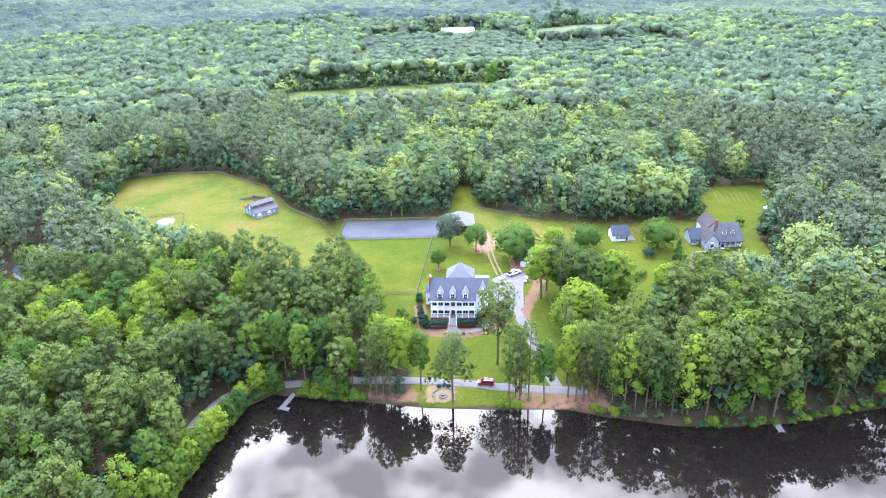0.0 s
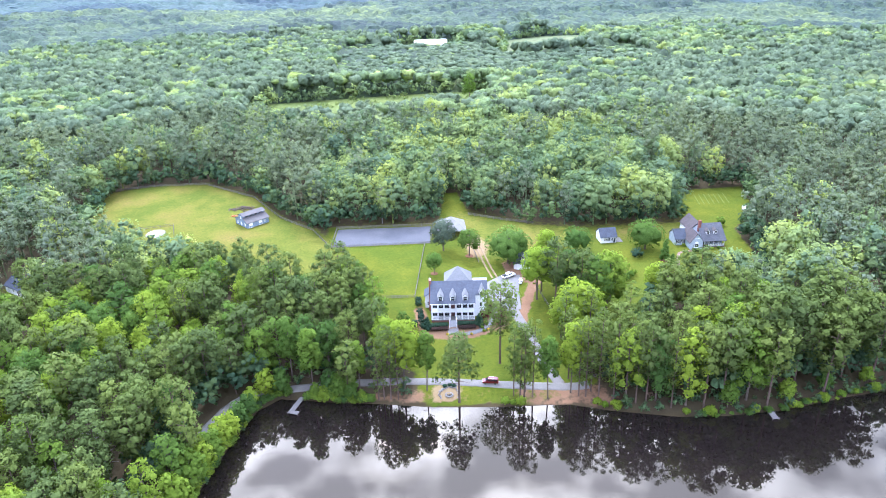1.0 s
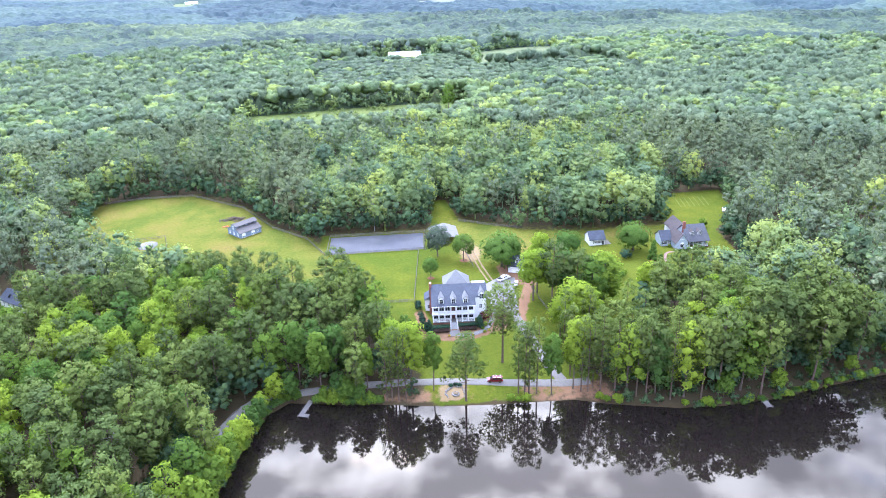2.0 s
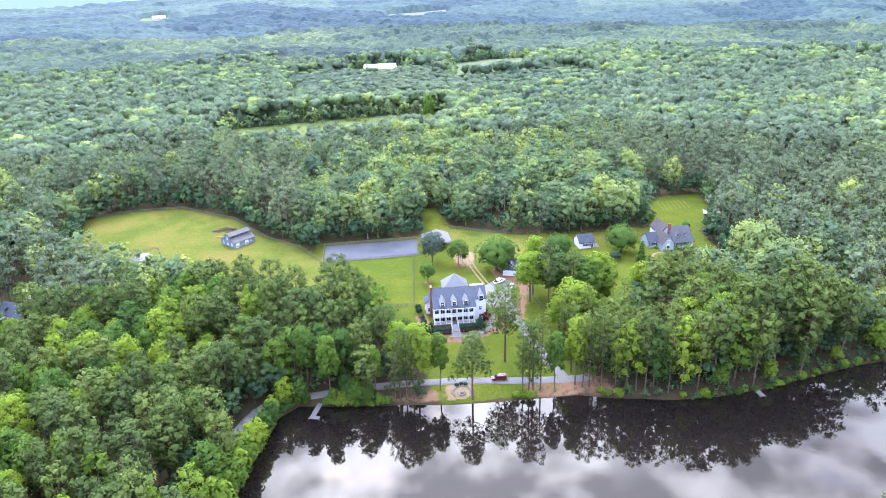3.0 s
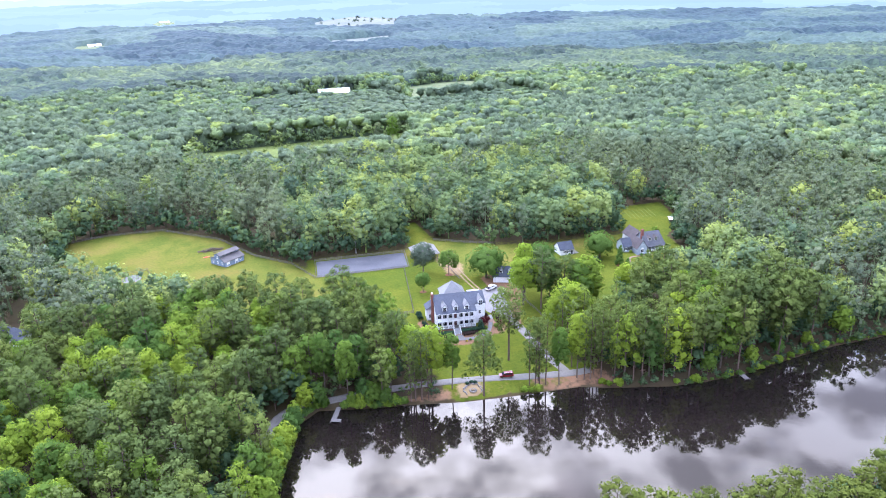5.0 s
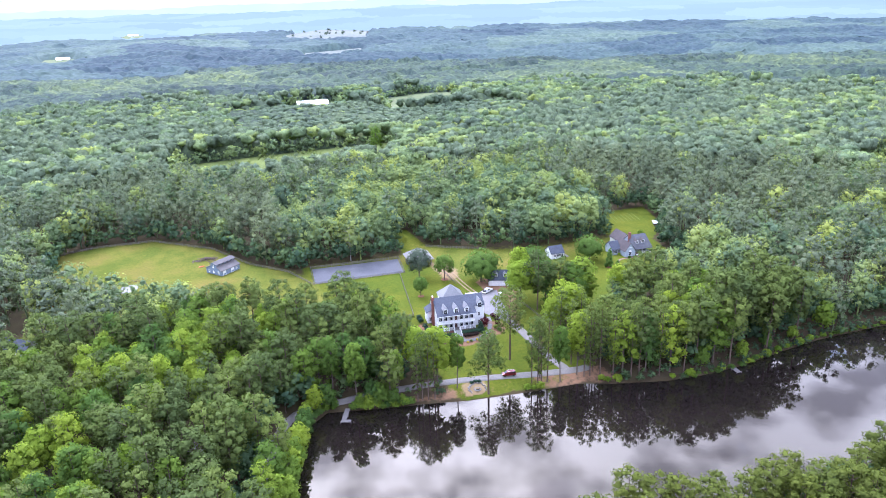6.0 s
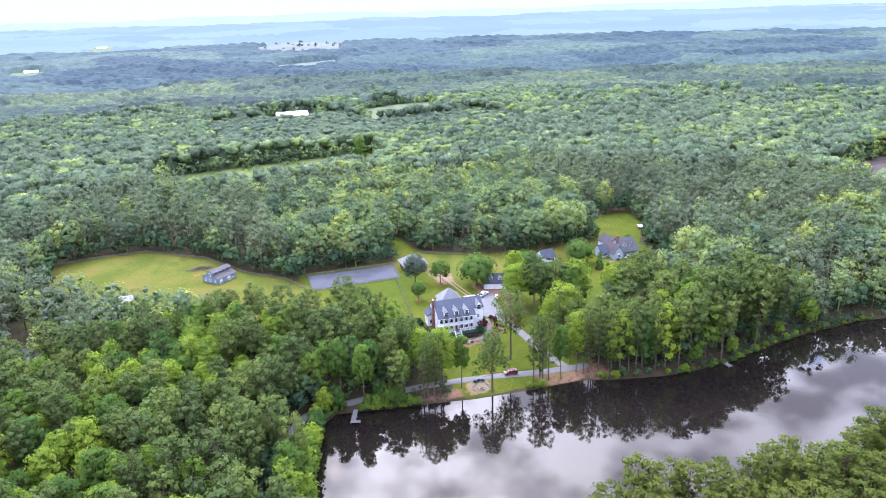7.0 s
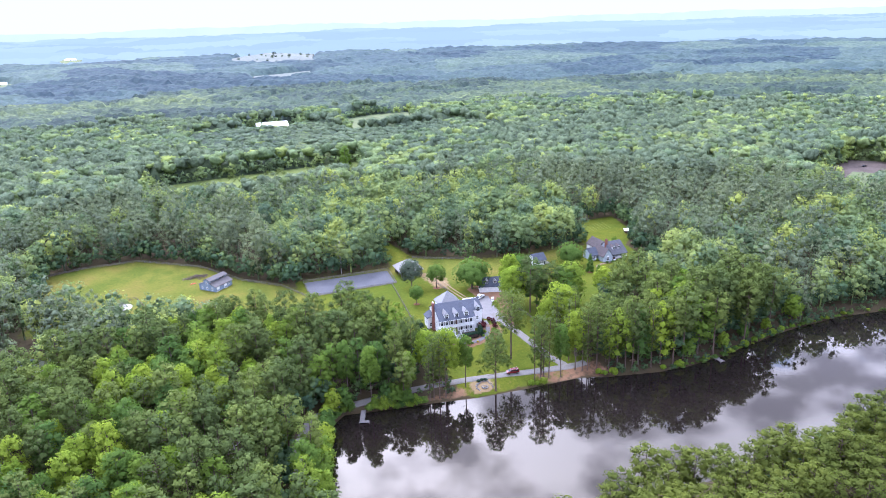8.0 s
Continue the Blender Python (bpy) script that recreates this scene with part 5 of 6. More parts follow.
def gabled(parent, x0, x1, y0, y1, z0, eave, ridge, wall_mat, mat, over=0.4, axis="x", wall="wall", label=""):
    """A block with a gabled roof: walls to the rafters and two roof planes."""
    if axis == "x":
        m = (y0 + y1) / 2
        part(wall, prism(B(), [(y0, z0), (y1, z0), (y1, eave), (m, ridge - 0.12), (y0, eave)], "x", x0, x1), wall_mat, parent)
        k = (ridge - eave) / (m - y0)
        slope(parent, x0 - over, x1 + over, y0 - over, eave - k * over + 0.1, m, ridge + 0.1, mat, label=label)
        slope(parent, x0 - over, x1 + over, y1 + over, eave - k * over + 0.1, m, ridge + 0.1, mat, label=label)
    else:
        m = (x0 + x1) / 2
        part(wall, prism(B(), [(x0, z0), (x1, z0), (x1, eave), (m, ridge - 0.12), (x0, eave)], "y", y0, y1), wall_mat, parent)
        k = (ridge - eave) / (m - x0)
        for s, xe in ((-1, x0 - over), (1, x1 + over)):
            pts = [(xe, y0 - over, eave - k * over + 0.1), (m, y0 - over, ridge + 0.1), (m, y1 + over, ridge + 0.1), (xe, y1 + over, eave - k * over + 0.1)]
            part("roof", slab(B(), pts if s > 0 else pts[::-1], 0.16), mat, parent, label)


def hip(parent, x0, x1, y0, y1, eave, ridge, mat, name="roof", label=""):
    """A pyramid roof over a block."""
    bm = B()
    c = bm.verts.new(((x0 + x1) / 2, (y0 + y1) / 2, ridge))
    e = [bm.verts.new((x, y, eave)) for x, y in ((x0, y0), (x1, y0), (x1, y1), (x0, y1))]
    low = [bm.verts.new((x, y, eave - 0.18)) for x, y in ((x0, y0), (x1, y0), (x1, y1), (x0, y1))]
    for i in range(4):
        j = (i + 1) % 4
        bm.faces.new((e[i], e[j], c)), bm.faces.new((low[i], low[j], e[j], e[i]))
    bm.faces.new(low[::-1])
    return part(name, bm, mat, parent, label)


def dormer(parent, x, y, z, w, h, peak, back, mat, wall_mat, arch=True):
    """A gabled dormer with its own window, standing on the front roof plane."""
    d = part("dormer", prism(B(), [(-w / 2, 0), (w / 2, 0), (w / 2, h), (0, peak), (-w / 2, h)], "y", 0, back), wall_mat, parent, "white gabled dormer")
    d.matrix_basis = pose(x, y, z)
    for s in (-1, 1):
        k = (peak - h) / (w / 2)
        pts = [(s * (w / 2 + 0.22), -0.25, h - 0.22 * k + 0.09), (0, -0.25, peak + 0.09), (0, back, peak + 0.09), (s * (w / 2 + 0.22), back, h - 0.22 * k + 0.09)]
        part("dormer_roof", slab(B(), pts if s > 0 else pts[::-1], 0.1), mat, d)
    # the window is built flat on the dormer's face
    bm = B()
    e = 0.34 * w
    for a in ((-e - 0.09, -0.09, 0.3, -e, -0.003, h + 0.1), (e, -0.09, 0.3, e + 0.09, -0.003, h + 0.1), (-e, -0.09, h + 0.02, e, -0.003, h + 0.1), (-e, -0.09, 0.3, e, -0.003, 0.38), (-0.025, -0.07, 0.38, 0.025, -0.003, h + 0.02), (-e, -0.07, h * 0.6, e, -0.003, h * 0.6 + 0.05)):
        box(bm, *a)
    part("dormer_window", bm, white_paint, d)
    part("pane", box(B(), -e, -0.03, 0.38, e, -0.004, h + 0.02), glass_mat, d, "dark window glass")
    return d


def railing(parent, x0, x1, y, z, h=0.95):
    bm = B()
    box(bm, x0, y - 0.05, z + h - 0.08, x1, y + 0.05, z + h)
    box(bm, x0, y - 0.04, z + 0.1, x1, y + 0.04, z + 0.18)
    n = max(2, int((x1 - x0) / 0.16))
    for i in range(n):
        c = x0 + (i + 0.5) * (x1 - x0) / n
        box(bm, c - 0.025, y - 0.025, z + 0.18, c + 0.025, y + 0.025, z + h - 0.08)
    return part("railing", bm, white_paint, parent)


def main_house():
    g = z_at(*HOUSE)
    h = thing("house", pose(*HOUSE, g, 0, 0, -4), "large white two-storey house with a double porch and grey shingle roof", "house")
    W, F1, F2, EAVE, RIDGE, RY = 7.35, 1.0, 4.0, 7.2, 11.6, 8.5
    part("foundation", box(B(), -W, 0.1, -1.6, W, 14.6, F1 - 0.2), brick_red, h, "red brick foundation")
    pitch = (RIDGE - EAVE) / (RY + 0.4)
    top = lambda y: EAVE + pitch * (y + 0.4)
    part("wall", prism(B(), [(2.4, F1 - 0.2), (14.6, F1 - 0.2), (14.6, 7.9), (RY, RIDGE - 0.3), (2.4, top(2.4) - 0.3)], "x", -W, W), cream_siding, h, "white clapboard walls")
    for z, y0 in ((F1, -0.15), (F2, 0.0)):
        part("porch_floor", box(B(), -W, y0, z - 0.2, W, 2.397, z), white_paint if z > 2 else deck_wood, h)
    part("porch_beam", box(B(), -W, 0.02, EAVE - 0.3, W, 0.32, EAVE - 0.02), white_paint, h)
    slope(h, -W - 0.35, W + 0.35, -0.3, top(-0.3), RY, RIDGE, roof_blue, label="blue-grey shingle roof")
    slope(h, -W - 0.35, W + 0.35, 15.2, 7.75, RY, RIDGE, roof_blue, label="blue-grey shingle roof")
    part("gutter", box(B(), -W - 0.35, -0.42, top(-0.3) - 0.15, W + 0.35, -0.31, top(-0.3) - 0.02), white_paint, h)
    step = (2 * W - 0.3) / 7
    xs = [-W + 0.15 + i * step for i in range(8)]
    for x in xs:
        bm = B()
        box(bm, x - 0.13, 0.04, F1, x + 0.13, 0.30, EAVE - 0.3)
        for z in (F1, F2 - 0.45, F2, EAVE - 0.5):
            box(bm, x - 0.18, -0.01, z + 0.002, x + 0.18, 0.35, z + 0.18)
        part("column", bm, white_paint, h, "white square porch column")
    for i in range(7):
        if i != 3:
            railing(h, xs[i] + 0.14, xs[i + 1] - 0.14, 0.17, F1)
        railing(h, xs[i] + 0.14, xs[i + 1] - 0.14, 0.17, F2)
        c = (xs[i] + xs[i + 1]) / 2
        for z in (F1, F2):
            if i == 3:
                door(h, c, 2.4, z, 1.3, 2.3)
            else:
                window(h, c, 2.4, z + 0.12, 1.75, 2.45)
    # wing beside the main block
    part("wing_wall", prism(B(), [(3.4, -1.4), (14.2, -1.4), (14.2, 7.7), (RY, RIDGE - 0.3), (3.4, top(3.4) - 0.3)], "x", W + 0.002, W + 4.3), cream_siding, h, "white clapboard wing wall")
    slope(h, W + 0.352, W + 4.6, 2.9, top(2.9), RY, RIDGE, roof_blue)
    slope(h, W + 0.352, W + 4.6, 15.2, 7.75, RY, RIDGE, roof_blue)
    dormer(h, W + 2.6, 3.2, 7.6, 2.0, 2.2, 3.5, 4.2, roof_pale, cream_siding)
    for z in (0.9, 4.2):
        window(h, W + 2.3, 3.4, z, 1.0, 1.6)
    for y in (6.0, 11.0):
        for z in (1.6, 4.8):
            window(h, W + 4.3, y, z, 0.95, 1.6, 90)
            if not 7 < y < 9:
                window(h, -W, y - 1.6, z, 0.95, 1.6, -90)
    for x in (-4.2, 0, 4.2):
        dormer(h, x, 1.0, 7.4, 1.75, 1.9, 2.85, 4.4, roof_pale, cream_siding)
    # outside chimney on the gable end
    bm = B()
    box(bm, -W - 0.95, 6.9, -1.2, -W - 0.002, 8.9, 4.2)
    box(bm, -W - 0.85, 7.2, 4.2, -W - 0.002, 8.6, 12.2)
    box(bm, -W - 0.95, 7.1, 12.2, -W + 0.05, 8.7, 12.4)
    c = part("chimney", bm, brick_red, h, "red brick chimney")
    for y in (7.55, 8.25):
        part("flue", tube(B(), [(-W - 0.42, y, 12.4), (-W - 0.42, y, 12.8)], [0.22, 0.2], 10), white_paint, c, "white chimney pot")
    # low side room, rear sunroom, flat-roofed rear room
    part("side_room_wall", box(B(), -W - 2.4, 9.4, -1.2, -W - 0.003, 14.4, 5.2), cream_siding, h)
    part("side_room_roof", slab(B(), [(-W - 2.8, 9.0, 5.15), (-W - 0.003, 9.0, 6.9), (-W - 0.003, 14.8, 6.9), (-W - 2.8, 14.8, 5.15)], 0.15), roof_blue, h)
    window(h, -W - 1.2, 9.4, 1.6, 0.95, 1.6)
    window(h, -W - 2.4, 12, 1.6, 0.95, 1.6, -90)
    part("sunroom_wall", box(B(), -2.6, 14.602, -1.0, 6.4, 22.6, 7.5), cream_siding, h)
    hip(h, -3.1, 6.9, 14.1, 23.2, 7.6, 12.4, roof_pale, "sunroom_roof", "pale grey pyramid roof")
    part("rear_room_wall", box(B(), 7.4, 11.2, 7.0, 11.8, 15.0, 8.9), cream_siding, h)
    part("rear_room_roof", box(B(), 7.15, 10.9, 8.902, 12.05, 15.3, 9.1), roof_flat, h, "flat pale roof")
    # front steps with solid white side rails
    n = 9
    bm = B()
    for i in range(n):
        box(bm, -1.15, -0.16 - (i + 1) * 0.32, -1.6, 1.15, -0.16 - i * 0.32, F1 - (i + 1) * 0.165)
    part("steps", bm, roof_flat, h, "pale painted front steps")
    for s in (-1, 1):
        bm = B()
        a, b = (0.05, F1), (-0.16 - n * 0.32, F1 - n * 0.165)
        prism(bm, [(a[0], a[1] + 0.82), (b[0], b[1] + 0.82), (b[0], b[1] + 0.98), (a[0], a[1] + 0.98)], "x", s * 1.23 - 0.06, s * 1.23 + 0.06)
        prism(bm, [(a[0], a[1] - 0.3), (b[0], b[1] - 0.3), (b[0], b[1] + 0.12), (a[0], a[1] + 0.12)], "x", s * 1.23 - 0.08, s * 1.23 + 0.08)
        for k in range(10):
            y, z = a[0] + (b[0] - a[0]) * (k + 0.5) / 10, a[1] + (b[1] - a[1]) * (k + 0.5) / 10
            box(bm, s * 1.23 - 0.03, y - 0.03, z + 0.1, s * 1.23 + 0.03, y + 0.03, z + 0.84)
        box(bm, s * 1.23 - 0.1, b[0] - 0.22, b[1] - 0.4, s * 1.23 + 0.1, b[0] - 0.02, b[1] + 1.1)
        part("stair_rail", bm, white_paint, h)


main_house()


def garage():
    g = z_at(34, 238)
    o = thing("garage", pose(36.2, 240.6, g, 0, 0, -20), "white clapboard garage with a dark roof and dormer", "garage")
    gabled(o, -5, 5, -3.6, 3.6, -0.3, 3.0, 6.2, cream_siding, roof_blue)
    for x in (-2.3, 2.3):
        bm = box(B(), x - 1.35, -3.68, 0.02, x + 1.35, -3.602, 2.3)
        for k in range(4):
            box(bm, x - 1.25, -3.7, 0.1 + k * 0.55, x + 1.25, -3.68, 0.52 + k * 0.55)
        part("garage_door", bm, white_paint, o, "white panelled garage door")
    dormer(o, -1.6, -2.6, 3.7, 1.4, 1.4, 2.1, 2.4, roof_pale, cream_siding)
    dormer(o, 2.2, -2.6, 3.7, 1.4, 1.4, 2.1, 2.4, roof_pale, cream_siding)


garage()


def cottage():
    g = z_at(73, 261)
    o = thing("cottage", pose(73.4, 262.6, g, 0, 0, 2), "small white outbuilding with a dark blue-grey roof", "outbuilding")
    gabled(o, -3.3, 3.3, -3.4, 3.4, -0.3, 2.9, 5.6, cream_siding, roof_blue)
    for x in (-0.9, 1.0):
        window(o, x, -3.4, 1.0, 0.9, 1.2, shutters=True)
    door(o, 2.5, -3.4, 0.1, 0.9, 2.0, mat=shutter_mat)
    part("deck", box(B(), 3.302, -3.2, -0.35, 6.4, 1.4, 0.12), deck_wood, o, "brown timber deck")


cottage()


def second_house():
    g = z_at(110, 255)
    o = thing("house", pose(110.5, 254.0, g), "pale blue cottage-style house with brown-grey roofs", "house")
    part("foundation", box(B(), -2.9, -4.2, -0.4, 8.9, 7.0, 0.45), brick_red, o)
    # main block, ridge along x, long front roof over the porch
    part("wall", prism(B(), [(-1.8, 0.4), (6.8, 0.4), (6.8, 4.4), (3.0, 7.7), (-1.8, 4.6)], "x", -0.5, 8.6), pale_blue_siding, o, "pale blue clapboard walls")
    slope(o, -0.8, 9.2, -4.7, 3.0, 3.0, 8.0, roof_slate, label="grey shingle roof")
    slope(o, -0.8, 9.2, 7.3, 4.1, 3.0, 8.0, roof_slate)
    for x in (2.2, 5.4):
        dormer(o, x, -1.7, 4.6, 1.5, 1.6, 2.4, 3.0, roof_brown, cream_siding)
    part("porch_floor", box(B(), -0.3, -4.3, 0.2, 8.6, -1.802, 0.45), deck_wood, o)
    for x in (0.2, 2.0, 4.0, 6.2, 8.4):
        part("column", box(B(), x - 0.1, -4.2, 0.452, x + 0.1, -4.0, 2.9), white_paint, o)
    railing(o, 2.1, 8.3, -4.1, 0.45)
    for x in (3.0, 5.2, 7.2):
        window(o, x, -1.8, 1.1, 0.9, 1.5, shutters=True)
    door(o, 1.0, -1.8, 0.46, 1.0, 2.1, mat=shutter_mat)
    bm = B()
    for i in range(4):
        box(bm, 0.3, -4.3 - (i + 1) * 0.3, -0.4, 1.9, -4.3 - i * 0.3, 0.3 - i * 0.17)
    part("steps", bm, white_paint, o)
    # front gable with its tall arched window
    gabled(o, -6.2, -0.9, -5.2, 4.5, -0.3, 3.3, 6.9, pale_blue_siding, roof_brown, axis="y", wall="gable_wall")
    window(o, -3.55, -5.2, 0.8, 1.6, 1.7, arch=True)
    part("gable_trim", box(B(), -4.6, -5.28, 4.6, -2.5, -5.202, 4.75), white_paint, o)
    # low wing and rear wing
    gabled(o, -10.5, -6.202, -0.4, 6.8, -0.3, 3.0, 5.9, pale_blue_siding, roof_blue, wall="wing_wall")
    for x in (-9.4, -7.4):
        window(o, x, -0.4, 0.9, 1.0, 1.4, shutters=True)
    gabled(o, -2.0, 5.0, 7.002, 17.0, -0.3, 3.6, 7.0, cream_siding, roof_brown, axis="y", wall="rear_wing_wall")
    part("chimney", box(B(), -0.9, 1.0, 5.0, 0.2, 2.0, 9.9), brick_red, o, "red brick chimney")


second_house()


def pavilion():
    g = z_at(8.5, 278)
    o = thing("pavilion", pose(8.6, 278.2, g, 0, 0, 0), "open timber shelter under a weathered tan-grey hip roof", "shelter")
    for x in (-5.2, 5.2):
        for y in (-5.2, 0, 5.2):
            part("post", box(B(), x - 0.1, y - 0.1, -0.3, x + 0.1, y + 0.1, 3.2), fence_wood, o)
    part("beam", box(B(), -5.4, -5.4, 2.9, 5.4, 5.4, 3.15), fence_wood, o)
    hip(o, -6.3, 6.3, -6.3, 6.3, 3.4, 7.8, roof_tan, label="weathered tan-grey metal roof")
    part("back_wall", box(B(), -5.2, 4.9, -0.2, 5.2, 5.05, 2.9), fence_wood, o)


pavilion()


def stable():
    g = z_at(-82.5, 302)
    o = thing("stable", pose(-82.6, 302.2, g, 0, 0, 41.5), "faded blue timber stable with a raised centre roof", "barn")
    # low side aisle, tall middle with clerestory, rear aisle; ridge along x
    part("wall", prism(B(), [(-5.2, -0.3), (5.2, -0.3), (5.2, 2.9), (1.9, 4.0), (1.9, 5.2), (0, 6.0), (-1.9, 5.2), (-1.9, 4.2), (-5.2, 2.7)], "x", -5.6, 5.6), blue_siding, o, "faded blue board walls")
    slope(o, -6.0, 6.0, -5.7, 2.6, -1.9, 4.35, roof_barn, label="weathered metal roof")
    slope(o, -6.0, 6.0, 5.7, 2.85, 1.9, 4.15, roof_barn)
    slope(o, -6.0, 6.0, -2.5, 5.15, 0, 6.2, roof_barn)
    slope(o, -6.0, 6.0, 2.5, 5.15, 0, 6.2, roof_barn)
    for x in (-3.6, -1.2, 1.2, 3.6):
        part("clerestory_window", box(B(), x - 0.7, -1.96, 4.5, x + 0.7, -1.902, 5.0), glass_mat, o)
    for x in (-3.8, 1.2):
        d = part("stable_door", box(B(), x - 0.9, -5.28, 0, x + 0.9, -5.202, 2.2), white_paint, o, "white stable door")
        bm = B()
        box(bm, x - 0.75, -5.3, 0.1, x - 0.05, -5.28, 1.0), box(bm, x + 0.05, -5.3, 0.1, x + 0.75, -5.28, 1.0)
        part("door_panel", bm, blue_siding, d)
    window(o, 3.6, -5.2, 1.0, 0.9, 0.9)
    for y in (-3.2, 0.0, 3.2):
        window(o, -5.6, y, 0.9, 0.9, 1.2, -90)
    window(o, -5.6, 0.0, 3.6, 1.0, 1.2, -90)


stable()


def open_shed():
    g = z_at(146, 285)
    o = thing("open_shed", pose(146.0, 285.6, g, 0, 0, -25), "small open shed with a white metal roof", "shed")
    for x in (-2.2, 2.2):
        for y in (-2.0, 2.0):
            part("post", box(B(), x - 0.07, y - 0.07, -0.2, x + 0.07, y + 0.07, 2.3), fence_wood, o)
    slope(o, -2.8, 2.8, -2.6, 2.25, 0, 2.9, white_metal, label="white metal roof")
    slope(o, -2.8, 2.8, 2.6, 2.25, 0, 2.9, white_metal)
    part("back_wall", box(B(), -2.3, 1.95, -0.1, 2.3, 2.05, 2.3), fence_wood, o)
    part("stored_timber", box(B(), -1.8, -0.6, 0.0, 1.6, 1.6, 1.1), straw_mulch, o)


open_shed()


def far_barn():
    g = z_at(25, 848)
    o = thing("far_barn", pose(25.5, 850, g, 0, 0, 2), "long low barn with a bright white metal roof", "barn")
    gabled(o, -18.5, 18.5, -8, 8, -0.5, 4.2, 8.6, cream_siding, white_metal, 0.8)
    for x in range(-15, 16, 6):
        part("barn_door", box(B(), x - 1.4, -8.1, 0, x + 1.4, -8.002, 3.0), shutter_mat, o)


far_barn()

# ---- yard, bank and loose things ----
def bush(name, label, x, y, wide, tall, mat, seed, group="", category="shrub"):
    """One rounded shrub, leafy to the ground."""
    rng = np.random.default_rng(seed)
    shape = broad_crown(rng, tall, wide, 9, 26, 0.28 + 0.08 * wide, low=-0.1)
    shape[0][:, 2] = np.maximum(shape[0][:, 2], -0.15)
    ob = new(name, raw_mesh(name, shape, mat))
    ob.matrix_basis = pose(x, y, z_at(x, y))
    return tagged(ob, label, category, group)


def cone_bush(x, y, wide, tall, seed, name="conical_evergreen", label="clipped dark green conical evergreen beside the porch", category="shrub", group="conical evergreens", mat=None):
    rng = np.random.default_rng(seed)
    lobes = []
    for i in range(22):
        u = (i + 0.5) / 22
        a = i * 2.4
        r = wide * math.sqrt(1 - u) * 0.6
        lobes.append((math.cos(a) * r, math.sin(a) * r, 0.3 + u * (tall - 0.6), wide * (0.55 - 0.3 * u)))
    shape = lobes_to_mesh(lobes, 1.0, 20, 0.35, 0.8, rng)
    ob = new(name, raw_mesh(name, shape, mat or leaf_dark))
    ob.matrix_basis = pose(x, y, z_at(x, y))
    return tagged(ob, label, category, group)


def hedge(x0, x1, y, deep, tall, mat, label, seed):
    rng = np.random.default_rng(seed)
    n = int((x1 - x0) / 0.7)
    lobes = [(-(x1 - x0) / 2 + (i + 0.5) * (x1 - x0) / n, s * deep / 4 + rng.normal() * 0.05, tall * 0.52, tall * 0.55) for i in range(n) for s in (-1, 1)]
    shape = lobes_to_mesh(lobes, 0.95, 16, 0.35, 0.8, rng)
    shape[0][:, 2] = np.clip(shape[0][:, 2], -0.2, tall)
    ob = new("hedge", raw_mesh("hedge", shape, mat))
    c = (x0 + x1) / 2
    ob.matrix_basis = pose(c, y, z_at(c, y))
    return tagged(ob, label, "hedge", "front hedges")


cone_bush(-5.3, 198.6, 1.6, 5.0, 1)
cone_bush(12.3, 198.7, 1.6, 5.0, 2)
hedge(-4.0, 1.6, 197.9, 1.5, 1.15, leaf_brown, "low dark bronze-leaved clipped hedge in front of the porch", 3)
hedge(5.2, 11.0, 197.9, 1.5, 1.15, leaf_brown, "low dark bronze-leaved clipped hedge in front of the porch", 4)
hedge(-4.2, 1.7, 199.7, 1.2, 1.5, leaf_dark, "clipped dark green hedge against the porch", 5)
hedge(5.0, 11.2, 199.7, 1.2, 1.5, leaf_dark, "clipped dark green hedge against the porch", 6)
for i, (x, y) in enumerate([(-6.8, 199.6), (-7.1, 202.4), (-7.2, 205.0), (-7.4, 207.6), (-7.8, 213.2), (-7.8, 216.0), (-9.4, 201.2)]):
    bush("round_shrub", "rounded dark green shrub beside the house wall", x, y, 1.5, 2.4, leaf_dark, 20 + i, "shrubs beside the house")
bush("side_bush", "large round green bush beside the mulch bed", -13.4, 203.4, 2.7, 4.6, leaf_shade, 30)
bush("red_leaf_bush", "large dark red-leaved bush at the house corner", 14.6, 202.4, 2.3, 3.8, leaf_red, 31)
for i, (x, y, r) in enumerate([(16.9, 207.8, 1.2), (20.6, 208.2, 1.15), (21.6, 206.4, 1.2), (21.0, 204.2, 1.25), (20.4, 201.8, 1.35), (17.0, 204.6, 1.0)]):
    bush("rounded_bush", "rounded dark red-brown bush beside the front walk", x, y, r, 1.9, leaf_red if i % 3 else leaf_brown, 40 + i, "bushes along the walk")
for i, (x, y, r) in enumerate([(18.6, 199.8, 1.1), (19.6, 197.8, 1.0), (14.6, 199.6, 0.9), (13.2, 197.4, 0.7), (6.9, 194.3, 0.6), (13.6, 195.6, 0.6)]):
    bush("round_shrub", "small rounded green shrub in the mulch bed", x, y, r, r * 1.5, leaf_broad, 50 + i, "shrubs in the bed")
for i, (x, y) in enumerate([(1.3, 195.3), (5.4, 194.0), (9.3, 194.6), (15.2, 196.4)]):
    bush("flower_clump", "clump of yellow flowers in the mulch bed", x, y, 0.5, 0.7, leaf_yellow, 60 + i, "flower clumps", "flowers")
cone_bush(90.6, 240.0, 2.3, 9.5, 70, "evergreen_tree", "narrow columnar grey-green evergreen by the walk", "tree", "columnar evergreens", leaf_shade)
cone_bush(91.2, 233.6, 1.7, 6.0, 71, "evergreen_tree", "short columnar green evergreen by the walk", "tree", "columnar evergreens", leaf_shade)
bush("lawn_bush", "wide low grey-green bush on the lawn", 80.6, 243.6, 3.2, 4.6, leaf_dark, 72)
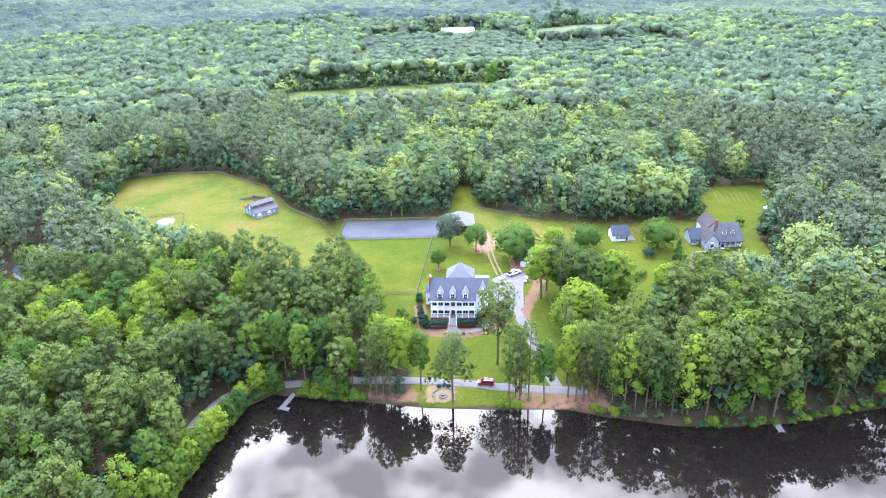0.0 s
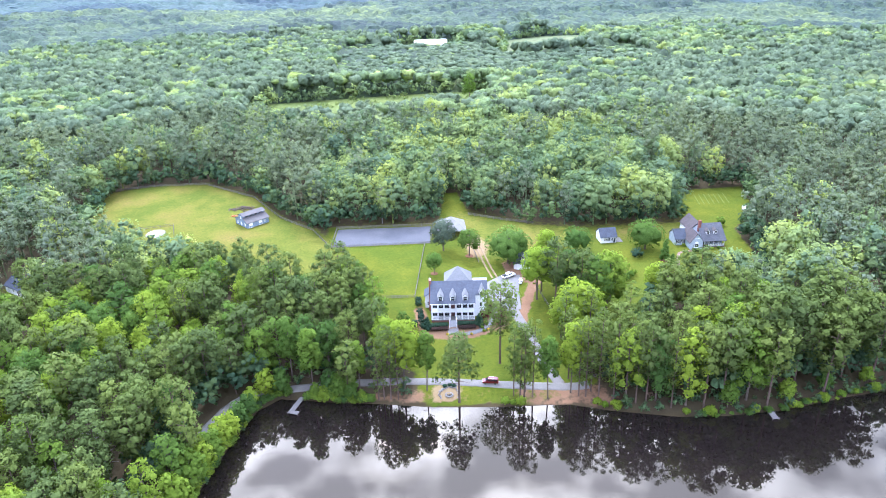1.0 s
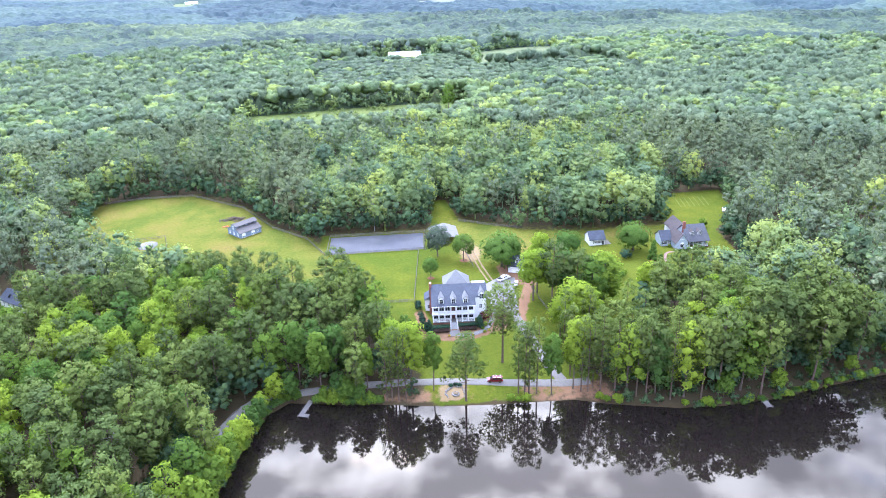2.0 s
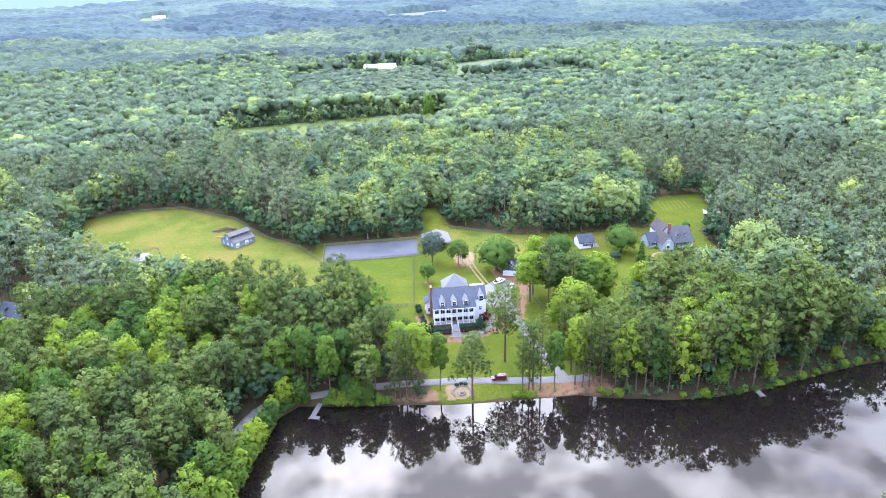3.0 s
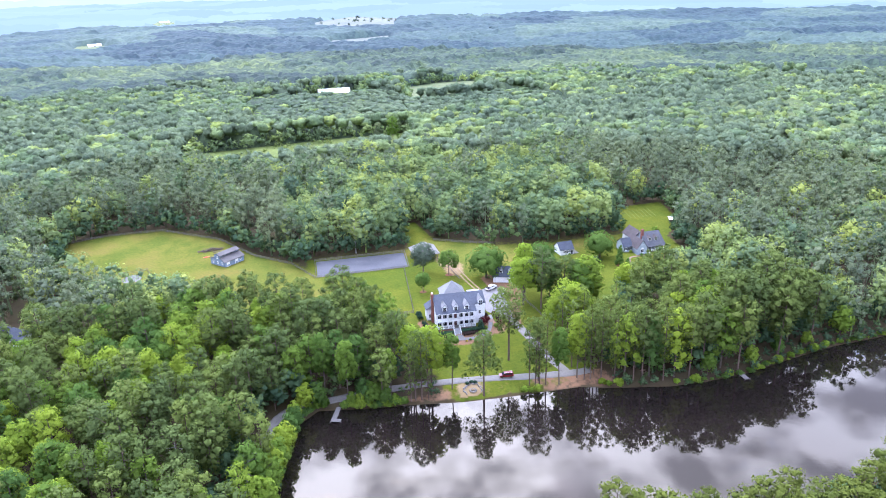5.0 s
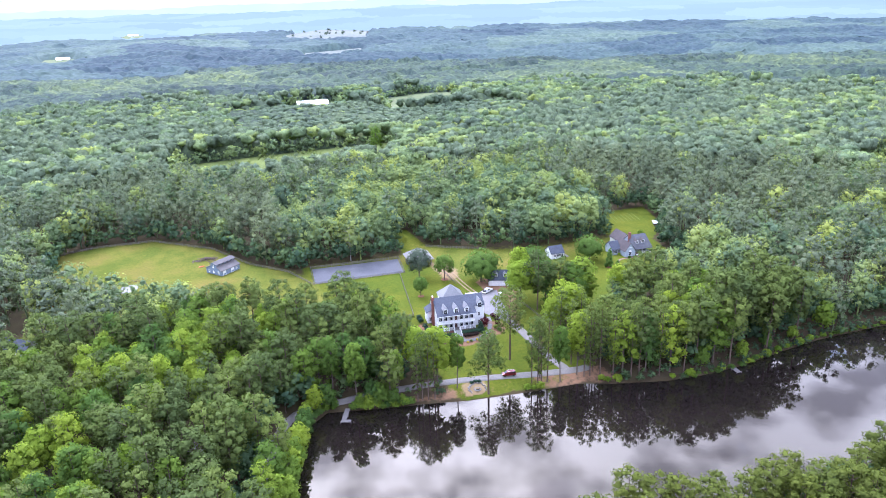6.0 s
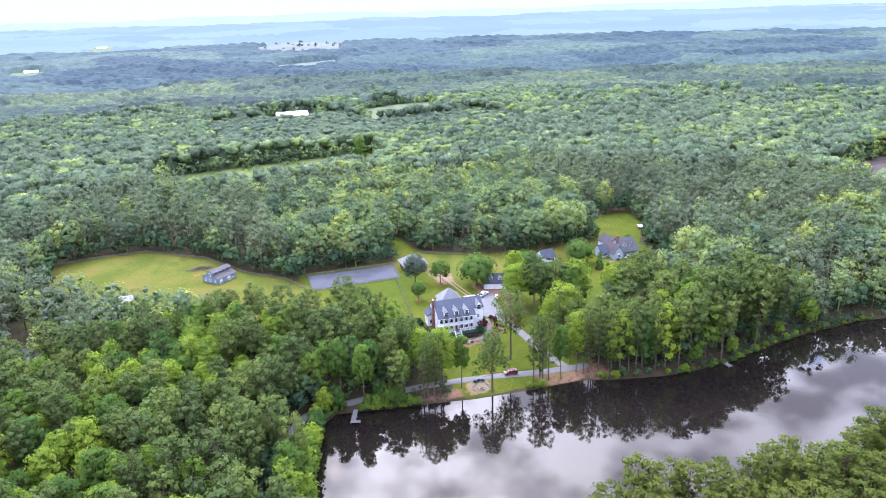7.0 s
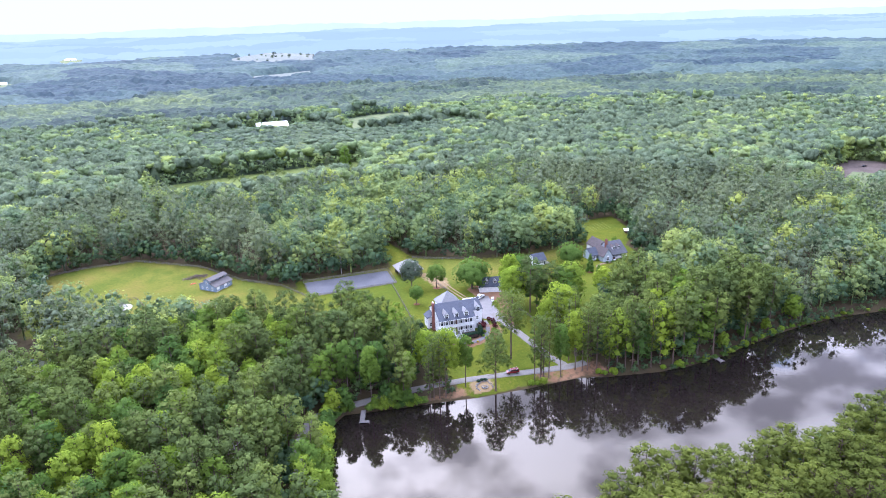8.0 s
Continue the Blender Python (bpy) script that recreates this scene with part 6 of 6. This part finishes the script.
for i, (x, y, r) in enumerate([(72.4, 226.6, 2.0), (74.6, 228.6, 1.6), (70.8, 224.2, 1.5)]):
    bush("lawn_bush", "rounded green bush at the lawn's edge", x, y, r, r * 1.6, leaf_broad, 80 + i, "bushes at the lawn's edge")
for i, (x, y) in enumerate([(103.2, 252.6), (105.6, 247.0), (108.0, 246.4), (113.0, 247.6), (116.0, 248.0), (100.6, 254.2)]):
    bush("foundation_shrub", "small green shrub against the blue house", x, y, 0.9, 1.2, leaf_broad, 90 + i, "shrubs at the blue house")
bush("lawn_bush", "rounded green bush behind the blue house", 127.0, 272.0, 2.6, 4.5, leaf_broad, 97)

ribbon("front_walk", [(3.35, 196.6), (5.8, 195.4), (10.4, 195.6), (14.2, 197.6), (16.3, 200.4), (18.2, 204.5), (18.9, 209.0)], 1.7, concrete, 0.07, "pale paved walk curving from the front steps", "path", 0.02)
plate("front_landing", [(1.6, 195.2), (5.1, 195.2), (5.1, 198.2), (1.6, 198.2)], concrete, 0.09, "pale paved landing at the foot of the steps", "path", 1.2)
plate("brick_landing", [(16.6, 203.6), (18.6, 203.2), (19.3, 205.2), (17.3, 205.6)], brick_paver, 0.12, "brick landing in the front walk", "path", 1.0)
ribbon("house_walk", [(93.5, 231), (95.5, 238), (99, 246), (104, 247.4), (111, 247.2)], 1.1, brick_paver, 0.05, "reddish paved walk to the blue house", "path", 0.02)
for i, (x, y, r) in enumerate([(14.2, 253.2, 1.7), (-0.9, 238.5, 1.5), (90.6, 240, 1.6)]):
    plate("mulch_ring", [(x + r * math.cos(a), y + r * math.sin(a)) for a in np.linspace(0, 2 * math.pi, 15)[:-1]], straw_mulch, 0.06, "ring of red-brown mulch round a tree", "mulch", 1.0)


for i in range(7):
    ribbon("garden_row", [(128.5 + 2.4 * i, 298.5), (131.0 + 2.4 * i, 312)], 0.5, row_green, 0.03, "pale planted row in the back lawn", "garden", 0.02)


def fence(name, pts, label, rails=3, tall=1.3, gap=2.6, group=""):
    """Posts along a line with rails between them, each a piece of its own."""
    o = thing(name, pose(pts[0][0], pts[0][1], 0), label, "fence", group)
    post = bpy.data.meshes.new("post")
    bm = box(B(), -0.075, -0.075, -0.4, 0.075, 0.075, tall)
    bm.to_mesh(post), bm.free()
    rail = bpy.data.meshes.new("rail")
    bm = box(B(), 0, -0.03, -0.07, 1, 0.03, 0.07)
    bm.to_mesh(rail), bm.free()
    for me in (post, rail):
        me.materials.append(fence_wood)
    at = Vector((pts[0][0], pts[0][1], 0))
    spots = []
    for (ax, ay), (bx, by) in zip(pts, pts[1:]):
        n = max(1, round(math.hypot(bx - ax, by - ay) / gap))
        spots += [Vector((ax + (bx - ax) * k / n, ay + (by - ay) * k / n, 0)) for k in range(n)]
    spots.append(Vector((*pts[-1], 0)))
    for p in spots:
        p.z = z_at(p.x, p.y)
    for p, q in zip(spots, spots[1:] + [None]):
        ob = new("post", post)
        ob.parent, ob.location = o, p - at
        if q is None:
            continue
        d = q - p
        for k in range(rails):
            r = new("rail", rail)
            r.parent = o
            turn = Matrix.Rotation(math.atan2(d.y, d.x), 4, "Z") @ Matrix.Rotation(-math.atan2(d.z, d.xy.length), 4, "Y")
            off = Vector((-d.y, d.x, 0)).normalized() * 0.09
            r.matrix_basis = Matrix.Translation(p - at + off + Vector((0, 0, 0.35 + k * (tall - 0.5) / max(1, rails - 1)))) @ turn @ Matrix.Diagonal((d.length, 1, 1, 1))
    return o


fence("arena_fence", [(-43.4, 267.8), (-0.9, 267.4), (0.9, 287.8), (-42.4, 288.9), (-43.4, 267.8)], "weathered three-rail timber fence round the arena")
fence("paddock_fence", [(-3.6, 266.9), (-9.0, 219.6), (-25.0, 220.2)], "weathered three-rail timber paddock fence")
fence("pasture_fence", [(-171, 355), (-146, 361.5), (-119, 361.5), (-88, 336), (-70, 305), (-53, 288), (-44, 268)], "dark weathered fence along the back of the pasture", gap=4.0)
fence("drive_fence", [(36.2, 223), (37.2, 212), (38.4, 201)], "low timber fence beside the driveway", 2, 1.1)
fence("track_fence", [(17.4, 246), (16.2, 262)], "low timber fence beside the sandy track", 2, 1.1)
fence("yard_fence", [(18, 299), (32, 290.5), (46, 284)], "weathered fence at the edge of the woods", 3, 1.3, 3.0)
fence("bank_fence", [(44, 170), (58, 171)], "short timber rail fence beside the lane", 2, 1.1)
fence("pen_fence", [(-136, 299), (-119, 302.5), (-115, 289)], "low wire-grey fence round a small pen", 2, 1.2, 3.0)
fence("far_fence", [(100, 812), (150, 862), (222, 888)], "dark rail fence beside the far field", 3, 1.5, 6.0)

bm = B()
bm.faces.new([bm.verts.new((-124.5 + 4.2 * math.cos(a), 293.5 + 5.0 * math.sin(a), 6.72)) for a in np.linspace(0, 2 * math.pi, 19)[:-1]])
bmesh.ops.recalc_face_normals(bm, faces=bm.faces)
tagged(finish("stock_pond", bm, water_mat), "small pale stock pond in the pasture", "pond", kind="structure")


def dock(name, label, m, decks, posts):
    """A plank dock: each plank a piece, on beams and posts."""
    o = thing(name, m, label, "dock", "pond docks")
    for x0, x1, y0, y1 in decks:
        me = bpy.data.meshes.new("plank")
        bm = box(B(), x0, -0.075, 0.38, x1, 0.075, 0.44)
        bm.to_mesh(me), bm.free()
        me.materials.append(deck_wood)
        for k in range(int((y1 - y0) / 0.17)):
            p = new("plank", me)
            p.parent, p.location = o, (0, y0 + 0.085 + k * 0.17, 0.004 * (k * 7 % 3))
        for x in (x0 + 0.15, x1 - 0.25):
            part("beam", box(B(), x, y0, 0.2, x + 0.1, y1, 0.379), deck_wood, o)
    for x, y in posts:
        part("post", tube(B(), [(x, y, -1.6), (x, y, 0.75)], [0.1, 0.1], 8), fence_wood, o)


dock("dock", "grey plank dock with an L-shaped end on the pond", pose(-44.6, 170.6, 0.05, 0, 0, -20), [(-0.8, 0.8, -5.8, 0.8), (-0.8, 2.4, -7.4, -5.8)], [(-0.9, -7.3), (2.5, -7.3), (-0.9, -3.5), (0.9, -3.5)])
dock("dock", "short grey plank dock on the wooded shore", pose(90.4, 152.9, 0.05), [(-0.9, 0.9, -5.0, 0.6)], [(-1.0, -4.9), (1.0, -4.9), (-1.0, -2.2), (1.0, -2.2)])


def boulder(rng, r):
    bm = B()
    bmesh.ops.create_icosphere(bm, subdivisions=2, radius=r)
    for v in bm.verts:
        v.co *= 1 + 0.22 * rng.standard_normal() * 0.6
        v.co.z *= 0.7
    return bm


def fire_pit():
    x, y = -0.2, 167.3
    o = thing("fire_pit", pose(x, y, z_at(x, y)), "stone fire ring on a sandy patch by the pond", "fire pit")
    rng = np.random.default_rng(17)
    for k in range(14):
        a = 2 * math.pi * k / 14
        p = part("stone", boulder(rng, 0.3), stone, o)
        p.matrix_basis = pose(1.05 * math.cos(a), 1.05 * math.sin(a), 0.12, 0, 0, 40 * k)
    part("ash_bed", tube(B(), [(0, 0, -0.1), (0, 0, 0.06)], [0.9, 0.9], 14), black_stuff, o, "black ash")
    for k in range(22):
        a = radians(-25 + 230 * k / 21)
        r = 2.9 + 0.25 * rng.standard_normal()
        px, py = r * math.cos(a), r * math.sin(a)
        p = part("stone", boulder(rng, rng.uniform(0.22, 0.42)), stone, o)
        p.matrix_basis = pose(px, py, z_at(x + px, y + py) - z_at(x, y) + 0.1, 0, 0, 57 * k)


fire_pit()
for i, (x, y) in enumerate([(-1.3, 170.6), (0.3, 170.9), (1.5, 170.5)]):
    bush("low_shrub", "low dark shrub behind the fire ring", x, y, 0.8, 0.8, leaf_dark, 110 + i, "shrubs at the fire ring")


def wheel(parent, x, y, r, w=0.24):
    t = part("wheel", tube(B(), [(x, y - w / 2, r), (x, y + w / 2, r)], [r, r], 16), black_stuff, parent, "black tyre")
    part("rim", tube(B(), [(x, y - w / 2 - 0.012, r), (x, y + w / 2 + 0.012, r)], [r * 0.6, r * 0.6], 12), chrome, t)


def pickup(x, y, turn):
    o = thing("pickup_truck", pose(x, y, z_at(x, y) + 0.1, 0, 0, turn), "white crew-cab pickup truck with an open black bed", "pickup truck")
    bm = prism(B(), [(-2.9, 0.45), (2.85, 0.45), (2.9, 0.95), (2.6, 1.12), (1.35, 1.18), (-2.9, 1.18)], "y", -0.98, 0.98)
    bmesh.ops.bevel(bm, geom=bm.edges[:], offset=0.07, segments=2, affect="EDGES")
    part("body", bm, car_white, o)
    bm = prism(B(), [(-0.95, 1.16), (1.5, 1.16), (0.85, 1.84), (-0.85, 1.84)], "y", -0.86, 0.86)
    bmesh.ops.bevel(bm, geom=bm.edges[:], offset=0.06, segments=2, affect="EDGES")
    cab = part("cab", bm, car_white, o)
    bm = B()
    slab(bm, [(1.475, -0.74, 1.24), (1.475, 0.74, 1.24), (0.96, 0.70, 1.78), (0.96, -0.70, 1.78)], 0.02)
    part("windscreen", bm, glass_mat, cab)
    for s in (-1, 1):
        part("side_window", box(B(), -0.8, s * 0.872 - 0.01, 1.26, 0.95, s * 0.872 + 0.01, 1.72), glass_mat, cab)
        part("headlight", box(B(), 2.86, s * 0.75 - 0.16, 0.78, 2.93, s * 0.75 + 0.16, 0.95), chrome, o)
        part("tail_light", box(B(), -2.94, s * 0.86 - 0.08, 0.75, -2.88, s * 0.86 + 0.08, 1.1), red_lamp, o)
        for wx in (-1.9, 1.85):
            wheel(o, wx, s * 0.86, 0.40)
    part("bed_liner", box(B(), -2.8, -0.84, 1.10, -1.0, 0.84, 1.195), black_stuff, o, "black bed liner")
    part("bumper", box(B(), -3.05, -0.95, 0.5, -2.93, 0.95, 0.7), chrome, o)


pickup(27.2, 232.2, 33)


def minivan(x, y, turn):
    o = thing("minivan", pose(x, y, z_at(x, y) + 0.13, 0, 0, turn), "dark red minivan on the gravel lane", "car")
    bm = prism(B(), [(-2.4, 0.35), (2.4, 0.35), (2.45, 0.8), (1.5, 1.05), (-2.42, 1.05)], "y", -0.94, 0.94)
    bmesh.ops.bevel(bm, geom=bm.edges[:], offset=0.08, segments=2, affect="EDGES")
    part("body", bm, car_red, o)
    bm = prism(B(), [(-2.35, 1.0), (1.55, 1.0), (0.65, 1.68), (-2.15, 1.72)], "y", -0.84, 0.84)
    bmesh.ops.bevel(bm, geom=bm.edges[:], offset=0.09, segments=2, affect="EDGES")
    c = part("cabin", bm, car_red, o)
    slab(bm := B(), [(1.48, -0.7, 1.08), (1.48, 0.7, 1.08), (0.76, 0.66, 1.62), (0.76, -0.66, 1.62)], 0.02)
    part("windscreen", bm, glass_mat, c)
    part("rear_window", box(B(), -2.335, -0.66, 1.12, -2.26, 0.66, 1.6), glass_mat, c)
    for s in (-1, 1):
        for a, b in ((-2.0, -1.1), (-1.0, -0.1), (0.0, 0.75)):
            part("side_window", box(B(), a, s * 0.852 - 0.01, 1.1, b, s * 0.852 + 0.01, 1.56), glass_mat, c)
        part("roof_rail", box(B(), -2.0, s * 0.66 - 0.03, 1.72, 0.5, s * 0.66 + 0.03, 1.78), chrome, c)
        part("headlight", box(B(), 2.36, s * 0.68 - 0.18, 0.68, 2.46, s * 0.68 + 0.18, 0.82), chrome, o)
        part("tail_light", box(B(), -2.46, s * 0.8 - 0.08, 0.75, -2.38, s * 0.8 + 0.08, 1.05), red_lamp, o)
        for wx in (-1.5, 1.5):
            wheel(o, wx, s * 0.84, 0.34)


minivan(12.6, 170.75, 171.5)


def golf_cart(x, y, turn):
    o = thing("golf_cart", pose(x, y, z_at(x, y) + 0.1, 0, 0, turn), "small white golf cart on the parking court", "cart")
    part("body", prism(B(), [(-1.2, 0.3), (1.15, 0.3), (1.15, 0.75), (0.5, 0.8), (0.4, 0.45), (-0.3, 0.45), (-0.4, 0.8), (-1.2, 0.8)], "y", -0.55, 0.55), car_white, o)
    part("canopy", box(B(), -0.9, -0.58, 1.75, 0.7, 0.58, 1.82), car_white, o)
    part("seat", box(B(), -0.4, -0.5, 0.8, 0.0, 0.5, 0.95), black_stuff, o)
    for px in (-0.85, 0.62):
        for s in (-1, 1):
            part("canopy_post", box(B(), px - 0.025, s * 0.52 - 0.025, 0.7, px + 0.025, s * 0.52 + 0.025, 1.75), chrome, o)
    for wx in (-0.8, 0.8):
        for s in (-1, 1):
            wheel(o, wx, s * 0.48, 0.24, 0.18)


golf_cart(31.0, 226.6, 70)


def parked_car(x, y, turn, mat, label):
    o = thing("parked_car", pose(x, y, z_at(x, y) + (0.05 if x < 0 else 0.62), 0, 0, turn), label, "car", "parked cars")
    bm = prism(B(), [(-2.2, 0.3), (2.2, 0.3), (2.2, 0.75), (1.1, 0.95), (-2.2, 0.95)], "y", -0.9, 0.9)
    bmesh.ops.bevel(bm, geom=bm.edges[:], offset=0.08, segments=2, affect="EDGES")
    part("body", bm, mat, o)
    part("cabin", prism(B(), [(-1.7, 0.93), (1.1, 0.93), (0.5, 1.45), (-1.2, 1.45)], "y", -0.76, 0.76), glass_mat, o, "dark glazed cabin")
    part("roof", box(B(), -1.15, -0.72, 1.452, 0.45, 0.72, 1.5), mat, o)
    for wx in (-1.35, 1.35):
        for s in (-1, 1):
            wheel(o, wx, s * 0.8, 0.32)


parked_car(346, 317, 20, car_white, "white car parked at a far clearing")
parked_car(351, 313, 15, black_stuff, "dark car parked at a far clearing")
parked_car(336, 323, 80, car_white, "white car parked under the trees of a far clearing")
parked_car(411, 347, 10, black_stuff, "dark car parked on the far lawn")
parked_car(-154.0, 284.0, 30, car_red, "red car parked among the trees")


def wood_pile():
    x, y = -91.0, 321.0
    o = thing("brush_pile", pose(x, y, z_at(x, y)), "heap of brown cut branches at the pasture's edge", "brush pile")
    rng = np.random.default_rng(77)
    for k in range(90):
        a, t = rng.uniform(0, 360), rng.uniform(-14, 14)
        px, py = rng.normal() * 3.0, rng.normal() * 1.3
        n = rng.uniform(1.2, 3.0)
        p = part("log", tube(B(), [(-n / 2, 0, 0), (0, rng.normal() * 0.1, 0.05), (n / 2, 0, 0)], [0.13, 0.12, 0.08], 6), bark, o)
        p.matrix_basis = pose(px, py, 0.15 + max(0, 1.5 - 0.35 * math.hypot(px, py * 1.5)) * rng.random(), t, t, a)


wood_pile()


def kayak():
    x, y = -93.0, 311.5
    o = thing("kayak", pose(x, y, z_at(x, y) + 0.02, 0, 0, 15), "orange-red kayak lying in the grass", "kayak")
    bm = B()
    tube(bm, [(-1.6, 0, 0.25), (-1.0, 0, 0.2), (0, 0, 0.18), (1.0, 0, 0.2), (1.6, 0, 0.25)], [0.05, 0.3, 0.4, 0.3, 0.05], 10)
    for v in bm.verts:
        v.co.z = 0.02 + max(0, v.co.z) * 0.75
    part("hull", bm, plain("orange_plastic", (0.75, 0.12, 0.04), (0.65, 0.1, 0.03), 1.0, 0.4, 0.5, bump=0), o)
    part("cockpit", tube(B(), [(0, 0, 0.42), (0, 0, 0.47)], [0.28, 0.28], 12), black_stuff, o)


kayak()


def neighbour_house():
    g = z_at(-156, 240)
    o = thing("house", pose(-156.5, 241.0, g, 0, 0, -35), "grey-roofed house half hidden among the trees", "house")
    gabled(o, -7, 7, -4, 4, -0.3, 3.0, 5.6, cream_siding, roof_blue)
    for x in (-4.5, -1.5, 4.5):
        window(o, x, -4, 1.0, 1.0, 1.4)
    door(o, 1.5, -4, 0.1, 1.0, 2.1)
    part("skylight", slab(B(), [(-3.2, -3.0, 3.95), (-2.0, -3.0, 3.95), (-2.0, -1.8, 4.75), (-3.2, -1.8, 4.75)], 0.05), glass_mat, o)


neighbour_house()


def far_building(x, y, turn, wide, deep, label):
    o = thing("far_building", pose(x, y, z_at(x, y), 0, 0, turn), label, "building", "far buildings")
    gabled(o, -wide / 2, wide / 2, -deep / 2, deep / 2, -0.5, 4.5, 8.0, cream_siding, white_metal, 0.6)
    part("barn_door", box(B(), -2, -deep / 2 - 0.1, 0, 2, -deep / 2 - 0.002, 3.2), shutter_mat, o)


far_building(-452, 1925, 10, 30, 14, "white-roofed farm building far across the woods")
far_building(-380, 2800, -10, 34, 14, "white-roofed farm building on the far plain")


def dead_tree(x, y, tall, seed):
    rng = np.random.default_rng(seed)
    ob = new("dead_tree", trunk_mesh(rng, tall, 0.22, 22, 0.25, tall * 0.32, dead_wood, 0.02))
    ob.matrix_basis = pose(x, y, z_at(x, y))
    tagged(ob, "bare grey dead tree among the woods", "tree", "dead trees")


dead_tree(-88.5, 137.5, 19, 5)
dead_tree(-22, 293.5, 20, 6)


def picnic_table(x, y, turn):
    o = thing("picnic_table", pose(x, y, z_at(x, y), 0, 0, turn), "weathered brown wooden picnic table under the bank pines", "table")
    for k in range(5):
        part("plank", box(B(), -0.9, -0.38 + k * 0.155, 0.72, 0.9, -0.245 + k * 0.155, 0.76), picnic_wood, o)
    for s in (-1, 1):
        for k in (0, 0.15):
            part("bench_plank", box(B(), -0.9, s * 0.72 - 0.07 + s * k, 0.42, 0.9, s * 0.72 + 0.065 + s * k, 0.46), picnic_wood, o)
        part("brace", box(B(), s * 0.6 - 0.04, -0.88, 0.34, s * 0.6 + 0.04, 0.88, 0.42), picnic_wood, o)
        for t in (-1, 1):
            part("leg", slab(B(), [(s * 0.6 - 0.04, t * 0.25, 0.719), (s * 0.6 + 0.04, t * 0.25, 0.719), (s * 0.6 + 0.04, t * 0.62, 0.0), (s * 0.6 - 0.04, t * 0.62, 0.0)], 0.09), picnic_wood, o)


picnic_table(58.6, 160.6, 20)


def distant_ridge():
    """Low wooded skyline at the end of the plain, its height set to fit the camera's view."""
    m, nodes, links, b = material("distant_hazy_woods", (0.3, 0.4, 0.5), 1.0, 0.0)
    # the skyline glows: pale haze is put into its emission colour
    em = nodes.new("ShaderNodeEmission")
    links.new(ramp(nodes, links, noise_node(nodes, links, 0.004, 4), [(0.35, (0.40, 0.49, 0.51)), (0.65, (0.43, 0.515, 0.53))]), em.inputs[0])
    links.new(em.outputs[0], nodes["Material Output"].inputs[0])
    bm, rows = B(), []
    rng = np.random.default_rng(9)
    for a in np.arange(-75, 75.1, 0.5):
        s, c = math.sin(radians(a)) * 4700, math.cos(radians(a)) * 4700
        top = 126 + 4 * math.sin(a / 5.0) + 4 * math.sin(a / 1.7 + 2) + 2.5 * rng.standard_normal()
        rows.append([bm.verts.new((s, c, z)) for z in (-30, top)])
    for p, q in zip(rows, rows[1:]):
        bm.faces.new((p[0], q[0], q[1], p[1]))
    tagged(finish("backdrop", bm, m), "distant wooded skyline glowing in a painted haze colour", "backdrop", kind="structure")


distant_ridge()
